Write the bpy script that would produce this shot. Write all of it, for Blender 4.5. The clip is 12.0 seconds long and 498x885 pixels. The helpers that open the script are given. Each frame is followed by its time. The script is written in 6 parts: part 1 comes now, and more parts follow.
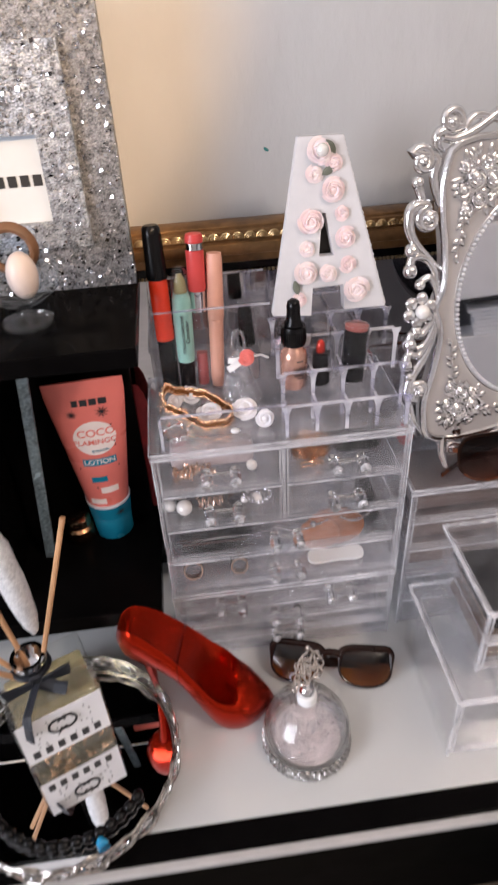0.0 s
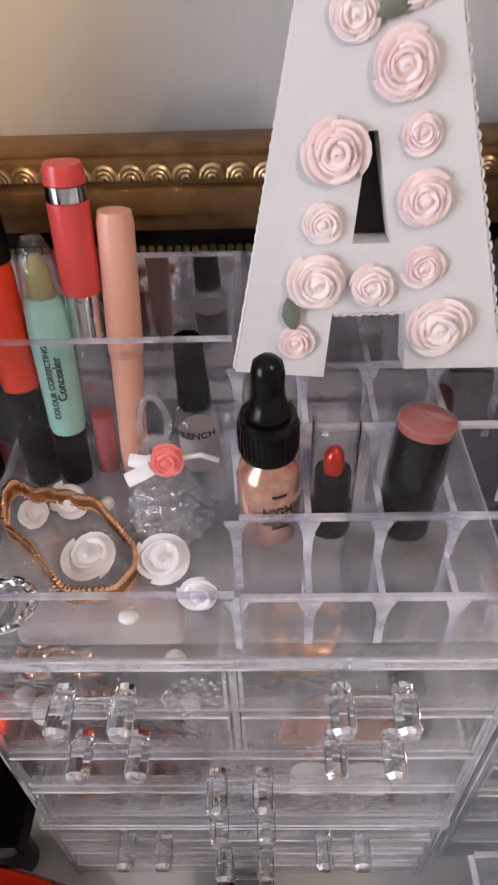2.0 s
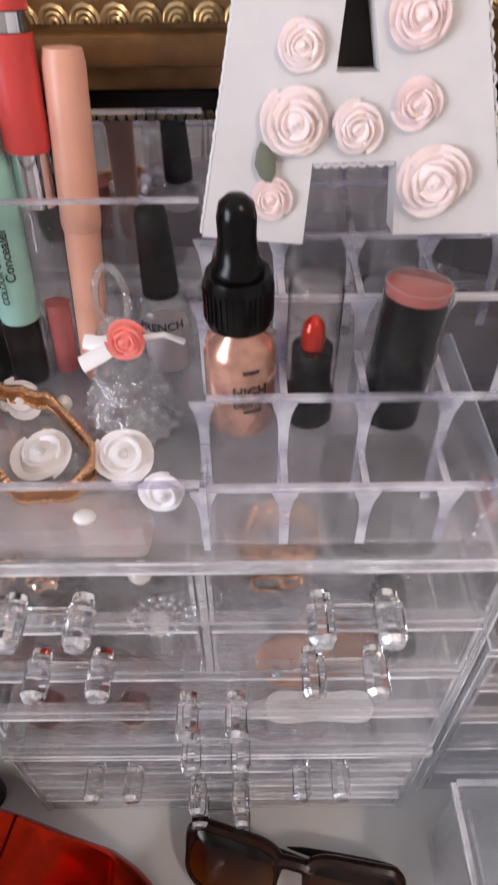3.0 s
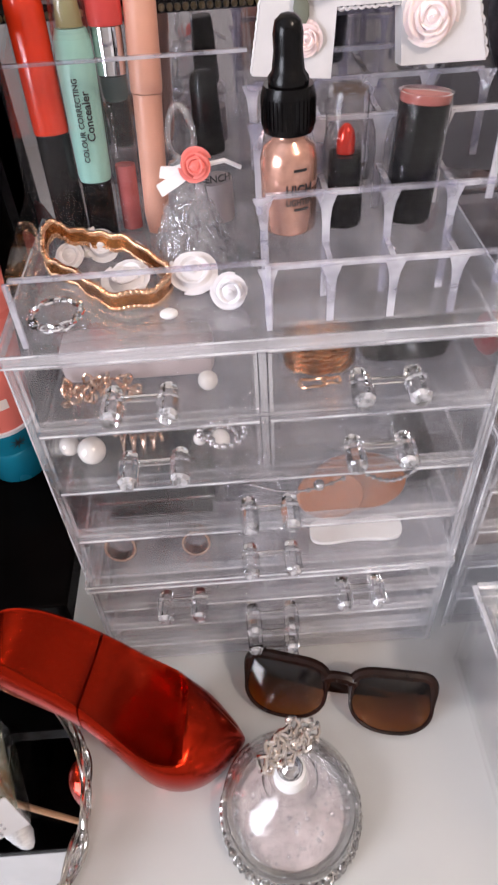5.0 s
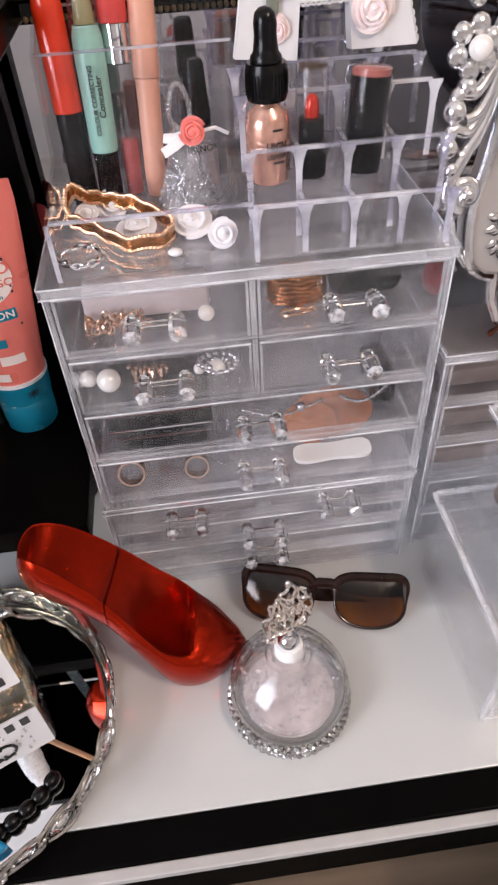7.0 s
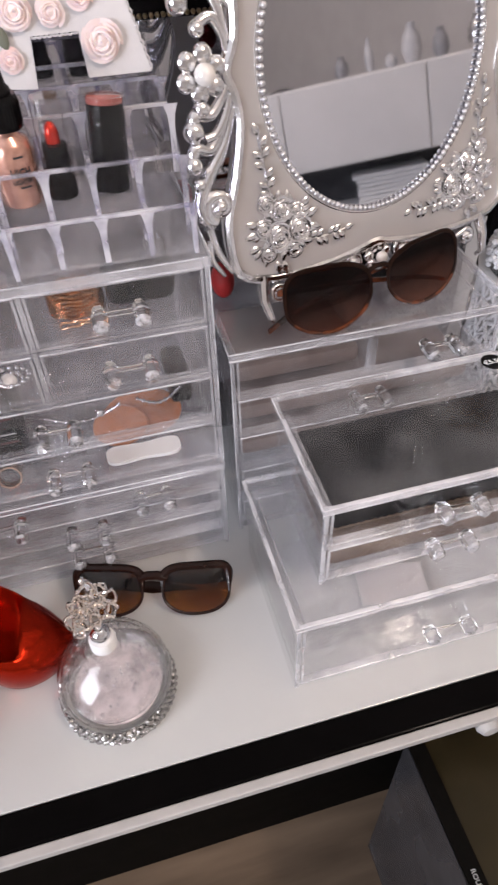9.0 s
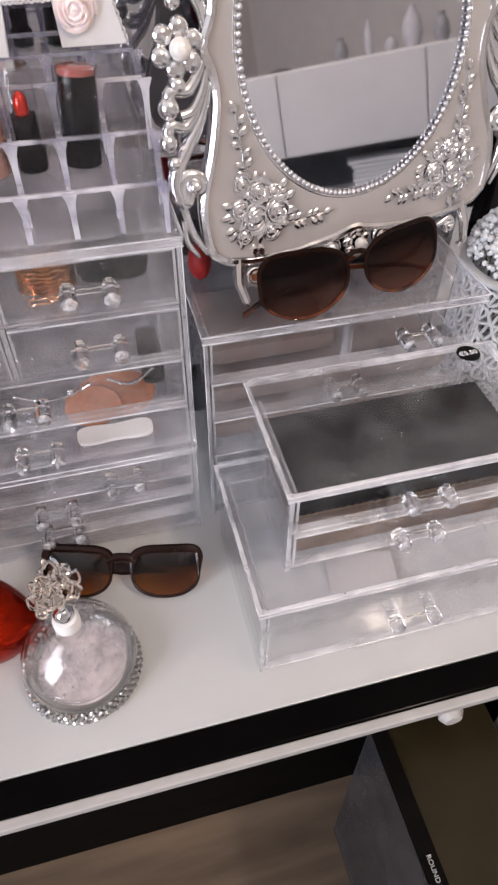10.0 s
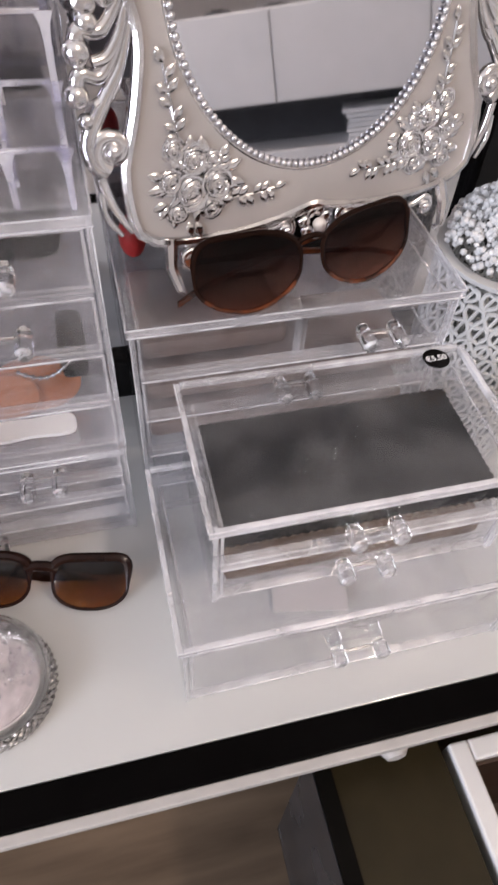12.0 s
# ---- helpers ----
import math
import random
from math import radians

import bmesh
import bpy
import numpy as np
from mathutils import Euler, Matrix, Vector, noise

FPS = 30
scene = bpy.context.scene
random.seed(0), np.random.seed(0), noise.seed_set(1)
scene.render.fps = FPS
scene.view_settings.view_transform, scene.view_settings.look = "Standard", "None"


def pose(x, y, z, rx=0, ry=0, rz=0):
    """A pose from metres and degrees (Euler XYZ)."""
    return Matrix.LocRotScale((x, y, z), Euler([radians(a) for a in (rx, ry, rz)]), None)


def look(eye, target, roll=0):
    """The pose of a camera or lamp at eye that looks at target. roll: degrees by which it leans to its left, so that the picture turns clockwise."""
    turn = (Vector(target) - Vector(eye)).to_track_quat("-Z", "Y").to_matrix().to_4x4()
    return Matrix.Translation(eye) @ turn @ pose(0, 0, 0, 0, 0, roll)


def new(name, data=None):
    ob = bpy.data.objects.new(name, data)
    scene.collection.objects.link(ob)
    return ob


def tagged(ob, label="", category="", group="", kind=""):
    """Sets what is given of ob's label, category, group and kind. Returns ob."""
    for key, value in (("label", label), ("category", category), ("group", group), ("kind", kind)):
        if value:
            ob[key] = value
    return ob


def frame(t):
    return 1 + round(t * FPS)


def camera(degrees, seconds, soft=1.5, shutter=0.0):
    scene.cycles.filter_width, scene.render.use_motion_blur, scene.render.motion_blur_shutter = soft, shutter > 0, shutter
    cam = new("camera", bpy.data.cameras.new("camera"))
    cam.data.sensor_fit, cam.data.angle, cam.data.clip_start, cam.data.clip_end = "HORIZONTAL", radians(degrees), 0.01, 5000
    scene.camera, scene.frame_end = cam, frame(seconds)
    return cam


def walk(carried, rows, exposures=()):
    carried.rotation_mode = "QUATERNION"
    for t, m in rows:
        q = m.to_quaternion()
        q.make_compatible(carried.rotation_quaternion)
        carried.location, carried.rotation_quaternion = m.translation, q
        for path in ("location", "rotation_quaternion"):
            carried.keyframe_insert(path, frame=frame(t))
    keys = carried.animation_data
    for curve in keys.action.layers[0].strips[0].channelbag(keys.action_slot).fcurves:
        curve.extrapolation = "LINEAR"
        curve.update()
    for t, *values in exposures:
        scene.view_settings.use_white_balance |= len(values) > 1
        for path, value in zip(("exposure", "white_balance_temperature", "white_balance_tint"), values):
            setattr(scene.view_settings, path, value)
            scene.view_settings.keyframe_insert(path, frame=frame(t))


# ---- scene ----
cam = camera(41.3, 12.0, 2.2, 0.4)
PATH = [
    (0, (0.073, 0.079, 0.633), (0.214, 1.677, -0.561), -3.3),
    (0.2, (0.091, 0.123, 0.629), (0.206, 1.73, -0.556), -4.1),
    (0.5, (0.138, 0.21, 0.629), (0.181, 1.773, -0.619), -4.2),
    (0.6, (0.144, 0.236, 0.623), (0.215, 1.791, -0.633), -2.1),
    (1, (0.166, 0.317, 0.606), (0.154, 1.81, -0.725), -1.6),
    (1.5, (0.159, 0.375, 0.561), (0.151, 1.851, -0.788), -0.3),
    (2, (0.159, 0.403, 0.524), (0.107, 1.877, -0.827), -2.2),
    (2.5, (0.152, 0.414, 0.504), (0.097, 1.822, -0.916), -1.8),
    (3, (0.163, 0.402, 0.483), (0.158, 1.806, -0.941), -0.8),
    (3.5, (0.152, 0.384, 0.461), (0.117, 1.786, -0.966), -3.3),
    (5.5, (0.126, 0.27, 0.465), (0.16, 1.687, -0.945), -3.8),
    (6.5, (0.109, 0.23, 0.47), (0.195, 1.656, -0.93), -3.6),
    (8.3, (0.134, 0.178, 0.489), (0.384, 1.61, -0.885), -2.7),
    (8.5, (0.151, 0.179, 0.492), (0.432, 1.585, -0.902), -2.1),
    (9, (0.192, 0.176, 0.492), (0.532, 1.551, -0.92), -2.1),
    (9.5, (0.207, 0.175, 0.495), (0.545, 1.521, -0.945), -1.0),
    (10, (0.207, 0.175, 0.49), (0.563, 1.51, -0.957), 0.4),
    (10.5, (0.213, 0.164, 0.481), (0.568, 1.448, -1.01), 1.0),
    (11, (0.219, 0.168, 0.477), (0.598, 1.425, -1.032), 2.0),
    (11.5, (0.234, 0.203, 0.469), (0.589, 1.403, -1.091), 2.7),
    (12, (0.26, 0.235, 0.473), (0.623, 1.449, -1.074), 4.0),
]
walk(cam, [(t, look(eye, target, roll)) for t, eye, target, roll in PATH],
     ((0.0, -0.04), (0.5, -0.07), (1.0, -0.14), (1.5, -0.24), (2.0, -0.28), (2.5, -0.19), (3.0, -0.12), (3.5, 0.0), (5.5, 0.20), (6.5, 0.16), (8.5, 0.08), (12.0, 0.06)))

# ---- world, lights ----
scene.cycles.transparent_max_bounces = 96
scene.cycles.max_bounces = 24
scene.cycles.transmission_bounces = 20

world = bpy.data.worlds.new("world")
scene.world = world
world.use_nodes = True
world.node_tree.nodes["Background"].inputs[0].default_value = (0.75, 0.85, 1.0, 1)
world.node_tree.nodes["Background"].inputs[1].default_value = 0.15


def lamp(name, kind, place, target, power, colour, size=0.3, size_y=None, spread=None):
    data = bpy.data.lights.new(name, kind)
    data.energy, data.color = power, colour
    if kind == "AREA":
        data.shape, data.size, data.size_y = "RECTANGLE", size, size_y or size
    else:
        data.shadow_soft_size = size
    if kind == "SPOT":
        data.spot_size, data.spot_blend = radians(spread), 0.35
    ob = new(name, data)
    ob.matrix_world = look(place, target)
    return ob


lamp("window_light", "AREA", (-1.72, -0.75, 0.75), (0.3, 0.4, 0.0), 56, (0.86, 0.885, 1.0), 1.1, 1.2)
lamp("ceiling_light", "POINT", (0.95, -0.45, 1.52), (0.2, 0.4, 0.0), 32, (1.0, 0.825, 0.71), 0.06)
# added warm spot; its cone edge stands in for a shadow edge on the wall
lamp("added_wall_spot", "SPOT", (0.25, -0.95, 1.45), (-0.10, 0.715, 0.62), 150, (1.0, 0.66, 0.36), 0.04, spread=15.5)

# ---- materials ----


def nodes_of(name):
    m = bpy.data.materials.new(name)
    m.use_nodes = True
    return m, m.node_tree.nodes, m.node_tree.links


def mat(name, colour, rough=0.5, metal=0.0, scale=60.0, var=0.12, bump=0.0, bscale=None, coat=0.0,
        trans=0.0, ior=1.45, stretch=None, spec=0.5, sss=0.0, alpha=1.0):
    """A surface with colour and gloss that vary at two scales, and fine relief."""
    m, n, k = nodes_of(name)
    b = n["Principled BSDF"]
    co = n.new("ShaderNodeTexCoord")
    mp = n.new("ShaderNodeMapping")
    k.new(co.outputs["Object"], mp.inputs[0])
    if stretch:
        mp.inputs["Scale"].default_value = stretch
    big, fine = n.new("ShaderNodeTexNoise"), n.new("ShaderNodeTexNoise")
    big.inputs["Scale"].default_value, fine.inputs["Scale"].default_value = scale * 0.25, scale
    big.inputs["Detail"].default_value, fine.inputs["Detail"].default_value = 3, 4
    for t in (big, fine):
        k.new(mp.outputs[0], t.inputs["Vector"])
    mix = n.new("ShaderNodeMix")
    mix.inputs[0].default_value = 0.5
    k.new(big.outputs[0], mix.inputs[2])
    k.new(fine.outputs[0], mix.inputs[3])
    ramp = n.new("ShaderNodeValToRGB")
    ramp.color_ramp.elements[0].position, ramp.color_ramp.elements[1].position = 0.3, 0.7
    ramp.color_ramp.elements[0].color = (*[c * (1 - var) for c in colour], 1)
    ramp.color_ramp.elements[1].color = (*[min(1, c * (1 + var)) for c in colour], 1)
    k.new(mix.outputs[0], ramp.inputs[0])
    k.new(ramp.outputs[0], b.inputs["Base Color"])
    rr = n.new("ShaderNodeMapRange")
    rr.inputs["To Min"].default_value = max(0.0, rough * 0.8)
    rr.inputs["To Max"].default_value = min(1.0, rough * 1.25)
    k.new(big.outputs[0], rr.inputs[0])
    k.new(rr.outputs[0], b.inputs["Roughness"])
    b.inputs["Metallic"].default_value = metal
    b.inputs["Coat Weight"].default_value = coat
    b.inputs["Coat Roughness"].default_value = 0.06
    b.inputs["Transmission Weight"].default_value = trans
    b.inputs["IOR"].default_value = ior
    b.inputs["Alpha"].default_value = alpha
    b.inputs["Specular IOR Level"].default_value = spec
    if sss:
        b.inputs["Subsurface Weight"].default_value = sss
        b.inputs["Subsurface Radius"].default_value = (0.004, 0.003, 0.002)
    if bump:
        bt = n.new("ShaderNodeTexNoise")
        bt.inputs["Scale"].default_value = bscale or scale * 2
        bt.inputs["Detail"].default_value = 5
        k.new(mp.outputs[0], bt.inputs["Vector"])
        bp = n.new("ShaderNodeBump")
        bp.inputs["Strength"].default_value = bump
        bp.inputs["Distance"].default_value = 0.001
        k.new(bt.outputs[0], bp.inputs["Height"])
        k.new(bp.outputs[0], b.inputs["Normal"])
    return m


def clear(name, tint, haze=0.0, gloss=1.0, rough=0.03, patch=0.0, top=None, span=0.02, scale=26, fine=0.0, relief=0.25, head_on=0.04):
    """Thin clear acrylic or glass: passes light straight, mirrors at grazing angles, with white haze for milkiness and
    painted shine.
    """
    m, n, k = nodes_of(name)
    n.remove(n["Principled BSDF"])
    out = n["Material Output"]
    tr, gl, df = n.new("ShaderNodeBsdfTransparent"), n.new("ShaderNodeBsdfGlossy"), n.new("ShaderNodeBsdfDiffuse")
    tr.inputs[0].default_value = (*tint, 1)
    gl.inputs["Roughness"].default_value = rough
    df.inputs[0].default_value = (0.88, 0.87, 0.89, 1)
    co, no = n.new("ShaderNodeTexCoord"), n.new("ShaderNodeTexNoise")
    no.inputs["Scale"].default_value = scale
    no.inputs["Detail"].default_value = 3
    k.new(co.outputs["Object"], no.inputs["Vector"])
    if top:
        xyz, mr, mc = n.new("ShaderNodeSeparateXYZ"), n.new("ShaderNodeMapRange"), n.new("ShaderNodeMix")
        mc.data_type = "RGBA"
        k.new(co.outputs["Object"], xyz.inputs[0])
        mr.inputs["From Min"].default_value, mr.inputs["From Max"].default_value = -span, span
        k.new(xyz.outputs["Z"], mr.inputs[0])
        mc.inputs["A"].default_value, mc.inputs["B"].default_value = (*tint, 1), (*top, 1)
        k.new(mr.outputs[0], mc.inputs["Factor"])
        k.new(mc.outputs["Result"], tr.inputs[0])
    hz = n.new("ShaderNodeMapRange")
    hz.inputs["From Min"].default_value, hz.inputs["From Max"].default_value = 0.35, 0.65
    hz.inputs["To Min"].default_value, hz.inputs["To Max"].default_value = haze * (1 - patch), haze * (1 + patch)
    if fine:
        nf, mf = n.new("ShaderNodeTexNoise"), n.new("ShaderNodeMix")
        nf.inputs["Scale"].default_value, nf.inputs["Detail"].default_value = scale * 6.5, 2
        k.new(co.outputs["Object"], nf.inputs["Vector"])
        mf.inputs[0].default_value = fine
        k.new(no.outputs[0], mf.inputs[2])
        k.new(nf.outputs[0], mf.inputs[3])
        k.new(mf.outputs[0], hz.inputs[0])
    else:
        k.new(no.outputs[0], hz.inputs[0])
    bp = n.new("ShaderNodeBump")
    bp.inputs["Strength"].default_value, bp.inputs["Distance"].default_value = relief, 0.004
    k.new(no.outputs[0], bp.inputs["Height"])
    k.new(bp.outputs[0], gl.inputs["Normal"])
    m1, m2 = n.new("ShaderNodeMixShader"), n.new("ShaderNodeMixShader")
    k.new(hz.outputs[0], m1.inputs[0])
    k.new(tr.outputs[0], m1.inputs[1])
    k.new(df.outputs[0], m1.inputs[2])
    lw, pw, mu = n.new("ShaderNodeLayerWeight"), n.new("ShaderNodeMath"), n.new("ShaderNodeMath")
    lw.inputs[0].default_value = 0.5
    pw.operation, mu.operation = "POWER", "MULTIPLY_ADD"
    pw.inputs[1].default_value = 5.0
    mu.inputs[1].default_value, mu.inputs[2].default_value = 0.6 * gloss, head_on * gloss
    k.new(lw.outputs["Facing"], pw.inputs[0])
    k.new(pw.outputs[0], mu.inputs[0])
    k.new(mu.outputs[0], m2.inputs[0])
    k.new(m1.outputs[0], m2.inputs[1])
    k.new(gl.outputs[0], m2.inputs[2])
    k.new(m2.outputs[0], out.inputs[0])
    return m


ACRYL = clear("clear_acrylic", (0.998, 0.997, 1.0), 0.021, 1.4, 0.02, 0.9, scale=30, head_on=0.024)
ACRYLFRONT = clear("drawer_acrylic", (0.996, 0.995, 0.998), 0.017, 1.9, 0.02, 1.0, scale=26, relief=0.6, head_on=0.020)
ACRYLTOP = clear("hazy_acrylic", (0.985, 0.982, 0.99), 0.085, 2.2, 0.03, 0.7, scale=20)
EDGE = clear("acrylic_edge", (0.935, 0.93, 0.945), 0.17, 3.4, 0.04, 0.6, scale=16, relief=0.4)
# white haze that paints highlights as thin strips on the edges
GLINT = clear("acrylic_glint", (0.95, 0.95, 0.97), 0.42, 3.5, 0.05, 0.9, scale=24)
# whiter copy of EDGE, its extra brightness painted in as haze
BRIGHTEDGE = clear("bright_acrylic_edge", (0.96, 0.955, 0.96), 0.36, 3.4, 0.05, 0.5, scale=30, relief=0.4)
PEG = mat("faceted_acrylic", (0.985, 0.985, 0.99), 0.02, 0, 50, 0.01, trans=1.0, ior=1.46)
# highlights on the peg ends, painted as white haze
PEGTIP = clear("peg_tip_highlight", (0.95, 0.95, 0.97), 0.30, 4.0, 0.03, 0.9, scale=170)
ACRYLTHIN = clear("thin_clear_acrylic", (0.998, 0.997, 1.0), 0.005, 1.1, 0.025, 0.6, head_on=0.012)
VIOLETEDGE = clear("violet_acrylic_edge", (0.85, 0.84, 0.965), 0.36, 3.4, 0.05, 0.7, scale=40, relief=0.5)
THINGLASS = clear("clear_glass", (0.96, 0.97, 0.97), 0.012, 1.3)
CAPGLASS = clear("clear_cap_plastic", (0.985, 0.98, 0.98), 0.010, 3.0, 0.03, 0.5, scale=60, head_on=0.010)
FLACONGLASS = clear("flacon_glass", (1.0, 0.995, 0.995), 0.010, 2.2, 0.02, 1.0, scale=60, relief=0.5, head_on=0.022)
# cloudy haze that paints the flacon's crackled reflections
SWIRL = clear("reflection_swirl", (1.0, 0.99, 0.99), 0.030, 4.0, 0.02, 1.0, scale=110, relief=1.0, head_on=0.03)
CRYSTAL = clear("crystal", (0.97, 0.97, 0.98), 0.12, 3.6, 0.02, 0.8, scale=160, relief=1.0)
# amber glow painted into the tint, which lightens towards the bottom
LENS = clear("brown_lens", (0.72, 0.44, 0.16), 0.003, 1.0, 0.10, top=(0.22, 0.095, 0.04), span=0.018, relief=0.05)
LENS2 = clear("graded_lens", (0.72, 0.50, 0.42), 0.002, 0.3, 0.03, top=(0.14, 0.054, 0.036), relief=0.05)
MIRROR = mat("mirror_glass", (0.60, 0.60, 0.63), 0.03, 1.0, 20, 0.03)
DARKMIRROR = mat("tray_mirror", (0.86, 0.86, 0.87), 0.02, 1.0, 20, 0.04)
SILVER = mat("silver_plastic", (0.84, 0.83, 0.83), 0.18, 1.0, 120, 0.12, 0.12, 300)
DARKSILVER = mat("tarnished_silver", (0.50, 0.47, 0.44), 0.22, 1.0, 160, 0.45, 0.3, 300)
BEAD = mat("silver_bead", (0.70, 0.69, 0.71), 0.30, 0.9, 200, 0.1)
PEARL = mat("pearl", (0.86, 0.82, 0.78), 0.18, 0.15, 90, 0.05, coat=0.6)
ENAMEL = mat("cream_enamel", (0.415, 0.386, 0.370), 0.34, 0.0, 30, 0.06, 0.05, 200, coat=0.25)
WHITEGLASS = mat("white_glass", (0.565, 0.570, 0.560), 0.09, 0.0, 12, 0.03, coat=0.5)
BLACKGLOSS = mat("black_gloss", (0.0028, 0.0024, 0.0024), 0.14, 0.0, 60, 0.3, 0.02, 400, spec=0.02)
MATTEBLACK = mat("matte_black_board", (0.004, 0.0035, 0.003), 0.6, 0.0, 80, 0.3, spec=0.04)
BLACKPL = mat("black_plastic", (0.0035, 0.003, 0.0033), 0.22, 0.0, 150, 0.3, spec=0.28)
WHITELIP = mat("white_trim", (0.46, 0.44, 0.425), 0.45, 0.0, 60, 0.08)
GOLDWOOD = mat("gilt_wood", (0.22, 0.115, 0.045), 0.36, 0.45, 90, 0.45, 0.3, 160)
GILT = mat("gilt_ornament", (0.62, 0.45, 0.24), 0.28, 0.9, 150, 0.35, 0.2)
DARKGILT = mat("dark_gilt", (0.26, 0.19, 0.10), 0.4, 0.5, 200, 0.5, 0.3)
GOLD = mat("gold", (0.86, 0.54, 0.34), 0.20, 1.0, 200, 0.2, 0.15, 500)
ROSEGOLD = mat("rose_gold", (0.85, 0.62, 0.48), 0.2, 1.0, 200, 0.15)
PALESILVER = mat("pale_metal", (0.85, 0.78, 0.72), 0.18, 1.0, 200, 0.12)
PAPERWHITE = mat("white_paint", (0.69, 0.668, 0.672), 0.6, 0.0, 120, 0.04, 0.16, 260)
PETAL = mat("pink_petal", (0.93, 0.745, 0.735), 0.5, 0.0, 160, 0.08, 0.06, 300, sss=0.2)
PETALPALE = mat("pale_petal", (0.94, 0.80, 0.785), 0.5, 0.0, 160, 0.06, 0.06, 300, sss=0.2)
PETALWHITE = mat("white_petal", (0.82, 0.79, 0.80), 0.5, 0.0, 160, 0.06, 0.1)
CORAL = mat("coral_petal", (0.88, 0.24, 0.21), 0.5, 0.0, 160, 0.15)
LEAF = mat("grey_leaf", (0.16, 0.17, 0.13), 0.6, 0.0, 160, 0.25)
RIBBON = mat("white_ribbon", (0.82, 0.80, 0.80), 0.35, 0.0, 300, 0.05)
BLACKRIBBON = mat("black_ribbon", (0.012, 0.014, 0.02), 0.4, 0.0, 300, 0.3)
RED = mat("red_lacquer", (0.40, 0.018, 0.004), 0.22, 0.85, 40, 0.14, spec=0.2)
REDTUBE = mat("red_tube", (0.74, 0.042, 0.012), 0.22, 0.0, 80, 0.1, coat=0.4)
CORALCAP = mat("coral_cap", (0.68, 0.075, 0.07), 0.3, 0.0, 80, 0.1)
MINT = mat("mint_plastic", (0.34, 0.61, 0.53), 0.32, 0.0, 80, 0.06)
OLIVE = mat("olive_tip", (0.30, 0.27, 0.12), 0.4, 0.0, 80, 0.1)
PEACH = mat("peach_plastic", (0.78, 0.40, 0.29), 0.35, 0.0, 80, 0.06)
LIPGLOSS = mat("gloss_liquid", (0.62, 0.16, 0.16), 0.12, 0.0, 60, 0.1, trans=0.35)
CHROME = mat("chrome", (0.8, 0.8, 0.82), 0.08, 1.0, 60, 0.05)
COPPER = mat("shimmer_liquid", (0.68, 0.37, 0.28), 0.24, 0.65, 300, 0.2, coat=1.0)
LIPRED = mat("red_lacquer", (0.55, 0.018, 0.004), 0.16, 0.55, 40, 0.12, coat=0.6, spec=0.4)
LIPBROWN = mat("brown_lacquer", (0.33, 0.10, 0.085), 0.25, 0.0, 80, 0.1, coat=0.6)
DARKBROWN = mat("dark_shell", (0.014, 0.006, 0.004), 0.20, 0.0, 60, 0.5, spec=0.10)
SHELL = mat("brown_shell", (0.016, 0.006, 0.004), 0.16, 0.0, 60, 0.5, spec=0.25)
TORTOISE = mat("tortoise_shell", (0.085, 0.024, 0.009), 0.14, 0.0, 110, 1.0, coat=0.5)
TAN = mat("tan_powder", (0.36, 0.115, 0.036), 0.5, 0.0, 120, 0.12)
DARKPAN = mat("smoky_plastic", (0.010, 0.009, 0.010), 0.25, 0.0, 80, 0.3)
WHITEPAD = mat("white_plastic", (0.84, 0.83, 0.82), 0.35, 0.0, 60, 0.03)
MAUVE = mat("mauve_tissue", (0.46, 0.39, 0.39), 0.6, 0.0, 60, 0.15)
TEAL = mat("teal_plastic", (0.01, 0.20, 0.30), 0.25, 0.0, 60, 0.08)
SALMON = mat("salmon_plastic", (0.78, 0.19, 0.15), 0.28, 0.0, 40, 0.07)
PALEPINK = mat("pale_pink_print", (0.86, 0.74, 0.68), 0.35, 0.0, 60, 0.04)
GLITTER = mat("silver_glitter", (0.29, 0.31, 0.345), 0.30, 0.75, 700, 0.9, 1.0, 600)
GLITTERDARK = mat("grey_glitter", (0.19, 0.195, 0.21), 0.34, 0.7, 700, 0.9, 1.0, 600)
CARD = mat("white_card", (0.82, 0.82, 0.83), 0.6, 0.0, 40, 0.03)
INK = mat("black_ink", (0.02, 0.02, 0.022), 0.5, 0.0, 60, 0.2)
WOODREED = mat("reed_wood", (0.55, 0.30, 0.15), 0.6, 0.0, 100, 0.2, stretch=(1, 1, 0.1))
OIL = mat("amber_oil", (0.90, 0.82, 0.60), 0.08, 0, 60, 0.1, trans=0.85, ior=1.2)
MESH = mat("grey_mesh", (0.012, 0.0125, 0.015), 0.75, 0.0, 700, 0.5, 0.5, 900, spec=0.12)
BROWNREFLECT = mat("brown_reflection", (0.13, 0.085, 0.06), 0.55, 0.0, 60, 0.3)
LACE = mat("white_lace_metal", (0.56, 0.56, 0.56), 0.5, 0.0, 60, 0.06)
DIMWALL = mat("room_paint", (0.56, 0.53, 0.51), 0.8, 0.0, 14, 0.06)
WALL = mat("wall_paint", (0.50, 0.495, 0.49), 0.75, 0.0, 14, 0.08, 0.8, 90, stretch=(1, 1, 0.45))
CEIL = mat("ceiling_paint", (0.72, 0.71, 0.70), 0.8, 0.0, 14, 0.03)
RHINE = mat("rhinestone", (0.42, 0.41, 0.40), 0.12, 0.9, 900, 0.5, 0.3, 900)
FLOORPALE = mat("pale_laminate", (0.46, 0.42, 0.38), 0.45, 0.0, 50, 0.2, 0.1, stretch=(0.15, 1, 1))
ANTIQUE = mat("antique_gold", (0.56, 0.29, 0.15), 0.24, 1.0, 260, 0.5, 0.5, 420)
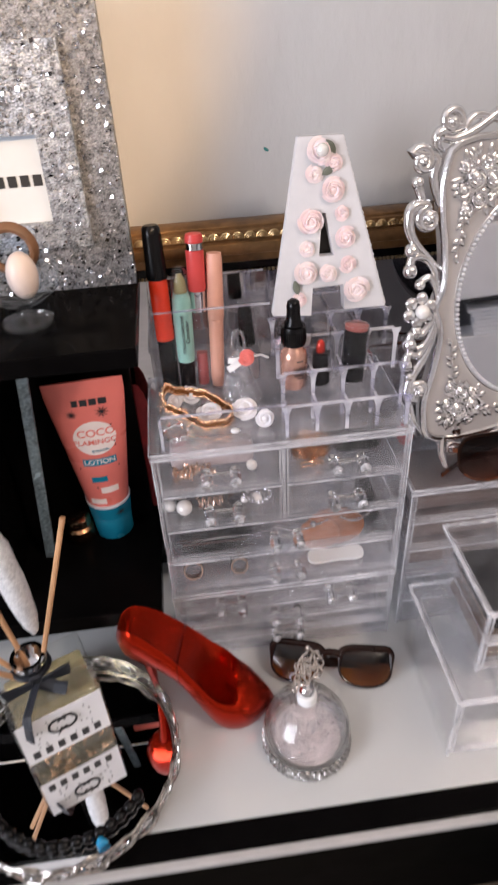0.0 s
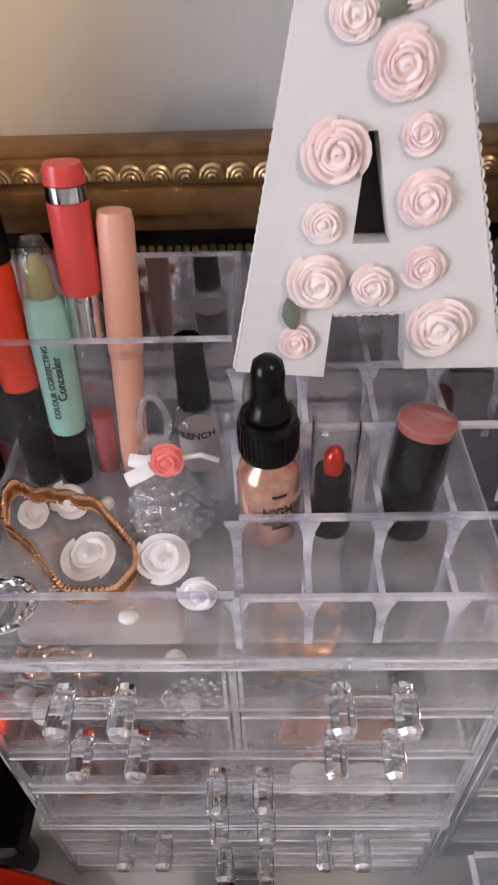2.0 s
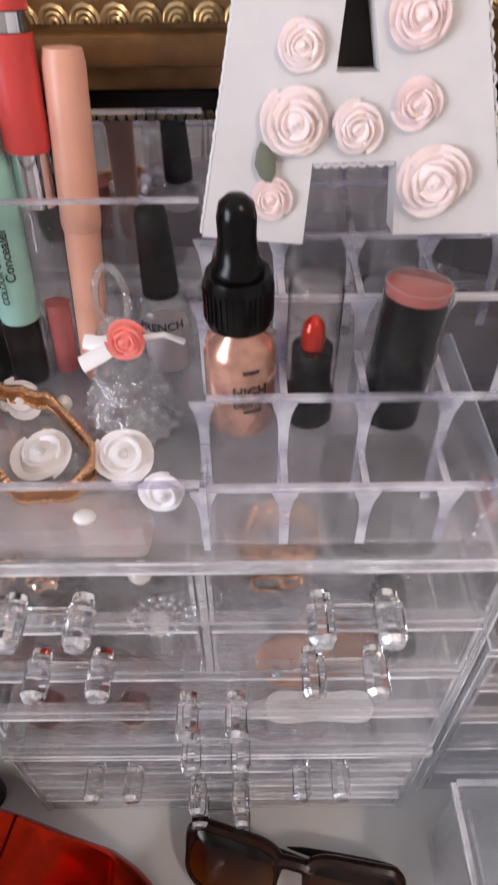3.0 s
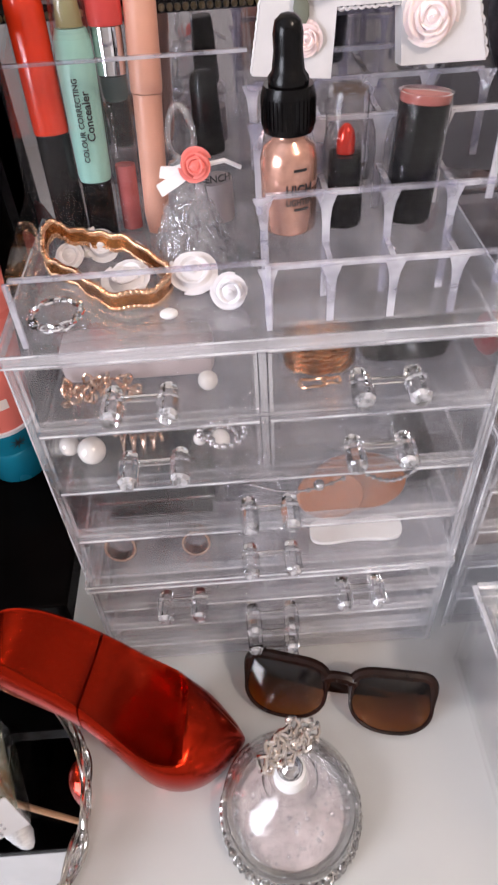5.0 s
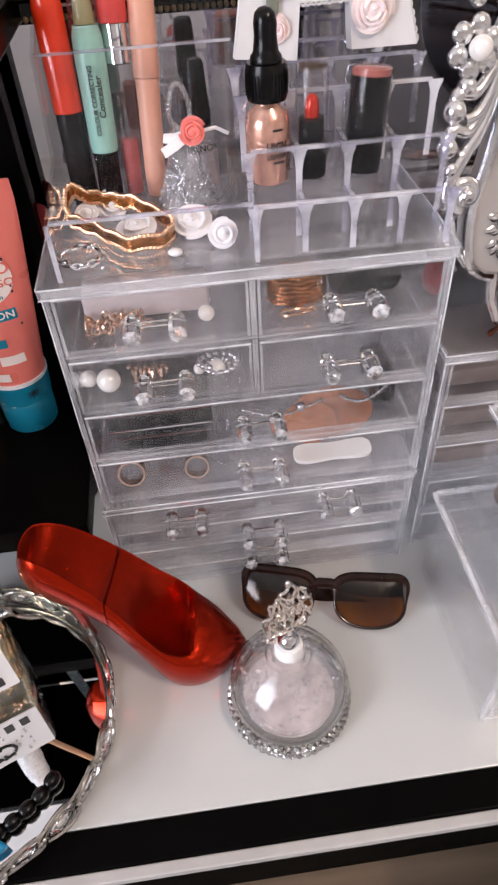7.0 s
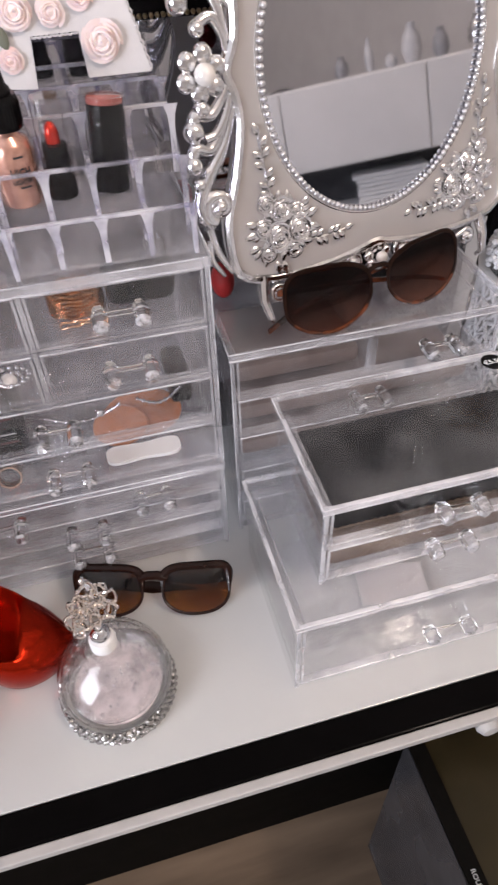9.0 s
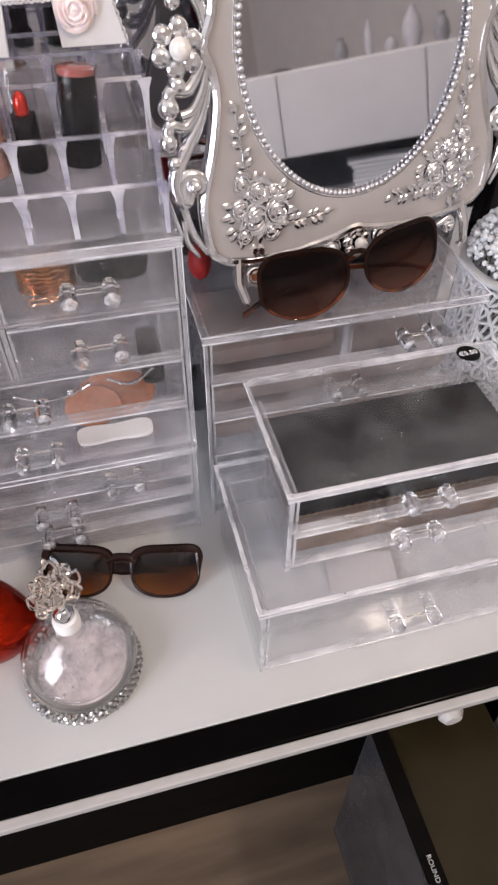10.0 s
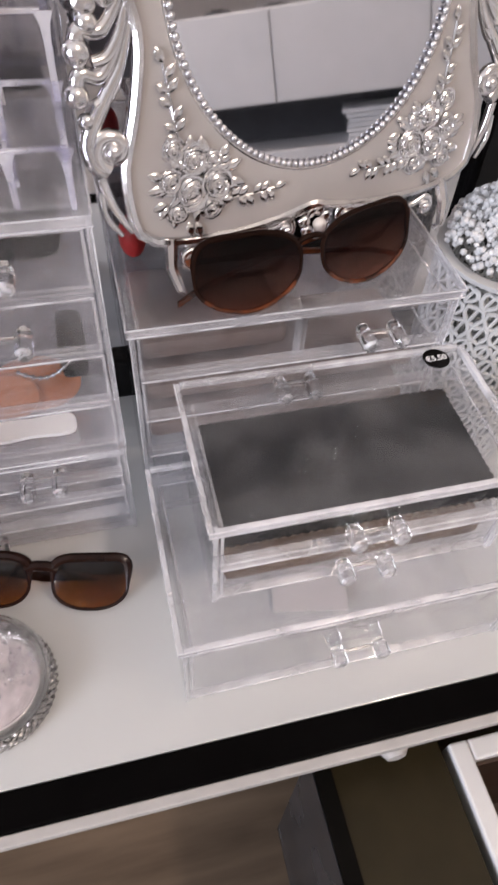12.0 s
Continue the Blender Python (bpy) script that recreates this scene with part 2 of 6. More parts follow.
FLOORWOOD = mat("laminate", (0.140, 0.098, 0.066), 0.5, 0.0, 50, 0.4, 0.15, stretch=(0.15, 1, 1), spec=0.25)
OLIVEBOX = mat("dark_olive_card", (0.024, 0.018, 0.008), 0.32, 0.0, 30, 0.25, spec=0.2)
GREYBOX = mat("grey_film", (0.036, 0.035, 0.038), 0.26, 0.0, 30, 0.4, 0.5, 30, spec=0.35)
PALECERAMIC = mat("pale_ceramic", (0.48, 0.48, 0.50), 0.5, 0.0, 40, 0.1)
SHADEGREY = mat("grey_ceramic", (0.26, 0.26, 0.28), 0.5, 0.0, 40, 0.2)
WHITEWOOD = mat("white_lacquer", (0.74, 0.73, 0.73), 0.35, 0.0, 20, 0.03)
GREYDARK = mat("charcoal", (0.05, 0.05, 0.055), 0.5, 0.0, 40, 0.3)
BROWNDARK = mat("dark_opening_fill", (0.016, 0.011, 0.008), 0.6, 0.0, 60, 0.3)
GREYPRINT = mat("grey_print", (0.36, 0.36, 0.36), 0.5, 0.0, 60, 0.1)
BLUEGEM = mat("blue_gem", (0.02, 0.32, 0.62), 0.08, 0.0, 60, 0.1, coat=0.8)
TEALPAINT = mat("teal_paint", (0.03, 0.18, 0.17), 0.6, 0.0, 60, 0.1)

# clear panes that let daylight through
PANES = (ACRYL, ACRYLFRONT, ACRYLTOP, ACRYLTHIN, FLACONGLASS, SWIRL, CAPGLASS, EDGE, BRIGHTEDGE, GLINT)

# ---- builders ----


def thing(name, label, category, at=None, group="", kind=""):
    ob = new(name)
    ob.empty_display_size = 0.01
    ob.matrix_world = at if at is not None else Matrix()
    return tagged(ob, label, category, group, kind)


def part(name, bm, material, parent=None, label="", smooth=False):
    """One mesh under a thing or a part, in that one's own space."""
    if isinstance(bm, bpy.types.Mesh):
        me = bm
    else:
        bmesh.ops.recalc_face_normals(bm, faces=bm.faces)
        me = bpy.data.meshes.new(name)
        for f in bm.faces:
            f.smooth = smooth
        bm.to_mesh(me)
        bm.free()
        me.materials.append(material)
        if smooth:
            me.set_sharp_from_angle(angle=radians(42))
    ob = new(name, me)
    if material in PANES:
        ob.visible_shadow = False
    if parent is not None:
        ob.parent = parent
    if label:
        ob["label"] = label
    return ob


def B():
    return bmesh.new()


def box(bm, x0, x1, y0, y1, z0, z1, bevel=0.0, m=None, seg=2):
    v = [bm.verts.new((x, y, z)) for x in (x0, x1) for y in (y0, y1) for z in (z0, z1)]
    fs = [bm.faces.new([v[i] for i in q]) for q in
          ((0, 1, 3, 2), (4, 6, 7, 5), (0, 4, 5, 1), (2, 3, 7, 6), (0, 2, 6, 4), (1, 5, 7, 3))]
    if bevel:
        es = list({e for f in fs for e in f.edges})
        r = bmesh.ops.bevel(bm, geom=es, offset=bevel, segments=seg, affect="EDGES", profile=0.5)
        v = list({q for f in r["faces"] for q in f.verts} | {q for q in v if q.is_valid})
    if m is not None:
        bmesh.ops.transform(bm, matrix=m, verts=[q for q in v if q.is_valid])
    return bm


def lathe(bm, prof, n=28, m=None, sx=1.0, sy=1.0, closed=False):
    """A turned body: prof is a line of (radius, height); closed joins its ends to a ring."""
    rings, made = [], []
    for r, z in prof:
        if r < 1e-6:
            ring = [bm.verts.new((0, 0, z))]
        else:
            ring = [bm.verts.new((r * sx * math.cos(2 * math.pi * i / n), r * sy * math.sin(2 * math.pi * i / n), z)) for i in range(n)]
        rings.append(ring)
        made += ring
    for a, b in zip(rings, rings[1:] + (rings[:1] if closed else [])):
        for i in range(n):
            j = (i + 1) % n
            if len(a) == 1 and len(b) > 1:
                bm.faces.new((a[0], b[j], b[i]))
            elif len(b) == 1 and len(a) > 1:
                bm.faces.new((a[i], a[j], b[0]))
            elif len(a) > 1:
                bm.faces.new((a[i], a[j], b[j], b[i]))
    for ring in (rings[0], rings[-1]):
        if len(ring) > 2 and not closed:
            bm.faces.new(ring)
    if m is not None:
        bmesh.ops.transform(bm, matrix=m, verts=made)
    return bm


def tube(bm, pts, rad, n=8, closed=False, flat=1.0):
    """A rod along a line of points; rad is one radius or one for each point."""
    pts = [Vector(p) for p in pts]
    rad = rad if isinstance(rad, (list, tuple)) else [rad] * len(pts)
    cnt = len(pts)
    up = None
    rings = []
    for i, p in enumerate(pts):
        a = pts[(i - 1) % cnt] if closed or i else p
        b = pts[(i + 1) % cnt] if closed or i < cnt - 1 else p
        d = (b - a).normalized()
        if up is None:
            up = d.orthogonal().normalized()
        up = (up - d * up.dot(d)).normalized()
        side = d.cross(up)
        rings.append([bm.verts.new(p + rad[i] * (up * math.cos(2 * math.pi * q / n) + side * flat * math.sin(2 * math.pi * q / n))) for q in range(n)])
    pairs = list(zip(rings, rings[1:])) + ([(rings[-1], rings[0])] if closed else [])
    for a, b in pairs:
        for q in range(n):
            bm.faces.new((a[q], a[(q + 1) % n], b[(q + 1) % n], b[q]))
    if not closed:
        bm.faces.new(rings[0])
        bm.faces.new(rings[-1])
    return bm


def ball(bm, place, r, u=12, v=8, scale=(1, 1, 1), m=None):
    mm = Matrix.Translation(place) @ Matrix.Diagonal((*scale, 1))
    bmesh.ops.create_uvsphere(bm, u_segments=u, v_segments=v, radius=r, matrix=(m @ mm) if m is not None else mm)
    return bm


def plate(bm, outline, y0, y1, hole=None, bevel=0.0):
    """A flat board in the x-z plane from y0 to y1, with an optional hole of as many points as the outline."""
    n = len(outline)
    f0 = [bm.verts.new((x, y0, z)) for x, z in outline]
    f1 = [bm.verts.new((x, y1, z)) for x, z in outline]
    for i in range(n):
        j = (i + 1) % n
        bm.faces.new((f0[i], f0[j], f1[j], f1[i]))
    if hole is None:
        bm.faces.new(f0)
        bm.faces.new(f1[::-1])
    else:
        h0 = [bm.verts.new((x, y0, z)) for x, z in hole]
        h1 = [bm.verts.new((x, y1, z)) for x, z in hole]
        for i in range(n):
            j = (i + 1) % n
            bm.faces.new((h0[i], h1[i], h1[j], h0[j]))
            bm.faces.new((f0[i], h0[i], h0[j], f0[j]))
            bm.faces.new((f1[i], f1[j], h1[j], h1[i]))
    return bm


def letters(text, size, material, parent, m, name="lettering", depth=0.00012, squeeze=1.0, align="CENTER"):
    cu = bpy.data.curves.new("text", "FONT")
    cu.offset = size * 0.014
    cu.body, cu.size, cu.extrude, cu.align_x, cu.align_y = text, size, depth, align, "CENTER"
    tmp = bpy.data.objects.new("text", cu)
    me = bpy.data.meshes.new_from_object(tmp)
    bpy.data.objects.remove(tmp)
    me.transform(m @ Matrix.Diagonal((squeeze, 1, 1, 1)))
    me.materials.clear()
    me.materials.append(material)
    ob = new(name, me)
    ob.parent = parent
    return ob


def bend(ob, r):
    """Wraps a flat mesh that stands before a standing cylinder of radius r round it."""
    for v in ob.data.vertices:
        a, d = v.co.x / r, -v.co.y
        v.co.x, v.co.y = d * math.sin(a), -d * math.cos(a)
    return ob


def wound_rose(bm, r, h, m, turns=3.6, thick=0.10, seed=0, steps=64, core=0.0):
    """A rose rolled from a ribbon: a spiral wall of petals that flares towards its rim."""
    rnd = random.Random(seed)
    ph = [rnd.uniform(0, 6.28) for _ in range(3)]
    rows = []
    for i in range(steps + 1):
        t = i / steps
        a = t * turns * 2 * math.pi
        rr = r * (0.10 + 0.74 * t)
        top = h * (1.0 - 0.55 * t ** 1.6) * (1 + 0.10 * math.sin(a * 0.83 + ph[0]))
        fl = r * (0.05 + 0.16 * t) * (1 + 0.35 * math.sin(a * 1.31 + ph[1]))
        th = r * thick
        ca, sa = math.cos(a), math.sin(a)
        row = []
        for q, z in ((rr * 0.75, 0.0), (rr, top * 0.55), (rr + fl, top), (rr + fl - th, top * 1.02), (rr - th, top * 0.6), (rr * 0.75 - th * 0.6, 0.0)):
            row.append(bm.verts.new(m @ Vector((q * ca, q * sa, z))))
        rows.append(row)
    for a, b in zip(rows, rows[1:]):
        for q in range(6):
            bm.faces.new((a[q], a[(q + 1) % 6], b[(q + 1) % 6], b[q]))
    bm.faces.new(rows[0])
    bm.faces.new(rows[-1])
    if core:
        lathe(bm, [(0, 0), (r * 0.9, 0), (r * 0.96, h * 0.2), (r * 0.62, h * core), (0, h * core * 1.15)], 18, m)
    return bm


def rose_petals(r, m, seed=0, layers=4, high=0.85):
    """The cupped, overlapping petals of a full rose, ring by ring, each as a mesh of its own."""
    rnd = random.Random(seed)
    nu, nv, th = 6, 4, r * 0.085
    out = []
    for lay in range(layers):
        f = (lay + 1) / layers
        cnt = 3 + (lay + 1) // 2
        R_, H_ = r * (0.26 + 0.66 * f), r * high * (1.05 - 0.62 * f ** 1.4)
        for p in range(cnt):
            a0 = 2 * math.pi * (p + 0.37 * lay) / cnt + rnd.uniform(-0.35, 0.35)
            tip = rnd.uniform(-0.16, 0.16)
            s = math.pi / cnt * rnd.uniform(1.25, 1.5)
            hh, rr = H_ * rnd.uniform(0.90, 1.08), R_ * rnd.uniform(0.90, 1.10)
            flare = r * (0.03 + 0.13 * f) * rnd.uniform(0.7, 1.3)
            bm = B()
            sheets = []
            for o in (0.0, th):
                g = []
                for i in range(nu + 1):
                    u = -1 + 2 * i / nu
                    col = []
                    for j in range(nv + 1):
                        v = j / nv
                        rad = rr * (0.42 + 0.58 * v ** 0.6) * (1 - 0.07 * u) + flare * v ** 3 * (1 - 0.3 * u * u) - o
                        z = hh * v * (1 - 0.38 * u * u + tip * u) - r * 0.05 * v ** 4 * f
                        a = a0 + s * u * (0.75 + 0.25 * v)
                        col.append(bm.verts.new(m @ Vector((rad * math.cos(a), rad * math.sin(a), z))))
                    g.append(col)
                sheets.append(g)
            A_, C_ = sheets
            for i in range(nu):
                for j in range(nv):
                    bm.faces.new((A_[i][j], A_[i + 1][j], A_[i + 1][j + 1], A_[i][j + 1]))
                    bm.faces.new((C_[i][j], C_[i][j + 1], C_[i + 1][j + 1], C_[i + 1][j]))
                bm.faces.new((A_[i][nv], A_[i + 1][nv], C_[i + 1][nv], C_[i][nv]))
            for j in range(nv):
                bm.faces.new((A_[0][j], A_[0][j + 1], C_[0][j + 1], C_[0][j]))
                bm.faces.new((A_[nu][j], C_[nu][j], C_[nu][j + 1], A_[nu][j + 1]))
            out.append(bm)
    return out


def rose_heart(bm, r, m, seed=0, high=0.85):
    """The rolled heart of a rose and the bud that carries its petals."""
    wound_rose(bm, r * 0.34, r * high * 0.98, m, 1.7, 0.22, seed, 26, 0.8)
    lathe(bm, [(0, 0), (r * 0.86, 0), (r * 0.84, r * 0.16), (r * 0.55, r * high * 0.46), (r * 0.3, r * high * 0.68), (0, r * high * 0.74)], 14, m)
    return bm


def petal_rose(bm, r, m, seed=0, layers=4, high=0.85):
    """A small moulded rose in one piece."""
    for leafy in rose_petals(r, m, seed, layers, high):
        me = bpy.data.meshes.new("petal")
        leafy.to_mesh(me)
        leafy.free()
        bm.from_mesh(me)
        bpy.data.meshes.remove(me)
    return rose_heart(bm, r, m, seed, high)


def rose_part(name, parent, r, m, material, seed=0, layers=4, high=0.85, label=""):
    """A rose as a part: its heart, with each petal under it."""
    ob = part(name, rose_heart(B(), r, m, seed, high), material, parent, label, True)
    for bm in rose_petals(r, m, seed, layers, high):
        part("petal", bm, material, ob, "", True)
    return ob


def glide(pts, per=6, closed=False):
    """A smooth line through a few points."""
    pts = [Vector(p) for p in pts]
    n, out = len(pts), []
    for i in range(n if closed else n - 1):
        q = [pts[(i + d) % n] if closed else pts[min(max(i + d, 0), n - 1)] for d in (-1, 0, 1, 2)]
        for k in range(per):
            f = k / per
            out.append(0.5 * (2 * q[1] + (q[2] - q[0]) * f + (2 * q[0] - 5 * q[1] + 4 * q[2] - q[3]) * f * f + (3 * q[1] - q[0] - 3 * q[2] + q[3]) * f ** 3))
    if not closed:
        out.append(pts[-1])
    return out


def ngon(rx, rz, n, cx=0.0, cz=0.0, power=2.0, start=0.0):
    out = []
    for i in range(n):
        a = start + 2 * math.pi * i / n
        c, s = math.cos(a), math.sin(a)
        out.append((cx + rx * math.copysign(abs(c) ** (2 / power), c), cz + rz * math.copysign(abs(s) ** (2 / power), s)))
    return out


def T(x, y, z):
    return Matrix.Translation((x, y, z))


def R(deg, ax):
    return Matrix.Rotation(radians(deg), 4, ax)

# ---- the room ----
XW0, XW1, YW0, YW1, ZF, ZC = -1.80, 2.60, -2.30, 0.715, -0.76, 1.75


def slab(name, label, x0, x1, y0, y1, z0, z1, material, category="wall"):
    return tagged(part(name, box(B(), x0, x1, y0, y1, z0, z1), material), label, category, kind="structure")


slab("floor", "pale wood laminate floor", XW0 - 0.1, XW1 + 0.1, YW0 - 0.1, YW1 + 0.1, ZF - 0.05, ZF, FLOORPALE, "floor")
slab("ceiling", "plain white painted ceiling", XW0 - 0.1, XW1 + 0.1, YW0 - 0.1, YW1 + 0.1, ZC, ZC + 0.05, CEIL, "ceiling")
wall_n = slab("wall_north", "brushed off-white painted wall behind the table", XW0 - 0.1, XW1 + 0.1, YW1, YW1 + 0.1, ZF, ZC, WALL)
slab("wall_south", "dim beige painted wall", XW0 - 0.1, XW1 + 0.1, YW0 - 0.1, YW0, ZF, ZC, DIMWALL)
slab("wall_east", "dim beige painted wall", XW1, XW1 + 0.1, YW0, YW1, ZF, ZC, DIMWALL)
# west wall with a window opening
wx0, wx1 = XW0 - 0.1, XW0
bm = B()
box(bm, wx0, wx1, YW0, -1.35, ZF, ZC)
box(bm, wx0, wx1, -0.15, YW1, ZF, ZC)
box(bm, wx0, wx1, -1.35, -0.15, ZF, 0.12)
box(bm, wx0, wx1, -1.35, -0.15, 1.38, ZC)
tagged(part("wall_west", bm, DIMWALL), "dim beige painted wall with a window opening", "wall", kind="structure")
win = thing("window_1", "white framed window in the side wall", "window", kind="structure")
bm = B()
for y in (-1.35, -0.775, -0.20):
    box(bm, wx0 + 0.02, wx0 + 0.06, y, y + 0.05, 0.12, 1.38)
box(bm, wx0 + 0.02, wx0 + 0.06, -1.30, -0.20, 0.12, 0.17)
box(bm, wx0 + 0.02, wx0 + 0.06, -1.30, -0.20, 1.33, 1.38)
part("window_frame", bm, WHITEWOOD, win)
for y in (-1.30, -0.725):
    p = part("pane", box(B(), wx0 + 0.035, wx0 + 0.045, y, y + 0.525, 0.17, 1.33), THINGLASS, win)
    p.visible_shadow = False
bm = B()
lathe(bm, [(0.0, 0.0), (0.0028, 0.0006), (0.0018, 0.001), (0.0, 0.001)], 10, T(0.16, YW1, 0.487) @ R(35, "Y") @ R(90, "X"), 1.0, 0.5)
part("paint_fleck", bm, TEALPAINT, wall_n, "small teal paint fleck")

# ---- dressing table ----
table = thing("dressing_table", "white glass topped dressing table with a black front border", "table")
part("top", box(B(), -0.75, 0.95, 0.3585, 0.714, -0.022, 0.0, 0.0008), WHITEGLASS, table, "glossy white glass top")
part("border", box(B(), -0.75, 0.95, 0.3340, 0.3580, -0.022, 0.0, 0.0012), BLACKGLOSS, table, "glossy black border strip")
part("edge_trim", box(B(), -0.75, 0.95, 0.3262, 0.3335, -0.0095, -0.0015, 0.001), WHITELIP, table, "pale trim along the front edge")
part("lower_strip", box(B(), -0.75, 0.95, 0.3300, 0.3332, -0.0165, -0.0097, 0.0006), mat("brown_strip", (0.085, 0.066, 0.052), 0.3, 0.0, 60, 0.2), table, "dark brown strip below the trim")
part("apron", box(B(), -0.74, 0.94, 0.385, 0.40, -0.10, -0.0225), MATTEBLACK, table)
for x in (-0.72, 0.86):
    for y in (0.36, 0.66):
        part("leg", box(B(), x, x + 0.05, y, y + 0.05, ZF, -0.0225, 0.003), WHITEWOOD, table)
part("back_panel", box(B(), -0.66, 0.85, 0.400, 0.412, -0.3845, -0.1002, 0.001), MATTEBLACK, table, "black inner panel")
part("lower_shelf", box(B(), -0.67, 0.86, 0.02, 0.70, -0.405, -0.385, 0.002), FLOORWOOD, table, "brown wood lower shelf")
part("knob", lathe(B(), [(0, 0), (0.004, 0), (0.004, 0.008), (0.009, 0.012), (0.0105, 0.018), (0.007, 0.023), (0, 0.0245)], 20, T(0.4140, 0.349, -0.0315) @ R(90, "X")), WHITELIP, table, "white round knob", True)

# ---- clear drawer units ----


def handle(bm, x, y, z, span, post=0.0108, reach=0.0215):
    """Two eight-sided pegs with necks and chamfered tips that stand out of a drawer front, joined by a thin plate."""
    for s in (-0.5, 0.5):
        m = T(x + s * span, y, z) @ R(90, "X") @ R(22.5, "Z")
        lathe(bm, [(post * 0.40, 0), (post * 0.40, reach * 0.14), (post * 0.50, reach * 0.22), (post * 0.50, reach * 0.89), (post * 0.36, reach)], 8, m)
    box(bm, x - span * 0.5 + post * 0.30, x + span * 0.5 - post * 0.30, y - reach * 0.32, y - reach * 0.22, z - 0.0016, z + 0.0016, 0.0004)
    return bm


def drawer_unit(label, x0, y0, z0, w, d, h, rows, span=(0.0255,), frac=0.52, lid=0.006, over=0.002, group="clear drawer units", wall=0.0032, t=0.0018, shelf=0.0024, lid_mat=None, reach=0.0215, edge=None, bare=()):
    """A clear acrylic chest: shell, lid, shelves, and drawers row by row from the top; a row is 2 (half width) or 1."""
    edge = edge or EDGE
    u = thing("acrylic_drawer_unit", label, "drawer unit", T(x0, y0, z0), group)
    top = h - lid
    for x in (0.0, w - wall):
        part("side_panel", box(B(), x, x + wall, 0.0032, d, 0, top - 0.0002, 0.0004), ACRYL, u)
        part("side_edge", box(B(), x, x + wall, -0.0014, 0.0030, 0, top - 0.0002, 0.0007), edge, u)
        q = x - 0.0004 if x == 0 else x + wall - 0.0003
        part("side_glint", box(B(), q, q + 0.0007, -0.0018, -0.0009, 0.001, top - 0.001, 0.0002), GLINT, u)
    part("back_panel", box(B(), wall + 0.0001, w - wall - 0.0001, d - wall, d, 0.0003, top - 0.0002), ACRYL, u)
    part("base", box(B(), wall + 0.0002, w - wall - 0.0002, 0.003, d - wall - 0.0002, 0.0003, 0.0028), ACRYL, u)
    part("top", box(B(), -over + t, w + over - t, -0.0028, d + 0.001, top + 0.0002, h - 0.0002, 0.001), lid_mat or ACRYLTOP, u)
    bm = B()
    for x in (-over, w + over - t):
        box(bm, x, x + t - 0.0002, -0.0046, d + 0.0026, top, h, 0.0006)
    for y in (-0.0046, d + 0.0012):
        box(bm, -over + t, w + over - t, y, y + t - 0.0002, top, h, 0.0006)
    rim = part("top_rim", bm, edge, u, "polished clear rim")
    # edge highlights, built as added pale strips along the lid
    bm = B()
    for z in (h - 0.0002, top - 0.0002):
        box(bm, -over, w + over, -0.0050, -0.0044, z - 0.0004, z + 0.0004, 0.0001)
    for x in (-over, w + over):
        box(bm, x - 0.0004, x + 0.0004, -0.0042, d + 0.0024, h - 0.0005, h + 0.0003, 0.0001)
    part("glint", bm, GLINT, rim, "pale strip painting a glint on the arris")
    n = len(rows)
    pitch = (top - 0.003) / n
    for i, cnt in enumerate(rows):
        zt = top - i * pitch
        zb = zt - pitch
        part("shelf", box(B(), wall + 0.0003, w - wall - 0.0003, 0.0048, d - wall - 0.0003, zb + 0.0002, zb + 0.0002 + shelf * 0.7), ACRYL, u)
        part("runner", box(B(), wall + 0.0003, w - wall - 0.0003, -0.0014, 0.0046, zb + 0.0002, zb + shelf, 0.0006), edge, u)
        if cnt == 2:
            part("divider", box(B(), w / 2 - 0.0015, w / 2 + 0.0015, 0.0032, d - wall - 0.0005, zb + 0.0026, zt - 0.0003), ACRYL, u)
            part("divider_edge", box(B(), w / 2 - 0.0019, w / 2 + 0.0019, -0.0012, 0.0030, zb + 0.0026, zt - 0.0003, 0.0006), EDGE, u)
        for c in range(cnt):
            a = wall + 0.001 + c * (w / 2 - wall + 0.0015)
            b = (w - wall - 0.001) if cnt == 1 else a + w / 2 - wall - 0.0035
            dr = part("drawer", box(B(), a, b, -0.0008, 0.0016, zb + 0.0030, zt - 0.0038, 0.0005), ACRYLFRONT, u)
            for x in (a + 0.001, b - 0.0028):
                part("tray_side", box(B(), x, x + 0.0018, 0.0020, d - 0.008, zb + 0.003, zt - 0.006), ACRYL, dr)
                part("tray_rim", box(B(), x, x + 0.0018, 0.0022, d - 0.008, zt - 0.0058, zt - 0.0052), EDGE, dr)
            part("tray_back", box(B(), a + 0.003, b - 0.003, d - 0.0098, d - 0.008, zb + 0.003, zt - 0.006), ACRYL, dr)
            part("bottom", box(B(), a + 0.003, b - 0.003, 0.0018, d - 0.010, zb + 0.003, zb + 0.0046), ACRYL, dr)
            lip = part("front_edge", box(B(), a, b, -0.0030, 0.0018, zt - 0.0036, zt - 0.0014, 0.0007), edge, dr)
            # painted highlight strip on the drawer lip
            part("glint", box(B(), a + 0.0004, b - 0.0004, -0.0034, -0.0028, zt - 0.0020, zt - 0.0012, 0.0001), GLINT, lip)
            for x in (a, b - 0.0018):
                part("front_side", box(B(), x, x + 0.0018, -0.0016, -0.0009, zb + 0.003, zt - 0.0038), edge, dr)
            if (i, c) in bare:
                continue
            hd = part("handle", handle(B(), (a + b) / 2, -0.0010, zb + pitch * frac, span[min(i, len(span) - 1)], reach=reach), PEG, dr, "faceted clear handle")
            hd.data.materials.append(PEGTIP)
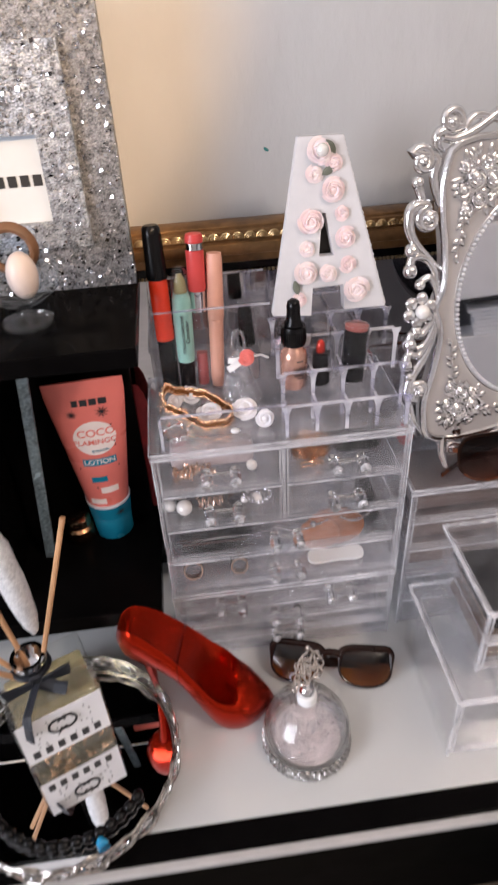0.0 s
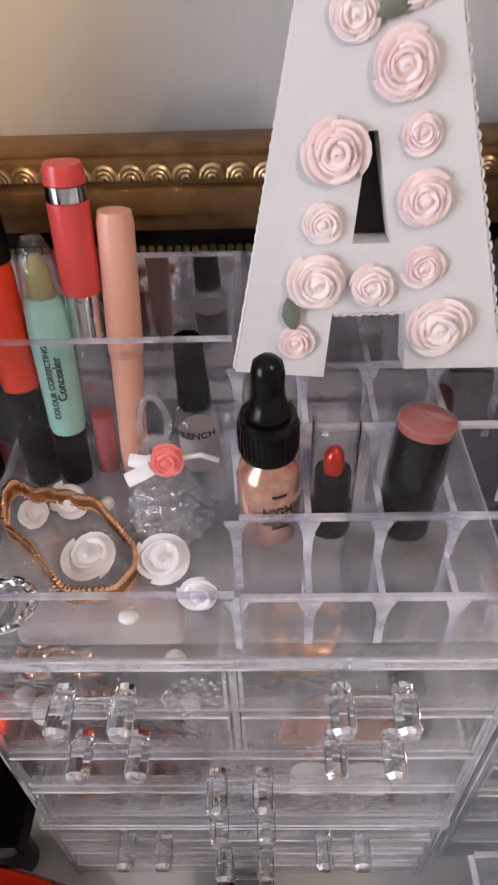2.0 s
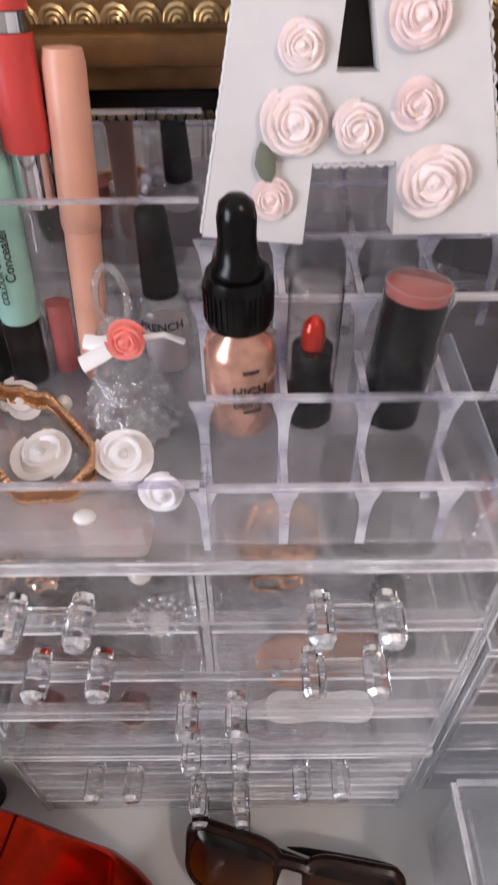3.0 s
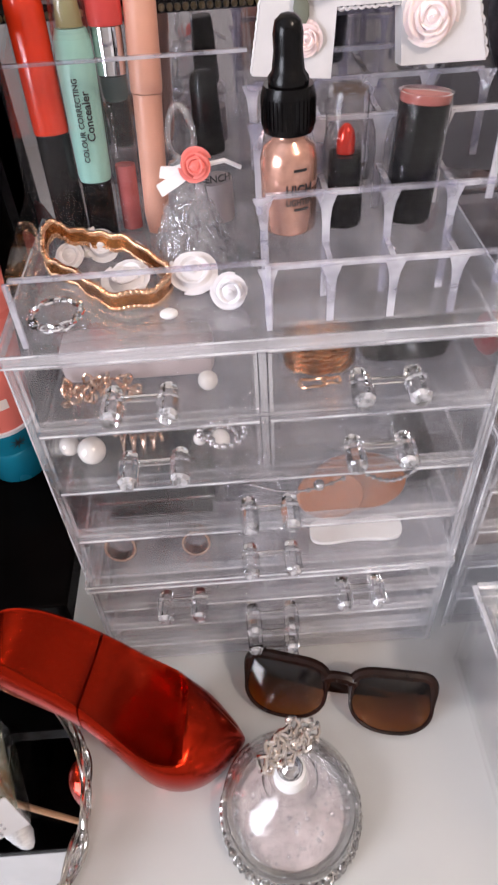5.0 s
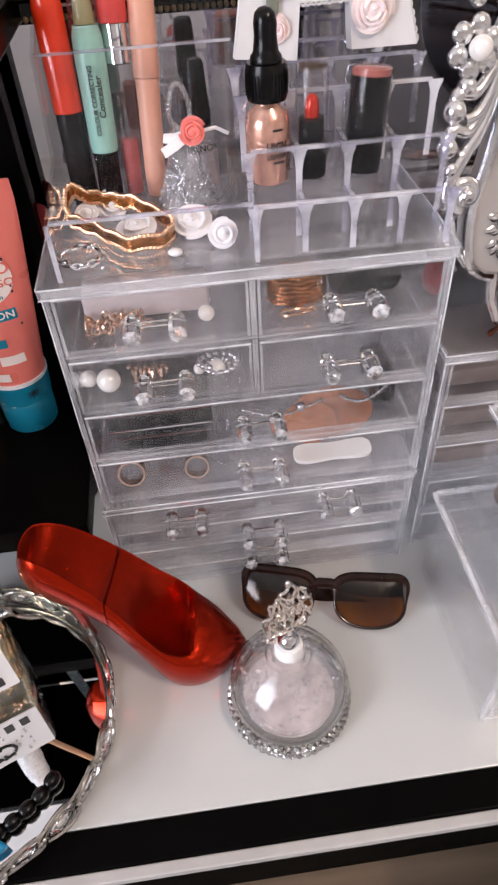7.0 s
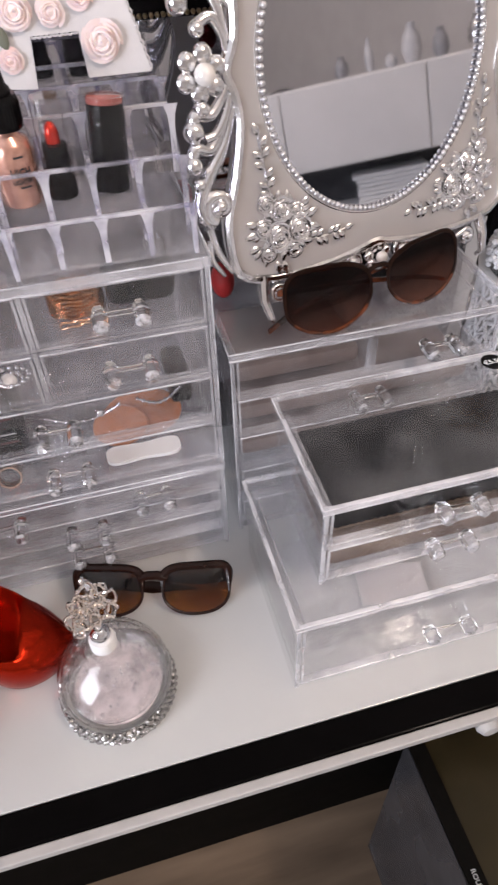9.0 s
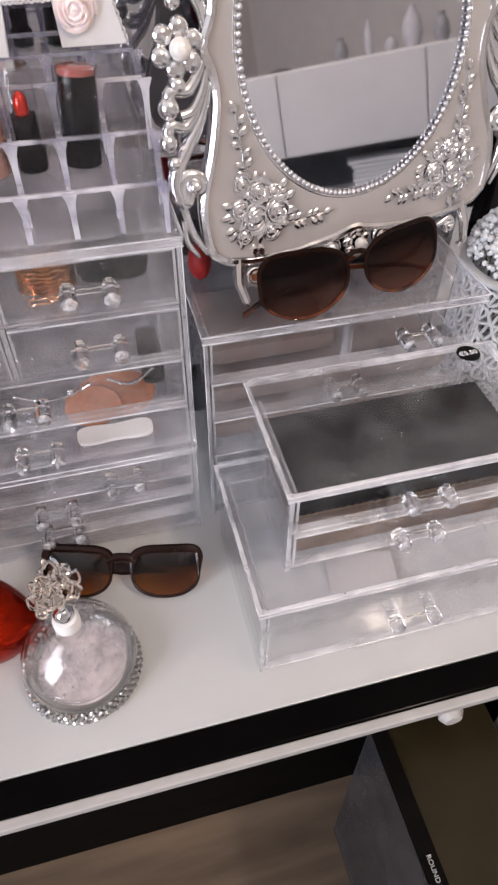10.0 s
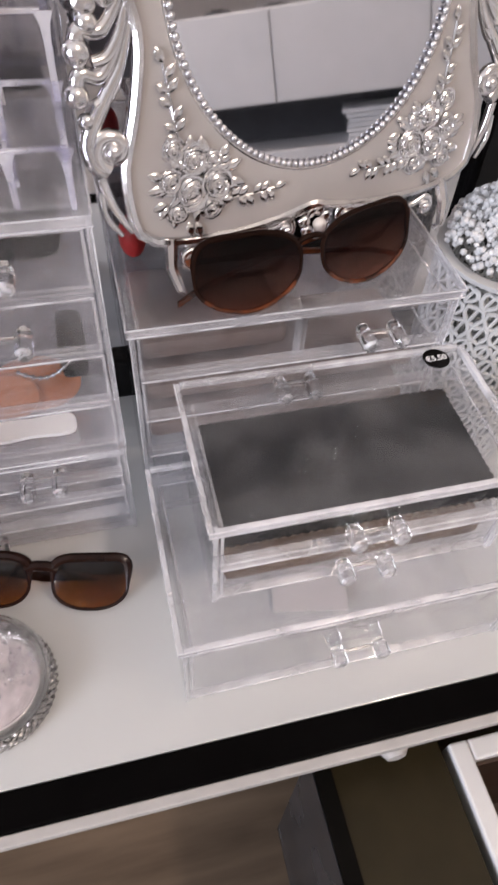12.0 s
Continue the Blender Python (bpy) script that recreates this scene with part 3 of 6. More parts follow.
            # chamfer and collar faces take the painted highlight
            for f in hd.data.polygons:
                if f.center.y < -0.001 - reach * 0.89 or -0.001 - reach * 0.215 < f.center.y < -0.001 - reach * 0.13:
                    f.material_index = 1
    return u


FX, FY = 0.0260, 0.538
low = drawer_unit("low clear acrylic drawer unit carrying a taller one", FX, FY, 0.0, 0.2330, 0.122, 0.1070, [2, 1, 1, 1], (0.0215, 0.0250), 0.50, 0.005, 0.001)
main = drawer_unit("tall clear acrylic drawer unit filled with jewellery and compacts", FX + 0.0012, FY, 0.1080, 0.2328, 0.125, 0.1820, [2, 2, 1, 1], (0.0255, 0.0260, 0.0225, 0.0250), over=0.0012)
drawer_unit("clear acrylic drawer unit under the ornate mirror", 0.272, 0.548, 0.0, 0.222, 0.105, 0.205, [2, 1, 1, 1, 1], (0.022,), bare=((0, 0),))
front = drawer_unit("wide empty clear acrylic box with one drawer", 0.2735, 0.389, 0.0, 0.238, 0.131, 0.0945, [1], (0.030,), 0.42, 0.0045, 0.003, t=0.0034, lid_mat=ACRYL, reach=0.0130, edge=BRIGHTEDGE)
small = drawer_unit("small clear acrylic unit lined with grey mesh", 0.297, 0.4135, 0.0955, 0.187, 0.102, 0.0855, [1, 1], (0.026,), 0.44, 0.0045, 0.003, t=0.0034, lid_mat=ACRYL, reach=0.0150, edge=BRIGHTEDGE)

# ---- stepped holder on top ----
HZ = 0.2905
hold = thing("cosmetics_holder", "clear acrylic stepped cosmetics holder on the drawer unit", "organizer", T(0, 0, HZ))
hx0, hx1, hm, hy0, hy1 = 0.0385, 0.2545, 0.1465, 0.5405, 0.6620
part("base", box(B(), hx0, hx1, hy0, hy1, 0.0, 0.0025, 0.0005), ACRYLTOP, hold)
w = 0.002


def side_panel(x, prof):
    bm = B()
    a = [bm.verts.new((x, y, z)) for y, z in prof]
    b = [bm.verts.new((x + w, y, z)) for y, z in prof]
    for i in range(len(prof)):
        j = (i + 1) % len(prof)
        bm.faces.new((a[i], a[j], b[j], b[i]))
    bm.faces.new(a)
    bm.faces.new(b[::-1])
    return bm


left_prof = [(hy0, 0.0027), (hy1, 0.0027), (hy1, 0.105), (0.6200, 0.090), (0.606, 0.040), (hy0, 0.032)]
right_prof = [(hy0, 0.0027), (hy1, 0.0027), (hy1, 0.082), (0.622, 0.080), (hy0, 0.031)]
part("side_wall", side_panel(hx0, left_prof), ACRYLTHIN, hold)
part("side_wall", side_panel(hx1 - w, right_prof), ACRYLTHIN, hold)
part("middle_wall", side_panel(hm, left_prof), ACRYLTHIN, hold)
part("front_wall", box(B(), hx0 + w, hm, hy0, hy0 + w, 0.0027, 0.031), ACRYLTHIN, hold)
part("rim", box(B(), hx0 + w, hm, hy0 - 0.0001, hy0 + w + 0.0002, 0.0312, 0.0328), VIOLETEDGE, hold)
for y, z in ((0.618, 0.0895), (hy1 - w, 0.104)):
    part("back_wall", box(B(), hx0 + w, hm - 0.0002, y, y + w, 0.0027, z), ACRYLTHIN, hold)
    part("rim", box(B(), hx0 + w, hm - 0.0002, y - 0.0001, y + w + 0.0001, z + 0.0002, z + 0.0016), VIOLETEDGE, hold)
for x in (0.112,):
    part("divider", box(B(), x, x + w, 0.6202, hy1 - w - 0.0002, 0.0027, 0.080), ACRYLTHIN, hold)
STEPS = ((hy0, 0.0285), (0.5605, 0.0495), (0.5880, 0.0690), (0.6185, 0.0750), (hy1 - w, 0.0755))
STEP2 = 0.0285
part("step_floor", box(B(), hm + w + 0.0003, hx1 - w - 0.0003, 0.5605 + w + 0.0003, 0.5877, STEP2, STEP2 + 0.002), ACRYLTHIN, hold)
part("step_floor", box(B(), hm + w + 0.0003, hx1 - w - 0.0003, 0.5880 + w + 0.0003, 0.6182, STEP2 + 0.008, STEP2 + 0.010), ACRYLTHIN, hold)
for y, z in STEPS:
    part("cross_wall", box(B(), hm + w + 0.0002, hx1 - w - 0.0002, y, y + w, 0.0027, z), ACRYLTHIN, hold)
    part("rim", box(B(), hm + w + 0.0002, hx1 - w - 0.0002, y - 0.0003, y + w + 0.0004, z + 0.0002, z + 0.0024, 0.0004), VIOLETEDGE, hold)
for c in range(1, 4):
    x = hm + c * (hx1 - hm - w) / 4
    for (ya, za), (yb, zb) in zip(STEPS, STEPS[1:]):
        part("divider", box(B(), x, x + w, ya + w + 0.0003, yb - 0.0003, (0.0027, STEP2 + 0.0022, STEP2 + 0.0102, 0.0027)[STEPS.index((ya, za))], za - 0.0005), ACRYLTHIN, hold)
        part("divider_edge", box(B(), x - 0.0002, x + w + 0.0002, ya + w + 0.0003, yb - 0.0003, za - 0.0003, za + 0.0012), VIOLETEDGE, hold)
for c in range(0, 5):
    x = hm + c * (hx1 - hm - w) / 4
    for q, (y, z) in enumerate(STEPS[:4]):
        z0 = (0.0027, 0.0027, STEP2 + 0.0022, STEP2 + 0.0102)[q]
        xm = x + w / 2
        part("joint", plate(B(), [(xm - 0.0016, z0), (xm + 0.0016, z0), (xm + 0.0017, z - 0.011), (xm + 0.0024, z - 0.004), (xm + 0.0044, z + 0.0016), (xm - 0.0044, z + 0.0016), (xm - 0.0024, z - 0.004), (xm - 0.0017, z - 0.011)], y - 0.0014, y - 0.0003), VIOLETEDGE, hold)
for x in (hx0, hm, hx1 - w):
    part("corner_edge", box(B(), x - 0.0003, x + w + 0.0003, hy0 - 0.0022, hy0 - 0.0002, 0.0, 0.032, 0.0003), VIOLETEDGE, hold)

# ---- gilt framed mirror leaning on the wall ----
gilt = thing("framed_mirror", "large gilt framed mirror leaning against the wall", "mirror", T(0.16, 0.682, 0.0))
gx0, gx1 = -0.390, 0.46
for nm, y0, y1, z0, z1 in (("top_rail", 0.0, 0.026, 0.395, 0.4275), ("front_moulding", -0.006, 0.020, 0.4045, 0.4170), ("cap_moulding", 0.004, 0.028, 0.4245, 0.4305)):
    part(nm, box(B(), gx0, gx1, y0, y1, z0, z1, 0.004), GOLDWOOD, gilt, "carved gilt wood rail", True)
bm = B()
cnt = 75
for i in range(cnt):
    x = gx0 + (i + 0.5) * (gx1 - gx0) / cnt
    for f, r_ in ((1.0, 0.0012), (0.62, 0.0009), (0.28, 0.0009)):
        tube(bm, [(x + 0.0050 * f * math.cos(a), -0.0006 - 0.0006 * (1 - f), 0.4192 + 0.0054 * f * math.sin(a)) for a in np.linspace(0, math.pi, 7)], r_, 5)
part("rope_moulding", bm, GILT, gilt, "worn gold scalloped moulding", True)
part("inner_rail", box(B(), gx0, gx1, 0.008, 0.024, 0.3812, 0.3945, 0.002), BLACKPL, gilt, "black inner rail")
bm = B()
for i in range(208):
    x = gx0 + (i + 0.5) * (gx1 - gx0) / 208
    ball(bm, (x, 0.0072, 0.3842), 0.0019, 6, 4)
part("bead_line", bm, DARKGILT, gilt, "tarnished beaded line", True)
for x in (gx0, gx1 - 0.05):
    part("side_rail", box(B(), x, x + 0.05, 0.002, 0.024, 0.048, 0.3808, 0.004), BLACKPL, gilt, "black side rail")
part("bottom_rail", box(B(), gx0, gx1, 0.002, 0.024, 0.0, 0.0475, 0.004), BLACKPL, gilt, "black lower rail")
part("glass", box(B(), gx0 + 0.0502, gx1 - 0.0502, 0.014, 0.018, 0.0477, 0.3808), MIRROR, gilt, "mirror glass")

# ---- decorated letter ----
A0 = thing("letter_ornament", "white letter A covered with pink ribbon roses", "letter", T(0.2, 0.607, 0.3705) @ R(-9, "X"))
bm = B()
th, ht = 0.012, 0.1475


def quad_prism(bm, pts, y0, y1):
    a = [bm.verts.new((x, y0, z)) for x, z in pts]
    b = [bm.verts.new((x, y1, z)) for x, z in pts]
    for i in range(len(pts)):
        j = (i + 1) % len(pts)
        bm.faces.new((a[i], a[j], b[j], b[i]))
    bm.faces.new(a)
    bm.faces.new(b[::-1])


LP = [bm.verts.new((x, 0, z)) for x, z in ((-0.0525, 0.003), (-0.0187, 0.0), (-0.0165, 0.0258), (0.0099, 0.0262), (0.0115, 0.003), (0.0480, 0.003),
                                          (0.0098, 0.1445), (-0.0258, 0.1450), (-0.0107, 0.0510), (0.0022, 0.0510), (-0.0047, 0.0861), (-0.0077, 0.0861))]
face = [bm.faces.new([LP[q] for q in f]) for f in ((0, 1, 2, 8, 11, 7), (3, 4, 5, 6, 10, 9), (2, 3, 9, 8), (7, 11, 10, 6))]
ext = bmesh.ops.extrude_face_region(bm, geom=face)
bmesh.ops.translate(bm, vec=(0, th, 0), verts=[q for q in ext["geom"] if isinstance(q, bmesh.types.BMVert)])
part("letter", bm, PAPERWHITE, A0, "smooth white painted letter")
for x0, z0, x1, z1, cnt in ((-0.0525, 0.004, -0.0258, 0.1445, 44), (0.0480, 0.004, 0.0098, 0.1440, 36), (-0.0162, 0.0254, 0.0096, 0.0258, 9)):
    bm = B()
    line = []
    for i in range(cnt * 4 + 1):
        f = i / (cnt * 4)
        w_ = ((0.0011 if x0 > 0 else 0.0004) if z1 > 0.1 else 0.0009) * abs(math.sin(math.pi * i / 4)) * (0.45 + 0.55 * abs(math.sin(i * 0.37)))
        dx, dz = (z1 - z0), -(x1 - x0)
        L_ = math.hypot(dx, dz)
        sg = -1 if x0 < -0.05 else 1
        line.append((x0 + (x1 - x0) * f + sg * w_ * dx / L_, 0.0012, z0 + (z1 - z0) * f + sg * w_ * dz / L_))
    tube(bm, line, 0.00075, 5)
    part("lace_edge", bm, PAPERWHITE, A0, "white lace edging", True)
# added sheet, stands in for the black rail seen through the letter
part("backing", box(B(), -0.020, 0.012, th + 0.0003, th + 0.0020, 0.046, 0.092), BROWNDARK, A0, "added dark sheet that blackens the opening")
ROSES = ((-0.0093, 0.1340, 0.0096, 1), (0.0022, 0.1245, 0.0070, 0), (-0.0139, 0.1165, 0.0066, 1), (0.0013, 0.1040, 0.0092, 0),
         (-0.0178, 0.0804, 0.0094, 0), (0.0089, 0.0854, 0.0058, 0), (0.0117, 0.0652, 0.0084, 0), (-0.0212, 0.0582, 0.0062, 1),
         (-0.0224, 0.0381, 0.0094, 1), (-0.0036, 0.0362, 0.0071, 1), (0.0138, 0.0428, 0.0068, 0), (0.0214, 0.0205, 0.0105, 1),
         (-0.0298, 0.0154, 0.0062, 0))
for i, (x, z, r, pale) in enumerate(ROSES):
    m = T(x, -0.0002, z) @ R(90, "X") @ R(37 * i, "Z")
    rose_part("rose", A0, r, m, PETALPALE if pale else PETAL, 60 + i, 4, 0.72)
part("pearl", ball(B(), (-0.0085, -0.0086, 0.1350), 0.0050, 18, 12), PEARL, A0, "large pale pearl", True)
for x, z, a in ((0.0035, 0.1310, 35), (-0.0300, 0.0200, 12), (-0.0080, 0.1160, -60)):
    bm = B()
    m = T(x, -0.0022, z) @ R(-a, "Y")
    lathe(bm, [(0, 0), (0.0025, 0.003), (0.0034, 0.007), (0.002, 0.011), (0, 0.0135)], 8, m, 1.0, 0.22)
    part("leaf", bm, LEAF, A0, "grey green leaf", True)

# ---- black riser shelf ----
riser = thing("black_riser_shelf", "black lacquered two-tier riser shelf on the table", "shelf")
part("upper_board", box(B(), -0.40, 0.0325, 0.5125, 0.660, 0.389, 0.405, 0.0015), BLACKGLOSS, riser)
part("lower_board", box(B(), -0.40, 0.0150, 0.522, 0.680, 0.088, 0.108, 0.0015), BLACKGLOSS, riser)
part("back_panel", box(B(), -0.40, 0.0085, 0.6605, 0.6795, 0.1085, 0.3865, 0.001), BLACKGLOSS, riser)
part("side_panel", box(B(), -0.150, -0.132, 0.545, 0.660, 0.1085, 0.3865, 0.001), BLACKGLOSS, riser)
for x in (-0.38, -0.015):
    for y in (0.545, 0.655):
        part("foot", lathe(B(), [(0.010, 0), (0.012, 0.004), (0.012, 0.0878)], 16, T(x, y, 0)), BLACKPL, riser)

# ---- ornate standing mirror ----
MZ = 0.2055
vm = thing("ornate_mirror", "cream and silver rococo tabletop mirror on a clear unit", "mirror",
           T(0.4000, 0.5905, MZ + 0.004) @ R(12.0, "Z") @ R(-11.0, "X"))
SIDE = ((0.1145, 0.0440), (0.1175, 0.0560), (0.1172, 0.0800), (0.1085, 0.1050), (0.1015, 0.1350), (0.1030, 0.1530), (0.1068, 0.1650),
        (0.0998, 0.1800), (0.0978, 0.1970), (0.0985, 0.2200), (0.1012, 0.2450), (0.1010, 0.2680), (0.0940, 0.2900))
HALF = [(0.0, 0.0395)] + [(p.x, p.z) for p in glide([(0.006, 0, 0.0375), (0.028, 0, 0.0335), (0.055, 0, 0.0318), (0.088, 0, 0.0335), (0.1060, 0, 0.0375)], 4)]
HALF += [(p.x, p.z) for p in glide([(a, 0, b) for a, b in SIDE], 3)]
HALF += [(p.x, p.z) for p in glide([(0.0860, 0, 0.2950), (0.068, 0, 0.2980), (0.040, 0, 0.2975), (0.016, 0, 0.3030)], 4)] + [(0.0, 0.3060)]
outline = HALF + [(-a, b) for a, b in HALF[-2:0:-1]]
RC, RA, RB = 0.160, 0.0862, 0.0972
hole = []
for x, z in outline:
    a = math.atan2((z - RC) / RB, x / RA)
    hole.append((RA * math.cos(a), RC + RB * math.sin(a)))
part("frame", plate(B(), outline, -0.006, 0.008, hole), ENAMEL, vm, "cream enamelled frame", True)
tub = B()
tube(tub, [(x * 1.004, -0.005, RC + (z - RC) * 1.004) for x, z in outline], 0.0034, 8, True)
part("outer_rim", tub, SILVER, vm, "polished silver rim", True)
part("glass", plate(B(), ngon(RA - 0.0004, RB - 0.0004, 64, 0, RC), -0.0045, 0.001), MIRROR, vm, "oval mirror glass")
bm = B()
tube(bm, [(x, -0.0055, z) for x, z in ngon(RA + 0.0018, RB + 0.0018, 96, 0, RC)], 0.0011, 8, True)
part("inner_rim", bm, SILVER, vm, "", True)
bead_me = bpy.data.meshes.new("bead")
bm = ball(B(), (0, 0, 0), 0.00195, 10, 7)
for f in bm.faces:
    f.smooth = True
bm.to_mesh(bead_me)
bm.free()
bead_me.materials.append(BEAD)
NB = 136
for i in range(NB):
    a = 2 * math.pi * i / NB
    ob = part("bead", bead_me, BEAD, vm)
    ob.location = ((RA - 0.001) * math.cos(a), -0.0068, RC + (RB - 0.001) * math.sin(a))


def volute(bm, x, z, size, start, way, tail, rad, y=-0.004):
    """A coil round (x, z) that opens at the angle start and runs on through the tail points, tapering."""
    pts, rads = [], []
    n = 22
    for i in range(n):
        t = i / (n - 1)
        a = radians(start) - way * 1.3 * 2 * math.pi * (1 - t)
        r = size * (0.14 + 0.86 * t)
        pts.append((x + r * math.cos(a), y - 0.0035 * (1 - t), z + r * math.sin(a)))
        rads.append(rad * (0.62 + 0.38 * t))
    run = glide([pts[-2], pts[-1]] + [(a, y, b) for a, b in tail], 6)[7:]
    for i, p in enumerate(run):
        t = (i + 1) / len(run)
        pts.append(p)
        rads.append(rad * (1.0 + 0.25 * math.sin(math.pi * t) - 0.70 * t))
    tube(bm, pts, rads, 9)
    ball(bm, (x, y - 0.004, z), rad * 0.95, 10, 8)


def strand(bm, line, r0, r1, y=-0.004, bulge=0.3):
    pts = glide([(a, y, b) for a, b in line], 7)
    n = len(pts) - 1
    tube(bm, pts, [r0 + (r1 - r0) * i / n + bulge * min(r0, r1) * math.sin(math.pi * i / n) for i in range(n + 1)], 9)


def blossom(bm, x, z, r, y=-0.006, petals=6):
    for i in range(petals):
        a = 2 * math.pi * i / petals + 0.3
        ball(bm, (x + r * 0.78 * math.cos(a), y, z + r * 0.78 * math.sin(a)), r * 0.44, 10, 7, (1, 0.7, 1))


def leaflet(bm, x, y, z, turn, long, wide):
    """A small pointed leaf with a raised middle."""
    m = T(x, y, z) @ R(turn, "Y")
    lathe(bm, [(0, 0), (wide * 0.75, long * 0.22), (wide, long * 0.48), (wide * 0.6, long * 0.8), (0, long)], 6, m, 1, 0.45)


for hand in (-1, 1):
    def mx(line):
        return [(hand * a_, b_) for a_, b_ in line]
    # coil: middle, size, opening angle, way round, tail, thickness
    for x, z, s, st, way, tail, rad in (
            (0.0950, 0.3130, 0.0105, 200, 1, ((0.1060, 0.3060), (0.1065, 0.2960), (0.1000, 0.2920)), 0.0042),
            (0.1215, 0.2870, 0.0110, 40, -1, ((0.1085, 0.2880), (0.1100, 0.2740), (0.1060, 0.2560), (0.1020, 0.2480)), 0.0046),
            (0.1150, 0.2420, 0.0105, 95, 1, ((0.1285, 0.2530), (0.1325, 0.2400), (0.1280, 0.2260), (0.1160, 0.2120), (0.1000, 0.1960)), 0.0050),
            (0.1235, 0.0905, 0.0100, 290, -1, ((0.1330, 0.0850), (0.1345, 0.0970), (0.1240, 0.1130), (0.1120, 0.1290), (0.1040, 0.1480)), 0.0050)):
        bm = B()
        volute(bm, hand * x, z, s, st if hand > 0 else 180 - st, way * hand, mx(tail), rad)
        part("scroll", bm, SILVER, vm, "polished silver volute", True)
    for line, r0, r1 in ((((0.1315, 0.2015), (0.1290, 0.2120), (0.1170, 0.2100), (0.1080, 0.1980), (0.1045, 0.1800)), 0.0040, 0.0022),
                         (((0.1220, 0.1900), (0.1130, 0.1930), (0.1070, 0.1840), (0.1050, 0.1720)), 0.0032, 0.0018),
                         (((0.1330, 0.1365), (0.1300, 0.1450), (0.1200, 0.1440), (0.1110, 0.1530), (0.1055, 0.1620)), 0.0044, 0.0020),
                         (((0.1260, 0.1310), (0.1180, 0.1330), (0.1100, 0.1430), (0.1050, 0.1560)), 0.0036, 0.0018),
                         (((0.1365, 0.1180), (0.1330, 0.1270), (0.1230, 0.1250), (0.1130, 0.1370), (0.1060, 0.1530)), 0.0042, 0.0020),
                         (((0.1280, 0.1120), (0.1190, 0.1170), (0.1110, 0.1290)), 0.0034, 0.0018),
                         (((0.1250, 0.2714), (0.1215, 0.2620), (0.1190, 0.2520)), 0.0040, 0.0026),
                         (((0.1320, 0.0780), (0.1280, 0.0620), (0.1190, 0.0450)), 0.0030, 0.0016),
                         (((0.1330, 0.0700), (0.1320, 0.0560), (0.1250, 0.0440)), 0.0022, 0.0012),
                         (((0.1020, 0.3020), (0.0900, 0.3000), (0.0700, 0.3060), (0.0480, 0.3160), (0.0300, 0.3110)), 0.0030, 0.0036),
                         (((0.0830, 0.3060), (0.0740, 0.3150), (0.0600, 0.3130), (0.0420, 0.3060)), 0.0032, 0.0020),
                         (((0.0300, 0.3110), (0.0200, 0.3220), (0.0080, 0.3240), (0.0030, 0.3140)), 0.0040, 0.0030)):
        bm = B()
        strand(bm, mx(line), r0, r1)
        part("leaf_scroll", bm, SILVER, vm, "curling silver leaf strand", True)
    for x, z, r_ in ((0.1250, 0.2714, 0.0052), (0.1305, 0.2185, 0.0062), (0.1320, 0.2015, 0.0064), (0.1225, 0.1885, 0.0048), (0.1260, 0.1480, 0.0054), (0.1330, 0.1365, 0.0066),
                     (0.1365, 0.1180, 0.0060), (0.1340, 0.1060, 0.0044), (0.1080, 0.3010, 0.0036)):
        part("bobble", ball(B(), (hand * x, -0.005, z), r_, 14, 10), SILVER, vm, "round silver bobble", True)
    bm = B()
    blossom(bm, hand * 0.1235, 0.166, 0.0135)
    fl = part("flower", bm, SILVER, vm, "silver flower with a pearl centre", True)
    part("pearl", ball(B(), (hand * 0.1235, -0.0115, 0.166), 0.0064, 14, 10), PEARL, fl, "", True)
    # rose sprays on the corners: roses, then two stems with leaves
    for xc, zc, flip, end_in, end_up in ((0.083, 0.0615, 1, (0.030, 0.0545), (0.0912, 0.1275)), (0.072, 0.268, -1, (0.036, 0.2790), (0.0885, 0.2090))):
        rnd = random.Random(5 + int(zc * 100))
        for dx, dz, r in ((0.0, 0.0, 0.0088), (0.0145, 0.002, 0.0082), (0.003, 0.0155, 0.0072), (-0.010, 0.007, 0.0062), (0.011, -0.010, 0.0056), (-0.008, -0.009, 0.0056), (0.0135, 0.0135, 0.0050), (-0.007, 0.0215, 0.0058)):
            r, dx, dz = r * 1.12, dx * 1.12, dz * 1.12
            m = T(hand * (xc - dx), -0.0060, zc + flip * dz) @ R(90, "X") @ R(rnd.uniform(0, 360), "Z")
            part("silver_rose", petal_rose(B(), r, m, int(zc * 999 + dx * 999), 3, 0.75), SILVER, vm, "raised silver rose", True)
        bm = B()
        for q in range(40):
            a = rnd.uniform(0, 6.28)
            rr = rnd.uniform(0.006, 0.021)
            leaflet(bm, hand * (xc - 0.003 - rr * math.cos(a)), -0.0072, zc + flip * (0.003 + rr * math.sin(a)), math.degrees(math.atan2(-hand * math.cos(a), flip * math.sin(a))) + rnd.uniform(-30, 30), rnd.uniform(0.008, 0.012), 0.0030)
        for ex, ez in (end_in, end_up):
            p0, p1 = Vector((xc, 0, zc)), Vector((ex, 0, ez))
            line = [p0.lerp(p1, f) + Vector((0, 0, -flip * 0.004 * math.sin(math.pi * f))) for f in np.linspace(0.3, 1, 9)]
            tube(bm, [(hand * p.x, -0.0070, p.z) for p in line], 0.0009, 5)
            d = math.degrees(math.atan2(hand * (p1.x - p0.x), p1.z - p0.z))
            for q in range(2, 9):
                for s in (-1, 1):
                    if (q + s) % 3:
                        leaflet(bm, hand * line[q].x, -0.0076, line[q].z, d + s * (48 if q < 8 else 16), 0.0084, 0.0025)
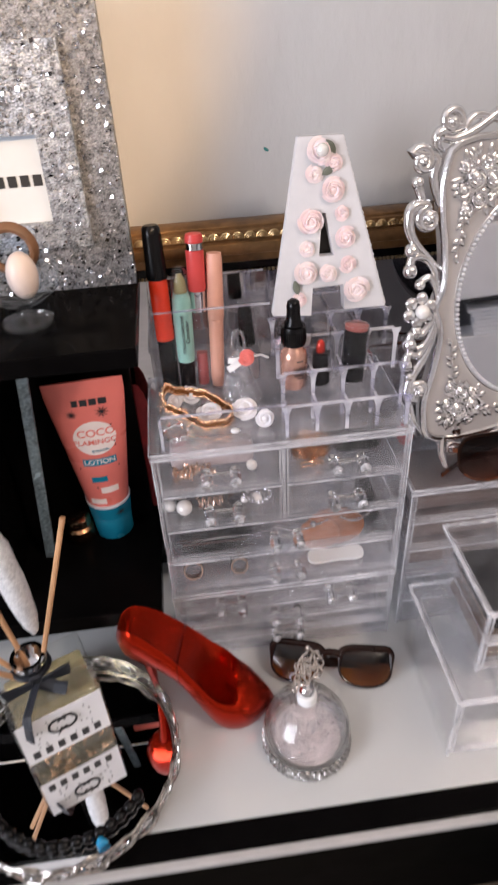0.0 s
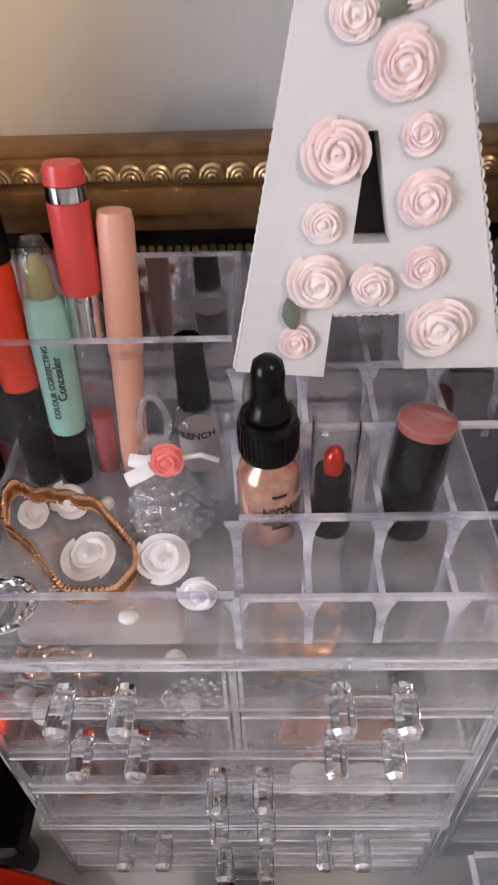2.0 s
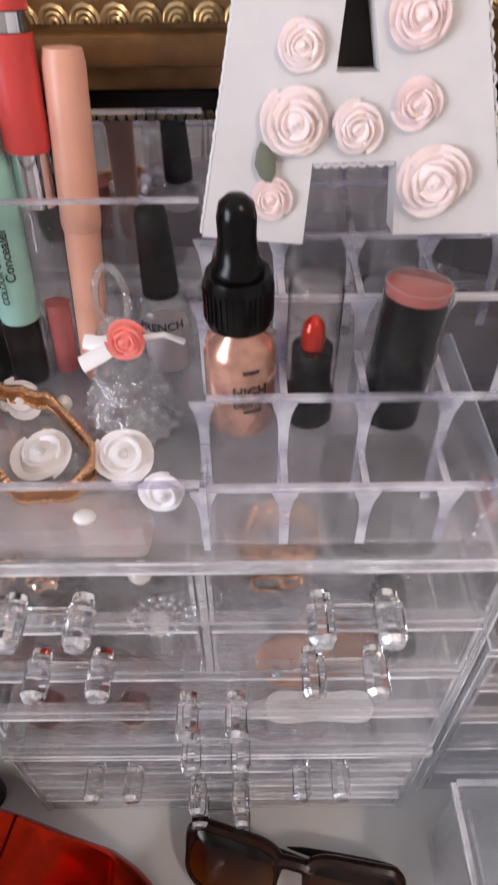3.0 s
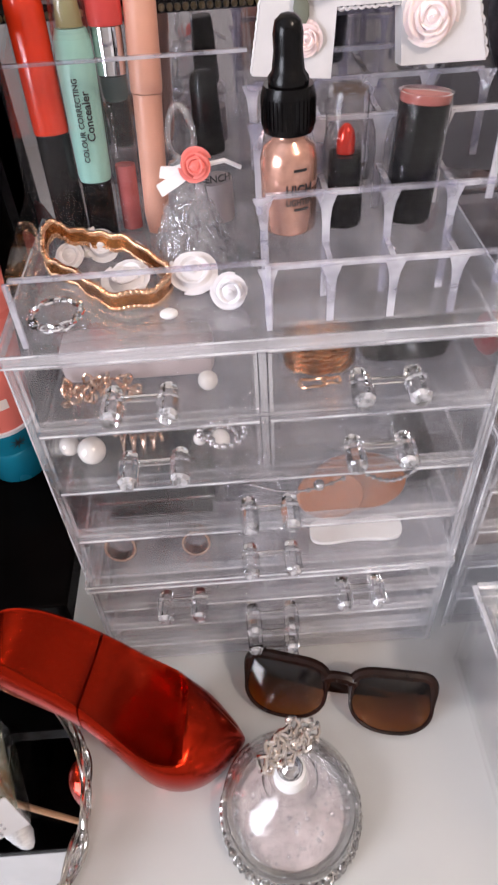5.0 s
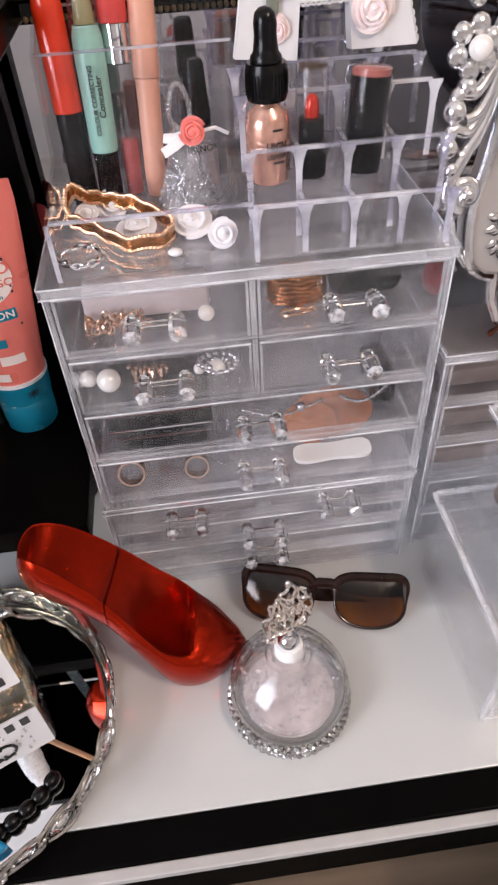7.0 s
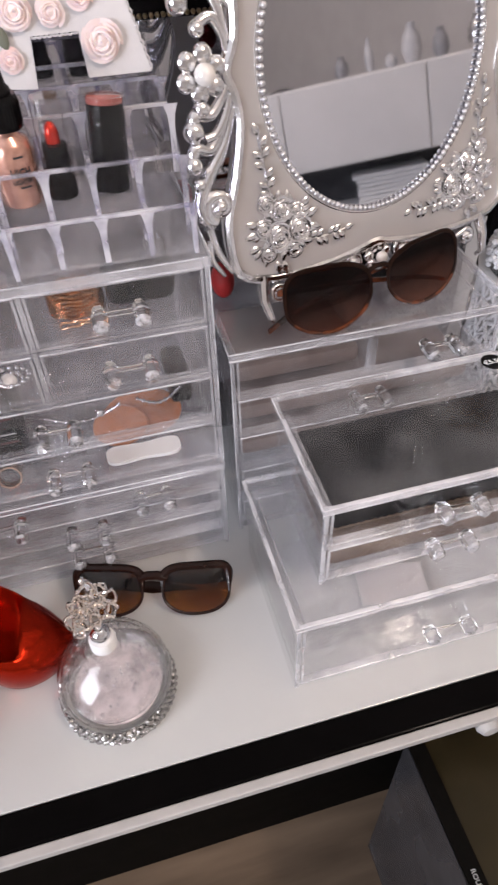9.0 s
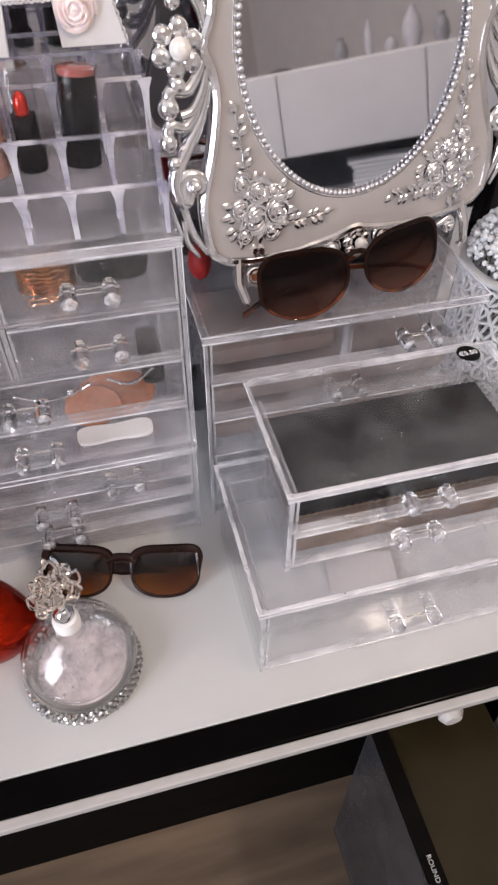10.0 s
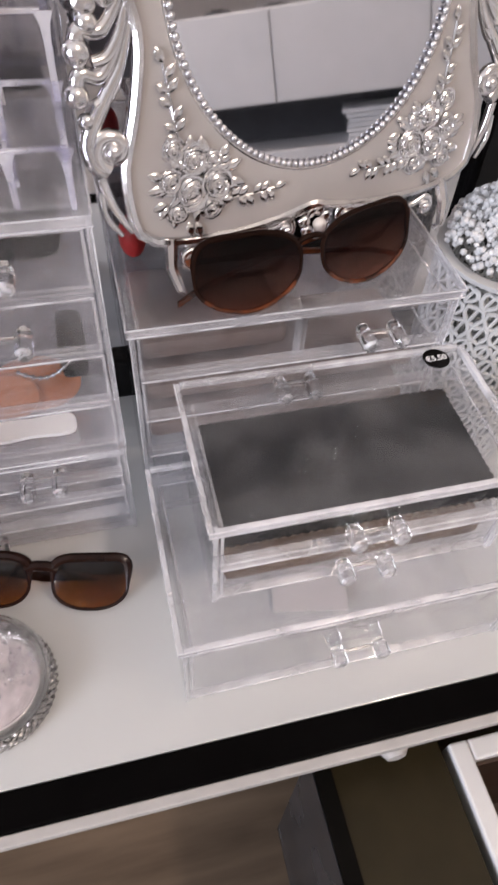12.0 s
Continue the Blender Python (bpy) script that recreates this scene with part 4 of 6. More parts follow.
        tagged(part("leaf_spray", bm, SILVER, vm, "raised silver leaves on thin stems", True), kind="stuff")
# crest at the foot
bm = B()
for hand in (-1, 1):
    volute(bm, hand * 0.0215, 0.0260, 0.0060, 90, hand * -1, [(hand * 0.034, 0.028), (hand * 0.050, 0.026), (hand * 0.062, 0.0300)], 0.0030)
    volute(bm, hand * 0.0860, 0.0200, 0.0060, 90, hand * 1, [(hand * 0.074, 0.022), (hand * 0.066, 0.028)], 0.0028)
blossom(bm, 0.0, 0.0265, 0.0100, -0.005, 7)
ft = part("foot_crest", bm, SILVER, vm, "silver scrolled crest", True)
part("pearl", ball(B(), (0, -0.011, 0.0265), 0.0046, 12, 8), PEARL, ft, "", True)
for x in (-0.097, 0.097):
    bm = B()
    tube(bm, [(x, -0.004, 0.036), (x * 1.03, -0.008, 0.020), (x * 1.0, -0.012, 0.007), (x * 0.97, -0.009, 0.0035)], [0.0045, 0.0038, 0.003, 0.0022], 8)
    part("foot", bm, SILVER, vm, "", True)
part("back_strut", box(B(), -0.02, 0.02, 0.004, 0.007, 0.0, 0.22, 0.001, T(0, 0.006, 0.0) @ R(-4, "X")), BLACKPL, vm)

# ---- sunglasses ----


def lens_outline(w_, h_, n=40, brow=0.6, wing=0.0, square=0.62):
    out = []
    for i in range(n):
        a = 2 * math.pi * i / n
        c, s = math.cos(a), math.sin(a)
        x = w_ / 2 * math.copysign(abs(c) ** (square if s > 0 else 0.62 + brow * 0.38), c)
        z = h_ / 2 * math.copysign(abs(s) ** (square * 0.88 if s > 0 else 0.62 + brow * 0.36), s)
        if s > 0:
            z += wing * abs(s) ** 0.6 * (c + 0.2)
        else:
            x *= 1 - brow * 0.10 * abs(s) ** 2
        out.append((x, z))
    return out


def strap(bm, line, tall, thick):
    """A flat upright band along a smooth line: tall and thick are given at both ends."""
    pts = glide(line, 6)
    n = len(pts) - 1
    rings = []
    for i, p in enumerate(pts):
        d = pts[min(i + 1, n)] - pts[max(i - 1, 0)]
        side = Vector((-d.y, d.x, 0)).normalized()
        h, w_ = (a + (b - a) * i / n for a, b in (tall, thick))
        rings.append([bm.verts.new(p + side * w_ * 0.5 * c + Vector((0, 0, h * 0.5 * e))) for c, e in ((-1, -0.7), (-0.6, -1), (0.6, -1), (1, -0.7), (1, 0.7), (0.6, 1), (-0.6, 1), (-1, 0.7))])
    for a, b in zip(rings, rings[1:]):
        for q in range(8):
            bm.faces.new((a[q], a[(q + 1) % 8], b[(q + 1) % 8], b[q]))
    bm.faces.new(rings[0])
    bm.faces.new(rings[-1])
    return bm


def sunglasses(label, at, lw, lh, gap, frame_mat, lens_mat, arm_mat, lower_mat=None, wing=0.0, brow=0.6, bar=0.0032, bridge=1.1, square=0.62, arm_tall=0.005, top_bar=1.15):
    g = thing("sunglasses", label, "sunglasses", at)
    for s in (-1, 1):
        pts = [(s * (x + lw / 2 + gap / 2), z) for x, z in lens_outline(lw, lh, 40, brow, wing, square)]

        def bow(x):
            return 0.16 * 6 * x * x
        bm = B()
        tube(bm, [(x, bow(x), z) for x, z in pts], [bar * (0.8 + (top_bar - 0.8) * min(1.0, max(0.0, z / lh * 3.0))) for x, z in pts], 8, True)
        part("rim", bm, frame_mat, g, "", True)
        if lower_mat:
            low_pts = [(x, bow(x) - 0.0004, z) for x, z in pts if z < -lh * 0.18]
            low_pts.sort(key=lambda p: p[0])
            part("lower_rim", tube(B(), low_pts, bar * 0.86, 8), lower_mat, g, "amber tortoiseshell lower rim", True)
        bm = B()
        c = s * (lw / 2 + gap / 2)
        rings = []
        for f in (1.0, 0.72, 0.4):
            rings.append([(c + (x - c) * f, z * f) for x, z in pts])
        fr = [[bm.verts.new((x, bow(x) - 0.0006 - q, z)) for x, z in r] for r, q in zip(rings, (0.0, 0.0014, 0.0024))]
        bk = [[bm.verts.new((x, bow(x) + 0.0008 - q, z)) for x, z in r] for r, q in zip(rings, (0.0, 0.0014, 0.0024))]
        n = len(pts)
        for L, flip in ((fr, 0), (bk, 1)):
            for a, b in zip(L, L[1:]):
                for i in range(n):
                    j = (i + 1) % n
                    bm.faces.new((a[i], a[j], b[j], b[i]))
            bm.faces.new(L[-1])
        for i in range(n):
            j = (i + 1) % n
            bm.faces.new((fr[0][i], bk[0][i], bk[0][j], fr[0][j]))
        part("lens", bm, lens_mat, g, "dark tinted lens", True)
        # folded temple behind the lenses
        xe = s * (lw + gap / 2)
        back = 0.012 if s < 0 else 0.020
        arm = [(xe, bow(xe), lh * 0.30), (xe * 1.0, bow(xe) + 0.008, lh * 0.26), (xe * 0.86, bow(xe) + back, lh * 0.20),
               (0, back + 0.012, lh * 0.0 - 0.001), (-xe * 0.70, back + 0.012, -lh * 0.24), (-xe * 1.04, back + 0.010, -lh * 0.42)]
        part("temple", strap(B(), arm, (arm_tall, arm_tall * 0.75), (0.0034, 0.0030)), arm_mat, g, "", True)
    bm = B()
    tube(bm, [(-gap / 2 - 0.003, 0.001, lh * 0.26), (-gap * 0.25, -0.0004, lh * 0.33), (gap * 0.25, -0.0004, lh * 0.33), (gap / 2 + 0.003, 0.001, lh * 0.26)], bar * bridge, 8)
    part("bridge", bm, frame_mat, g, "", True)
    return g


sunglasses("dark brown rectangular sunglasses folded on the white glass top",
           T(0.1830, 0.4900, 0.0205) @ R(-13, "Z") @ R(2, "Y") @ R(-47, "X"), 0.0550, 0.039, 0.017, SHELL, LENS, SHELL, None, 0.0026, 0.60, 0.0017, 2.4, 0.40, 0.0125, 2.2)
sunglasses("round brown sunglasses with tortoiseshell rims leaning on the mirror",
           T(0.3885, 0.5575, 0.2318) @ R(13.5, "Z") @ R(1.5, "Y") @ R(-18, "X"), 0.0685, 0.0455, 0.0155, DARKBROWN, LENS2, TORTOISE, TORTOISE, 0.0048, 1.0, 0.0017)

# ---- flacon ----
fl = thing("perfume_flacon", "round clear glass perfume flacon with a filigree stopper", "bottle", T(0.1440, 0.4255, 0.0))
prof = [(0.0, 0.004), (0.034, 0.004), (0.0405, 0.010), (0.0425, 0.020), (0.0405, 0.034), (0.034, 0.047), (0.024, 0.0565), (0.0170, 0.0603), (0.0146, 0.0625), (0.0158, 0.067), (0.0140, 0.072),
        (0.0112, 0.072), (0.0112, 0.062), (0.020, 0.0555), (0.0315, 0.0455), (0.0378, 0.034), (0.0398, 0.020), (0.038, 0.011), (0.033, 0.007), (0.0, 0.007)]
part("bottle", lathe(B(), prof, 48), FLACONGLASS, fl, "thick clear glass body", True)
part("tinted_base", lathe(B(), [(0.0, 0.0072), (0.0325, 0.0072), (0.033, 0.0090), (0.028, 0.0105), (0.0, 0.0112)], 32), mat("dusty_pink_base", (0.62, 0.56, 0.56), 0.3, 0, 90, 0.45, 0.4), fl, "pinkish disc inside", True)
# added body inside the bottle in place of reflections in its glass
part("inner_reflections", lathe(B(), [(0.0, 0.0120), (0.0240, 0.0122), (0.0330, 0.0150), (0.0362, 0.0200), (0.0340, 0.0235), (0.0, 0.0215)], 40), SWIRL, fl, "added inner body imitating bright reflections", True)
# sparkles of the glass, modelled as small added crystal beads
rnd = random.Random(17)
bm = B()
for i in range(90):
    a, f = rnd.uniform(0, 6.28), rnd.uniform(0.0, 1.0)
    r, z = 0.0385 - 0.021 * f ** 1.5, 0.034 + 0.022 * f
    bmesh.ops.create_icosphere(bm, subdivisions=1, radius=rnd.uniform(0.0007, 0.0017), matrix=T(r * 0.93 * math.cos(a), r * 0.93 * math.sin(a), z))
tagged(part("sparkles", bm, CRYSTAL, fl, "added beads imitating sparkles in the glass", True), kind="stuff")
bm = B()
rnd = random.Random(3)
for row in range(4):
    for i in range(52):
        a = 2 * math.pi * (i + 0.5 * (row % 2)) / 52
        r = 0.0428 - 0.0003 * row + rnd.uniform(-0.0003, 0.0003)
        z = 0.0027 + row * 0.0035
        m = T(r * math.cos(a), r * math.sin(a), z) @ R(math.degrees(a) + 90, "Z")
        bmesh.ops.create_icosphere(bm, subdivisions=1, radius=rnd.uniform(0.0021, 0.0028), matrix=m @ R(rnd.uniform(0, 360), "X"))
lathe(bm, [(0.0405, 0.0), (0.0434, 0.0), (0.0434, 0.0022), (0.0418, 0.0150), (0.0412, 0.0150)], 48, closed=True)
part("stone_band", bm, RHINE, fl, "band of silver rhinestones")
part("collar", lathe(B(), [(0.0, 0.0690), (0.0094, 0.0690), (0.0094, 0.0765), (0.0084, 0.0790), (0.0, 0.079)], 28), WHITEPAD, fl, "white stopper collar", True)
part("finial", lathe(B(), [(0.0, 0.0792), (0.0060, 0.0792), (0.0072, 0.083), (0.0056, 0.087), (0.0026, 0.089), (0.0026, 0.092), (0.0, 0.093)], 24), CHROME, fl, "", True)
bm = B()
for i, (cx, cz, r) in enumerate(((0, 0.101, 0.0085), (-0.0085, 0.099, 0.0062), (0.0085, 0.099, 0.0062), (-0.0062, 0.110, 0.0066), (0.0062, 0.110, 0.0066), (0, 0.117, 0.0056),
                                 (-0.013, 0.105, 0.005), (0.013, 0.105, 0.005), (0, 0.1085, 0.0045), (-0.0125, 0.0955, 0.004), (0.0125, 0.0955, 0.004),
                                 (-0.004, 0.1045, 0.0035), (0.0045, 0.1040, 0.0035), (-0.0100, 0.1130, 0.0034), (0.0100, 0.1130, 0.0034), (0, 0.0960, 0.0040), (-0.0075, 0.1050, 0.0026), (0.0078, 0.1052, 0.0026), (0, 0.1130, 0.0028))):
    tube(bm, [(cx + r * math.cos(a), 0.0015 * math.sin(3 * a + i), cz + r * math.sin(a)) for a in np.linspace(0, 2 * math.pi, 15)[:-1]], 0.00105, 6, True)
ball(bm, (0, 0, 0.124), 0.0021, 10, 8)
fo = tagged(part("filigree", bm, PALESILVER, fl, "pierced filigree stopper", True), kind="stuff")
fo.matrix_local = R(25, "Z") @ T(0, 0, 0.0915) @ Matrix.Diagonal((1.0, 1, 1.62, 1)) @ T(0, 0, -0.0905)

# ---- red shoe bottle ----
shoe = thing("shoe_bottle", "glossy red perfume bottle shaped like a high heel", "bottle", T(0.0, 0.0, 0.0))
# the middle line seen from above, by share of the length
AXIS = ((0.0, -0.0285, 0.4890), (0.19, 0.0005, 0.4888), (0.385, 0.0315, 0.4845), (0.56, 0.0555, 0.4775), (0.72, 0.0765, 0.4715), (0.86, 0.0985, 0.4705), (1.0, 0.1180, 0.4705))


def shoe_axis(t):
    k_ = max(q for q in range(len(AXIS) - 1) if AXIS[q][0] <= t + 1e-9)
    q = [AXIS[min(max(k_ + d, 0), len(AXIS) - 1)] for d in (-1, 0, 1, 2)]
    h = q[2][0] - q[1][0]
    f = (t - q[1][0]) / h
    out = []
    for c in (1, 2):
        m0 = (q[2][c] - q[0][c]) / (q[2][0] - q[0][0]) * h
        m1 = (q[3][c] - q[1][c]) / (q[3][0] - q[1][0]) * h
        out.append((2 * f ** 3 - 3 * f * f + 1) * q[1][c] + (f ** 3 - 2 * f * f + f) * m0 + (3 * f * f - 2 * f ** 3) * q[2][c] + (f ** 3 - f * f) * m1)
    return Vector((*out, 0))


# along the shoe: insole half width, rim height, widest half width, bottom height, bottom half width
SECT = ((0.00, 0.0010, 0.1160, 0.0020, 0.1080, 0.0010), (0.02, 0.0028, 0.1260, 0.0095, 0.0980, 0.0040), (0.05, 0.0090, 0.1330, 0.0155, 0.0920, 0.0070), (0.10, 0.0150, 0.1355, 0.0205, 0.0880, 0.0100),
        (0.18, 0.0188, 0.1300, 0.0238, 0.0820, 0.0130), (0.28, 0.0215, 0.1155, 0.0258, 0.0710, 0.0155), (0.38, 0.0232, 0.0975, 0.0270, 0.0550, 0.0170), (0.48, 0.0248, 0.0795, 0.0288, 0.0350, 0.0190),
        (0.58, 0.0280, 0.0625, 0.0316, 0.0140, 0.0225), (0.66, 0.0300, 0.0515, 0.0336, 0.0035, 0.0258), (0.73, 0.0285, 0.0460, 0.0335, 0.0006, 0.0265), (0.80, 0.0225, 0.0410, 0.0300, 0.0005, 0.0240),
        (0.87, 0.0150, 0.0340, 0.0225, 0.0005, 0.0180), (0.93, 0.0080, 0.0260, 0.0140, 0.0010, 0.0110), (0.97, 0.0035, 0.0195, 0.0080, 0.0025, 0.0055), (1.00, 0.0006, 0.0110, 0.0012, 0.0080, 0.0008))


def shoe_section(t):
    k_ = max(q for q in range(len(SECT) - 1) if SECT[q][0] <= t + 1e-9)
    q = [SECT[min(max(k_ + d, 0), len(SECT) - 1)] for d in (-1, 0, 1, 2)]
    h = q[2][0] - q[1][0]
    f = (t - q[1][0]) / h
    out = []
    for c in range(1, 6):
        m0 = (q[2][c] - q[0][c]) / (q[2][0] - q[0][0]) * h
        m1 = (q[3][c] - q[1][c]) / (q[3][0] - q[1][0]) * h
        out.append((2 * f ** 3 - 3 * f * f + 1) * q[1][c] + (f ** 3 - 2 * f * f + f) * m0 + (3 * f * f - 2 * f ** 3) * q[2][c] + (f ** 3 - f * f) * m1)
    return out


def ease(a, b, t):
    f = min(1.0, max(0.0, (t - a) / (b - a)))
    return f * f * (3 - 2 * f)


def shoe_body(bm, t0, t1, steps):
    rings = []
    for i in range(steps + 1):
        t = t0 + (t1 - t0) * i / steps
        if t0 == 0.0:
            t = t1 * (i / steps) ** 1.7
        wi, zr, wo, zb, wb = shoe_section(t)
        c = shoe_axis(t)
        ax = (shoe_axis(min(1, t + 0.06)) - shoe_axis(max(0, t - 0.06))).normalized()
        sd = Vector((-ax.y, ax.x, 0))
        dish = 0.0215 * ease(0.42, 0.62, t) * (1 - ease(0.705, 0.765, t)) + 0.0012 * (1 - ease(0.70, 0.74, t))
        dome = 0.0062 * ease(0.70, 0.78, t) * (1 - 0.75 * ease(0.85, 1.0, t))
        h = zr - zb
        half = [(0.0, zr - dish + dome), (wi * 0.35, zr - dish * 0.93 + dome * 0.92), (wi * 0.66, zr - dish * 0.70 + dome * 0.66), (wi * 0.87, zr - dish * 0.30 + dome * 0.35), (wi * 0.955, zr - 0.0004 + dome * 0.12),
                (wi, zr), (wi + (wo - wi) * 0.45, zr - h * 0.07), (wi + (wo - wi) * 0.85, zr - h * 0.20), (wo, zr - h * 0.42), (wo - (wo - wb) * 0.16, zr - h * 0.66), (wo - (wo - wb) * 0.50, zr - h * 0.87), (wb, zb), (0.0, zb - 0.0)]
        full = [(u, z) for u, z in half] + [(-u, z) for u, z in half[-2:0:-1]]
        rings.append([bm.verts.new(c + sd * u + Vector((0, 0, z))) for u, z in full])
    n = len(rings[0])
    for a, b in zip(rings, rings[1:]):
        for i in range(n):
            bm.faces.new((a[i], a[(i + 1) % n], b[(i + 1) % n], b[i]))
    bm.faces.new(rings[0])
    bm.faces.new(rings[-1])
    return bm


part("cap", shoe_body(B(), 0.0, 0.3815, 30), RED, shoe, "glossy red heel cap", True)
part("body", shoe_body(B(), 0.388, 1.0, 48), RED, shoe, "glossy red shoe body", True)
part("stiletto", tube(B(), [(-0.0030, 0.4880, 0.0930), (-0.0030, 0.4890, 0.0650), (-0.0025, 0.4950, 0.0250), (-0.0020, 0.5010, 0.0)], [0.0095, 0.0056, 0.0034, 0.0032], 12), RED, shoe, "thin red heel", True)

# ---- mirrored tray with the diffuser ----
TC = (-0.087, 0.4325)
tray = thing("mirror_tray", "round mirrored tray with a silver linked rim", "tray", T(TC[0], TC[1], 0))
part("plate", lathe(B(), [(0, 0.002), (0.098, 0.002), (0.098, 0.0065), (0, 0.0065)], 72), DARKMIRROR, tray, "dark mirror plate")
part("underside", lathe(B(), [(0, 0.0), (0.098, 0.0), (0.098, 0.0018), (0, 0.0018)], 48), BLACKPL, tray)
part("wire", tube(B(), [(0.1012 * math.cos(a), 0.1012 * math.sin(a), 0.0040) for a in np.linspace(0, 2 * math.pi, 73)[:-1]], 0.0022, 6, True), DARKSILVER, tray, "", True)
NL = 24
# one link: an open oval of silver wire, wider than its share, with a stone in a beaded seat
link = tube(B(), [(0.0158 * math.cos(q), 0.0012 * math.sin(2 * q), 0.0102 * math.sin(q)) for q in np.linspace(0, 2 * math.pi, 21)[:-1]], 0.0015, 6, True)
tube(link, [(0.0098 * math.cos(q), -0.0004, 0.0066 * math.sin(q)) for q in np.linspace(0, 2 * math.pi, 17)[:-1]], 0.0009, 5, True)
for q in (0.0, math.pi):
    ball(link, (0.0127 * math.cos(q), -0.0008, 0), 0.0024, 8, 6)
stone = lathe(B(), [(0, 0.0040), (0.0030, 0.0036), (0.0062, 0.0016), (0.0090, 0), (0.0062, -0.0016), (0, -0.0030)], 10, None, 1.0, 0.66)
link_me = gem = None
for i in range(NL):
    a = 2 * math.pi * i / NL
    m = T(0.1035 * math.cos(a), 0.1035 * math.sin(a), 0.0158) @ R(math.degrees(a) + 90, "Z") @ R(14 if i % 2 else -10, "Y") @ R(-8 if i % 2 else 6, "X")
    ob = part("rim_link", link_me or link, DARKSILVER, tray, "oval silver link", True)
    ob.matrix_local = m
    st_ = part("crystal_stone", gem or stone, PEG, tray)
    st_.matrix_local = m @ R(90, "X")
    link_me, gem = ob.data, st_.data
part("upper_wire", tube(B(), [(0.1045 * math.cos(a), 0.1045 * math.sin(a), 0.0268 + 0.0012 * math.cos(NL * a)) for a in np.linspace(0, 2 * math.pi, 145)[:-1]], 0.0010, 5, True), DARKSILVER, tray, "", True)

DM = T(-0.0985, 0.4720, 0.0068) @ R(23, "Z")
dif = thing("reed_diffuser", "square glass reed diffuser with a black bow and white label", "diffuser", DM)
part("bottle", box(B(), -0.0425, 0.0425, -0.0365, 0.0365, 0.0, 0.085, 0.004, None, 3), THINGLASS, dif, "square clear glass bottle", True)
part("oil", box(B(), -0.0390, 0.0390, -0.0330, 0.0330, 0.008, 0.062, 0.003), OIL, dif, "pale amber oil", True)
rnd = random.Random(41)
bm = B()
for i in range(110):
    x, y = (rnd.uniform(-0.036, 0.036), -0.0347) if i % 2 else (0.0406, rnd.uniform(-0.031, 0.031))
    m = T(x, y, rnd.uniform(0.004, 0.019)) @ Euler((rnd.uniform(0, 6), rnd.uniform(0, 6), 0)).to_matrix().to_4x4()
    bmesh.ops.create_icosphere(bm, subdivisions=1, radius=rnd.uniform(0.0008, 0.0015), matrix=m)
tagged(part("gold_flakes", bm, GOLD, dif, "gold chips at the bottom"), kind="stuff")
part("neck", lathe(B(), [(0.013, 0.0852), (0.0145, 0.089), (0.0145, 0.100), (0.0165, 0.102), (0.0165, 0.108), (0.0125, 0.108), (0.0115, 0.087)], 28, T(-0.008, 0.012, 0)), CHROME, dif, "silver neck ring", True)
lab = part("label", box(B(), -0.0400, 0.0400, -0.0378, -0.0369, 0.020, 0.080), CARD, dif, "white printed label")
bm = B()
for i in range(6):
    x = -0.034 + i * 0.0118
    box(bm, x, x + 0.0066, -0.0383, -0.0379, 0.026, 0.036)
part("print_bars", bm, INK, lab, "black printed bars")
bm = B()
for s in (-1, 1):
    tube(bm, [(s * (-0.004 + 0.0090 * math.cos(a)), -0.0382, 0.060 + 0.009 * math.sin(a)) for a in np.linspace(0.6, 5.6, 16)], 0.0014, 5)
part("emblem", bm, INK, lab, "dark interlaced emblem")
bm = B()
for i in range(26):
    a = 0.6 * i
    ball(bm, (0.026 * math.cos(a), -0.0384, 0.056 + 0.016 * math.sin(1.7 * a)), 0.0012, 6, 4)
tagged(part("rhinestones", bm, CHROME, lab, "scattered rhinestones"), kind="stuff")
bm = B()
box(bm, -0.014, -0.002, -0.0095, -0.0045, 0.089, 0.099, 0.0015)
for s in (-1, 1):
    quad_prism(bm, [(-0.008 + s * 0.004, 0.091), (-0.008 + s * 0.030, 0.087), (-0.008 + s * 0.032, 0.101), (-0.008 + s * 0.004, 0.097)], -0.0115, -0.009)
tube(bm, [(-0.010, -0.010, 0.092), (-0.018, -0.022, 0.0885), (-0.026, -0.0355, 0.0878), (-0.029, -0.0400, 0.079), (-0.031, -0.0410, 0.061)], 0.0065, 6, False, 0.2)
tube(bm, [(-0.006, -0.010, 0.092), (0.004, -0.018, 0.0882), (0.014, -0.026, 0.0875)], 0.006, 6, False, 0.2)
tube(bm, [(-0.008 + 0.0168 * math.cos(a), 0.012 + 0.0168 * math.sin(a), 0.094) for a in np.linspace(0, 2 * math.pi, 25)[:-1]], 0.0026, 6, True)
part("bow", bm, BLACKRIBBON, dif, "black satin bow")
for x, y, z in ((-0.0490, 0.500, 0.262), (-0.178, 0.470, 0.205), (-0.150, 0.520, 0.235), (-0.172, 0.440, 0.190)):
    tip = DM.inverted() @ Vector((x, y, z))
    foot = Vector((-0.008, 0.012, 0.062))
    part("reed", tube(B(), [foot + (tip - foot) * f for f in (0.0, 0.3, 1.0)], 0.0026, 8), WOODREED, dif, "", True)
pl_ = ball(B(), (0, 0, 0), 0.0115, 16, 24, (1, 1, 6.6))
for v in pl_.verts:
    v.co += 0.0016 * noise.noise_vector(v.co * 180)
plm = part("plume", pl_, mat("white_glitter", (0.80, 0.80, 0.82), 0.35, 0.2, 700, 0.35, 1.0, 700), dif, "white glittery plume", True)
plm.matrix_local = DM.inverted() @ T(-0.1040, 0.4900, 0.2080) @ R(-3, "Y")
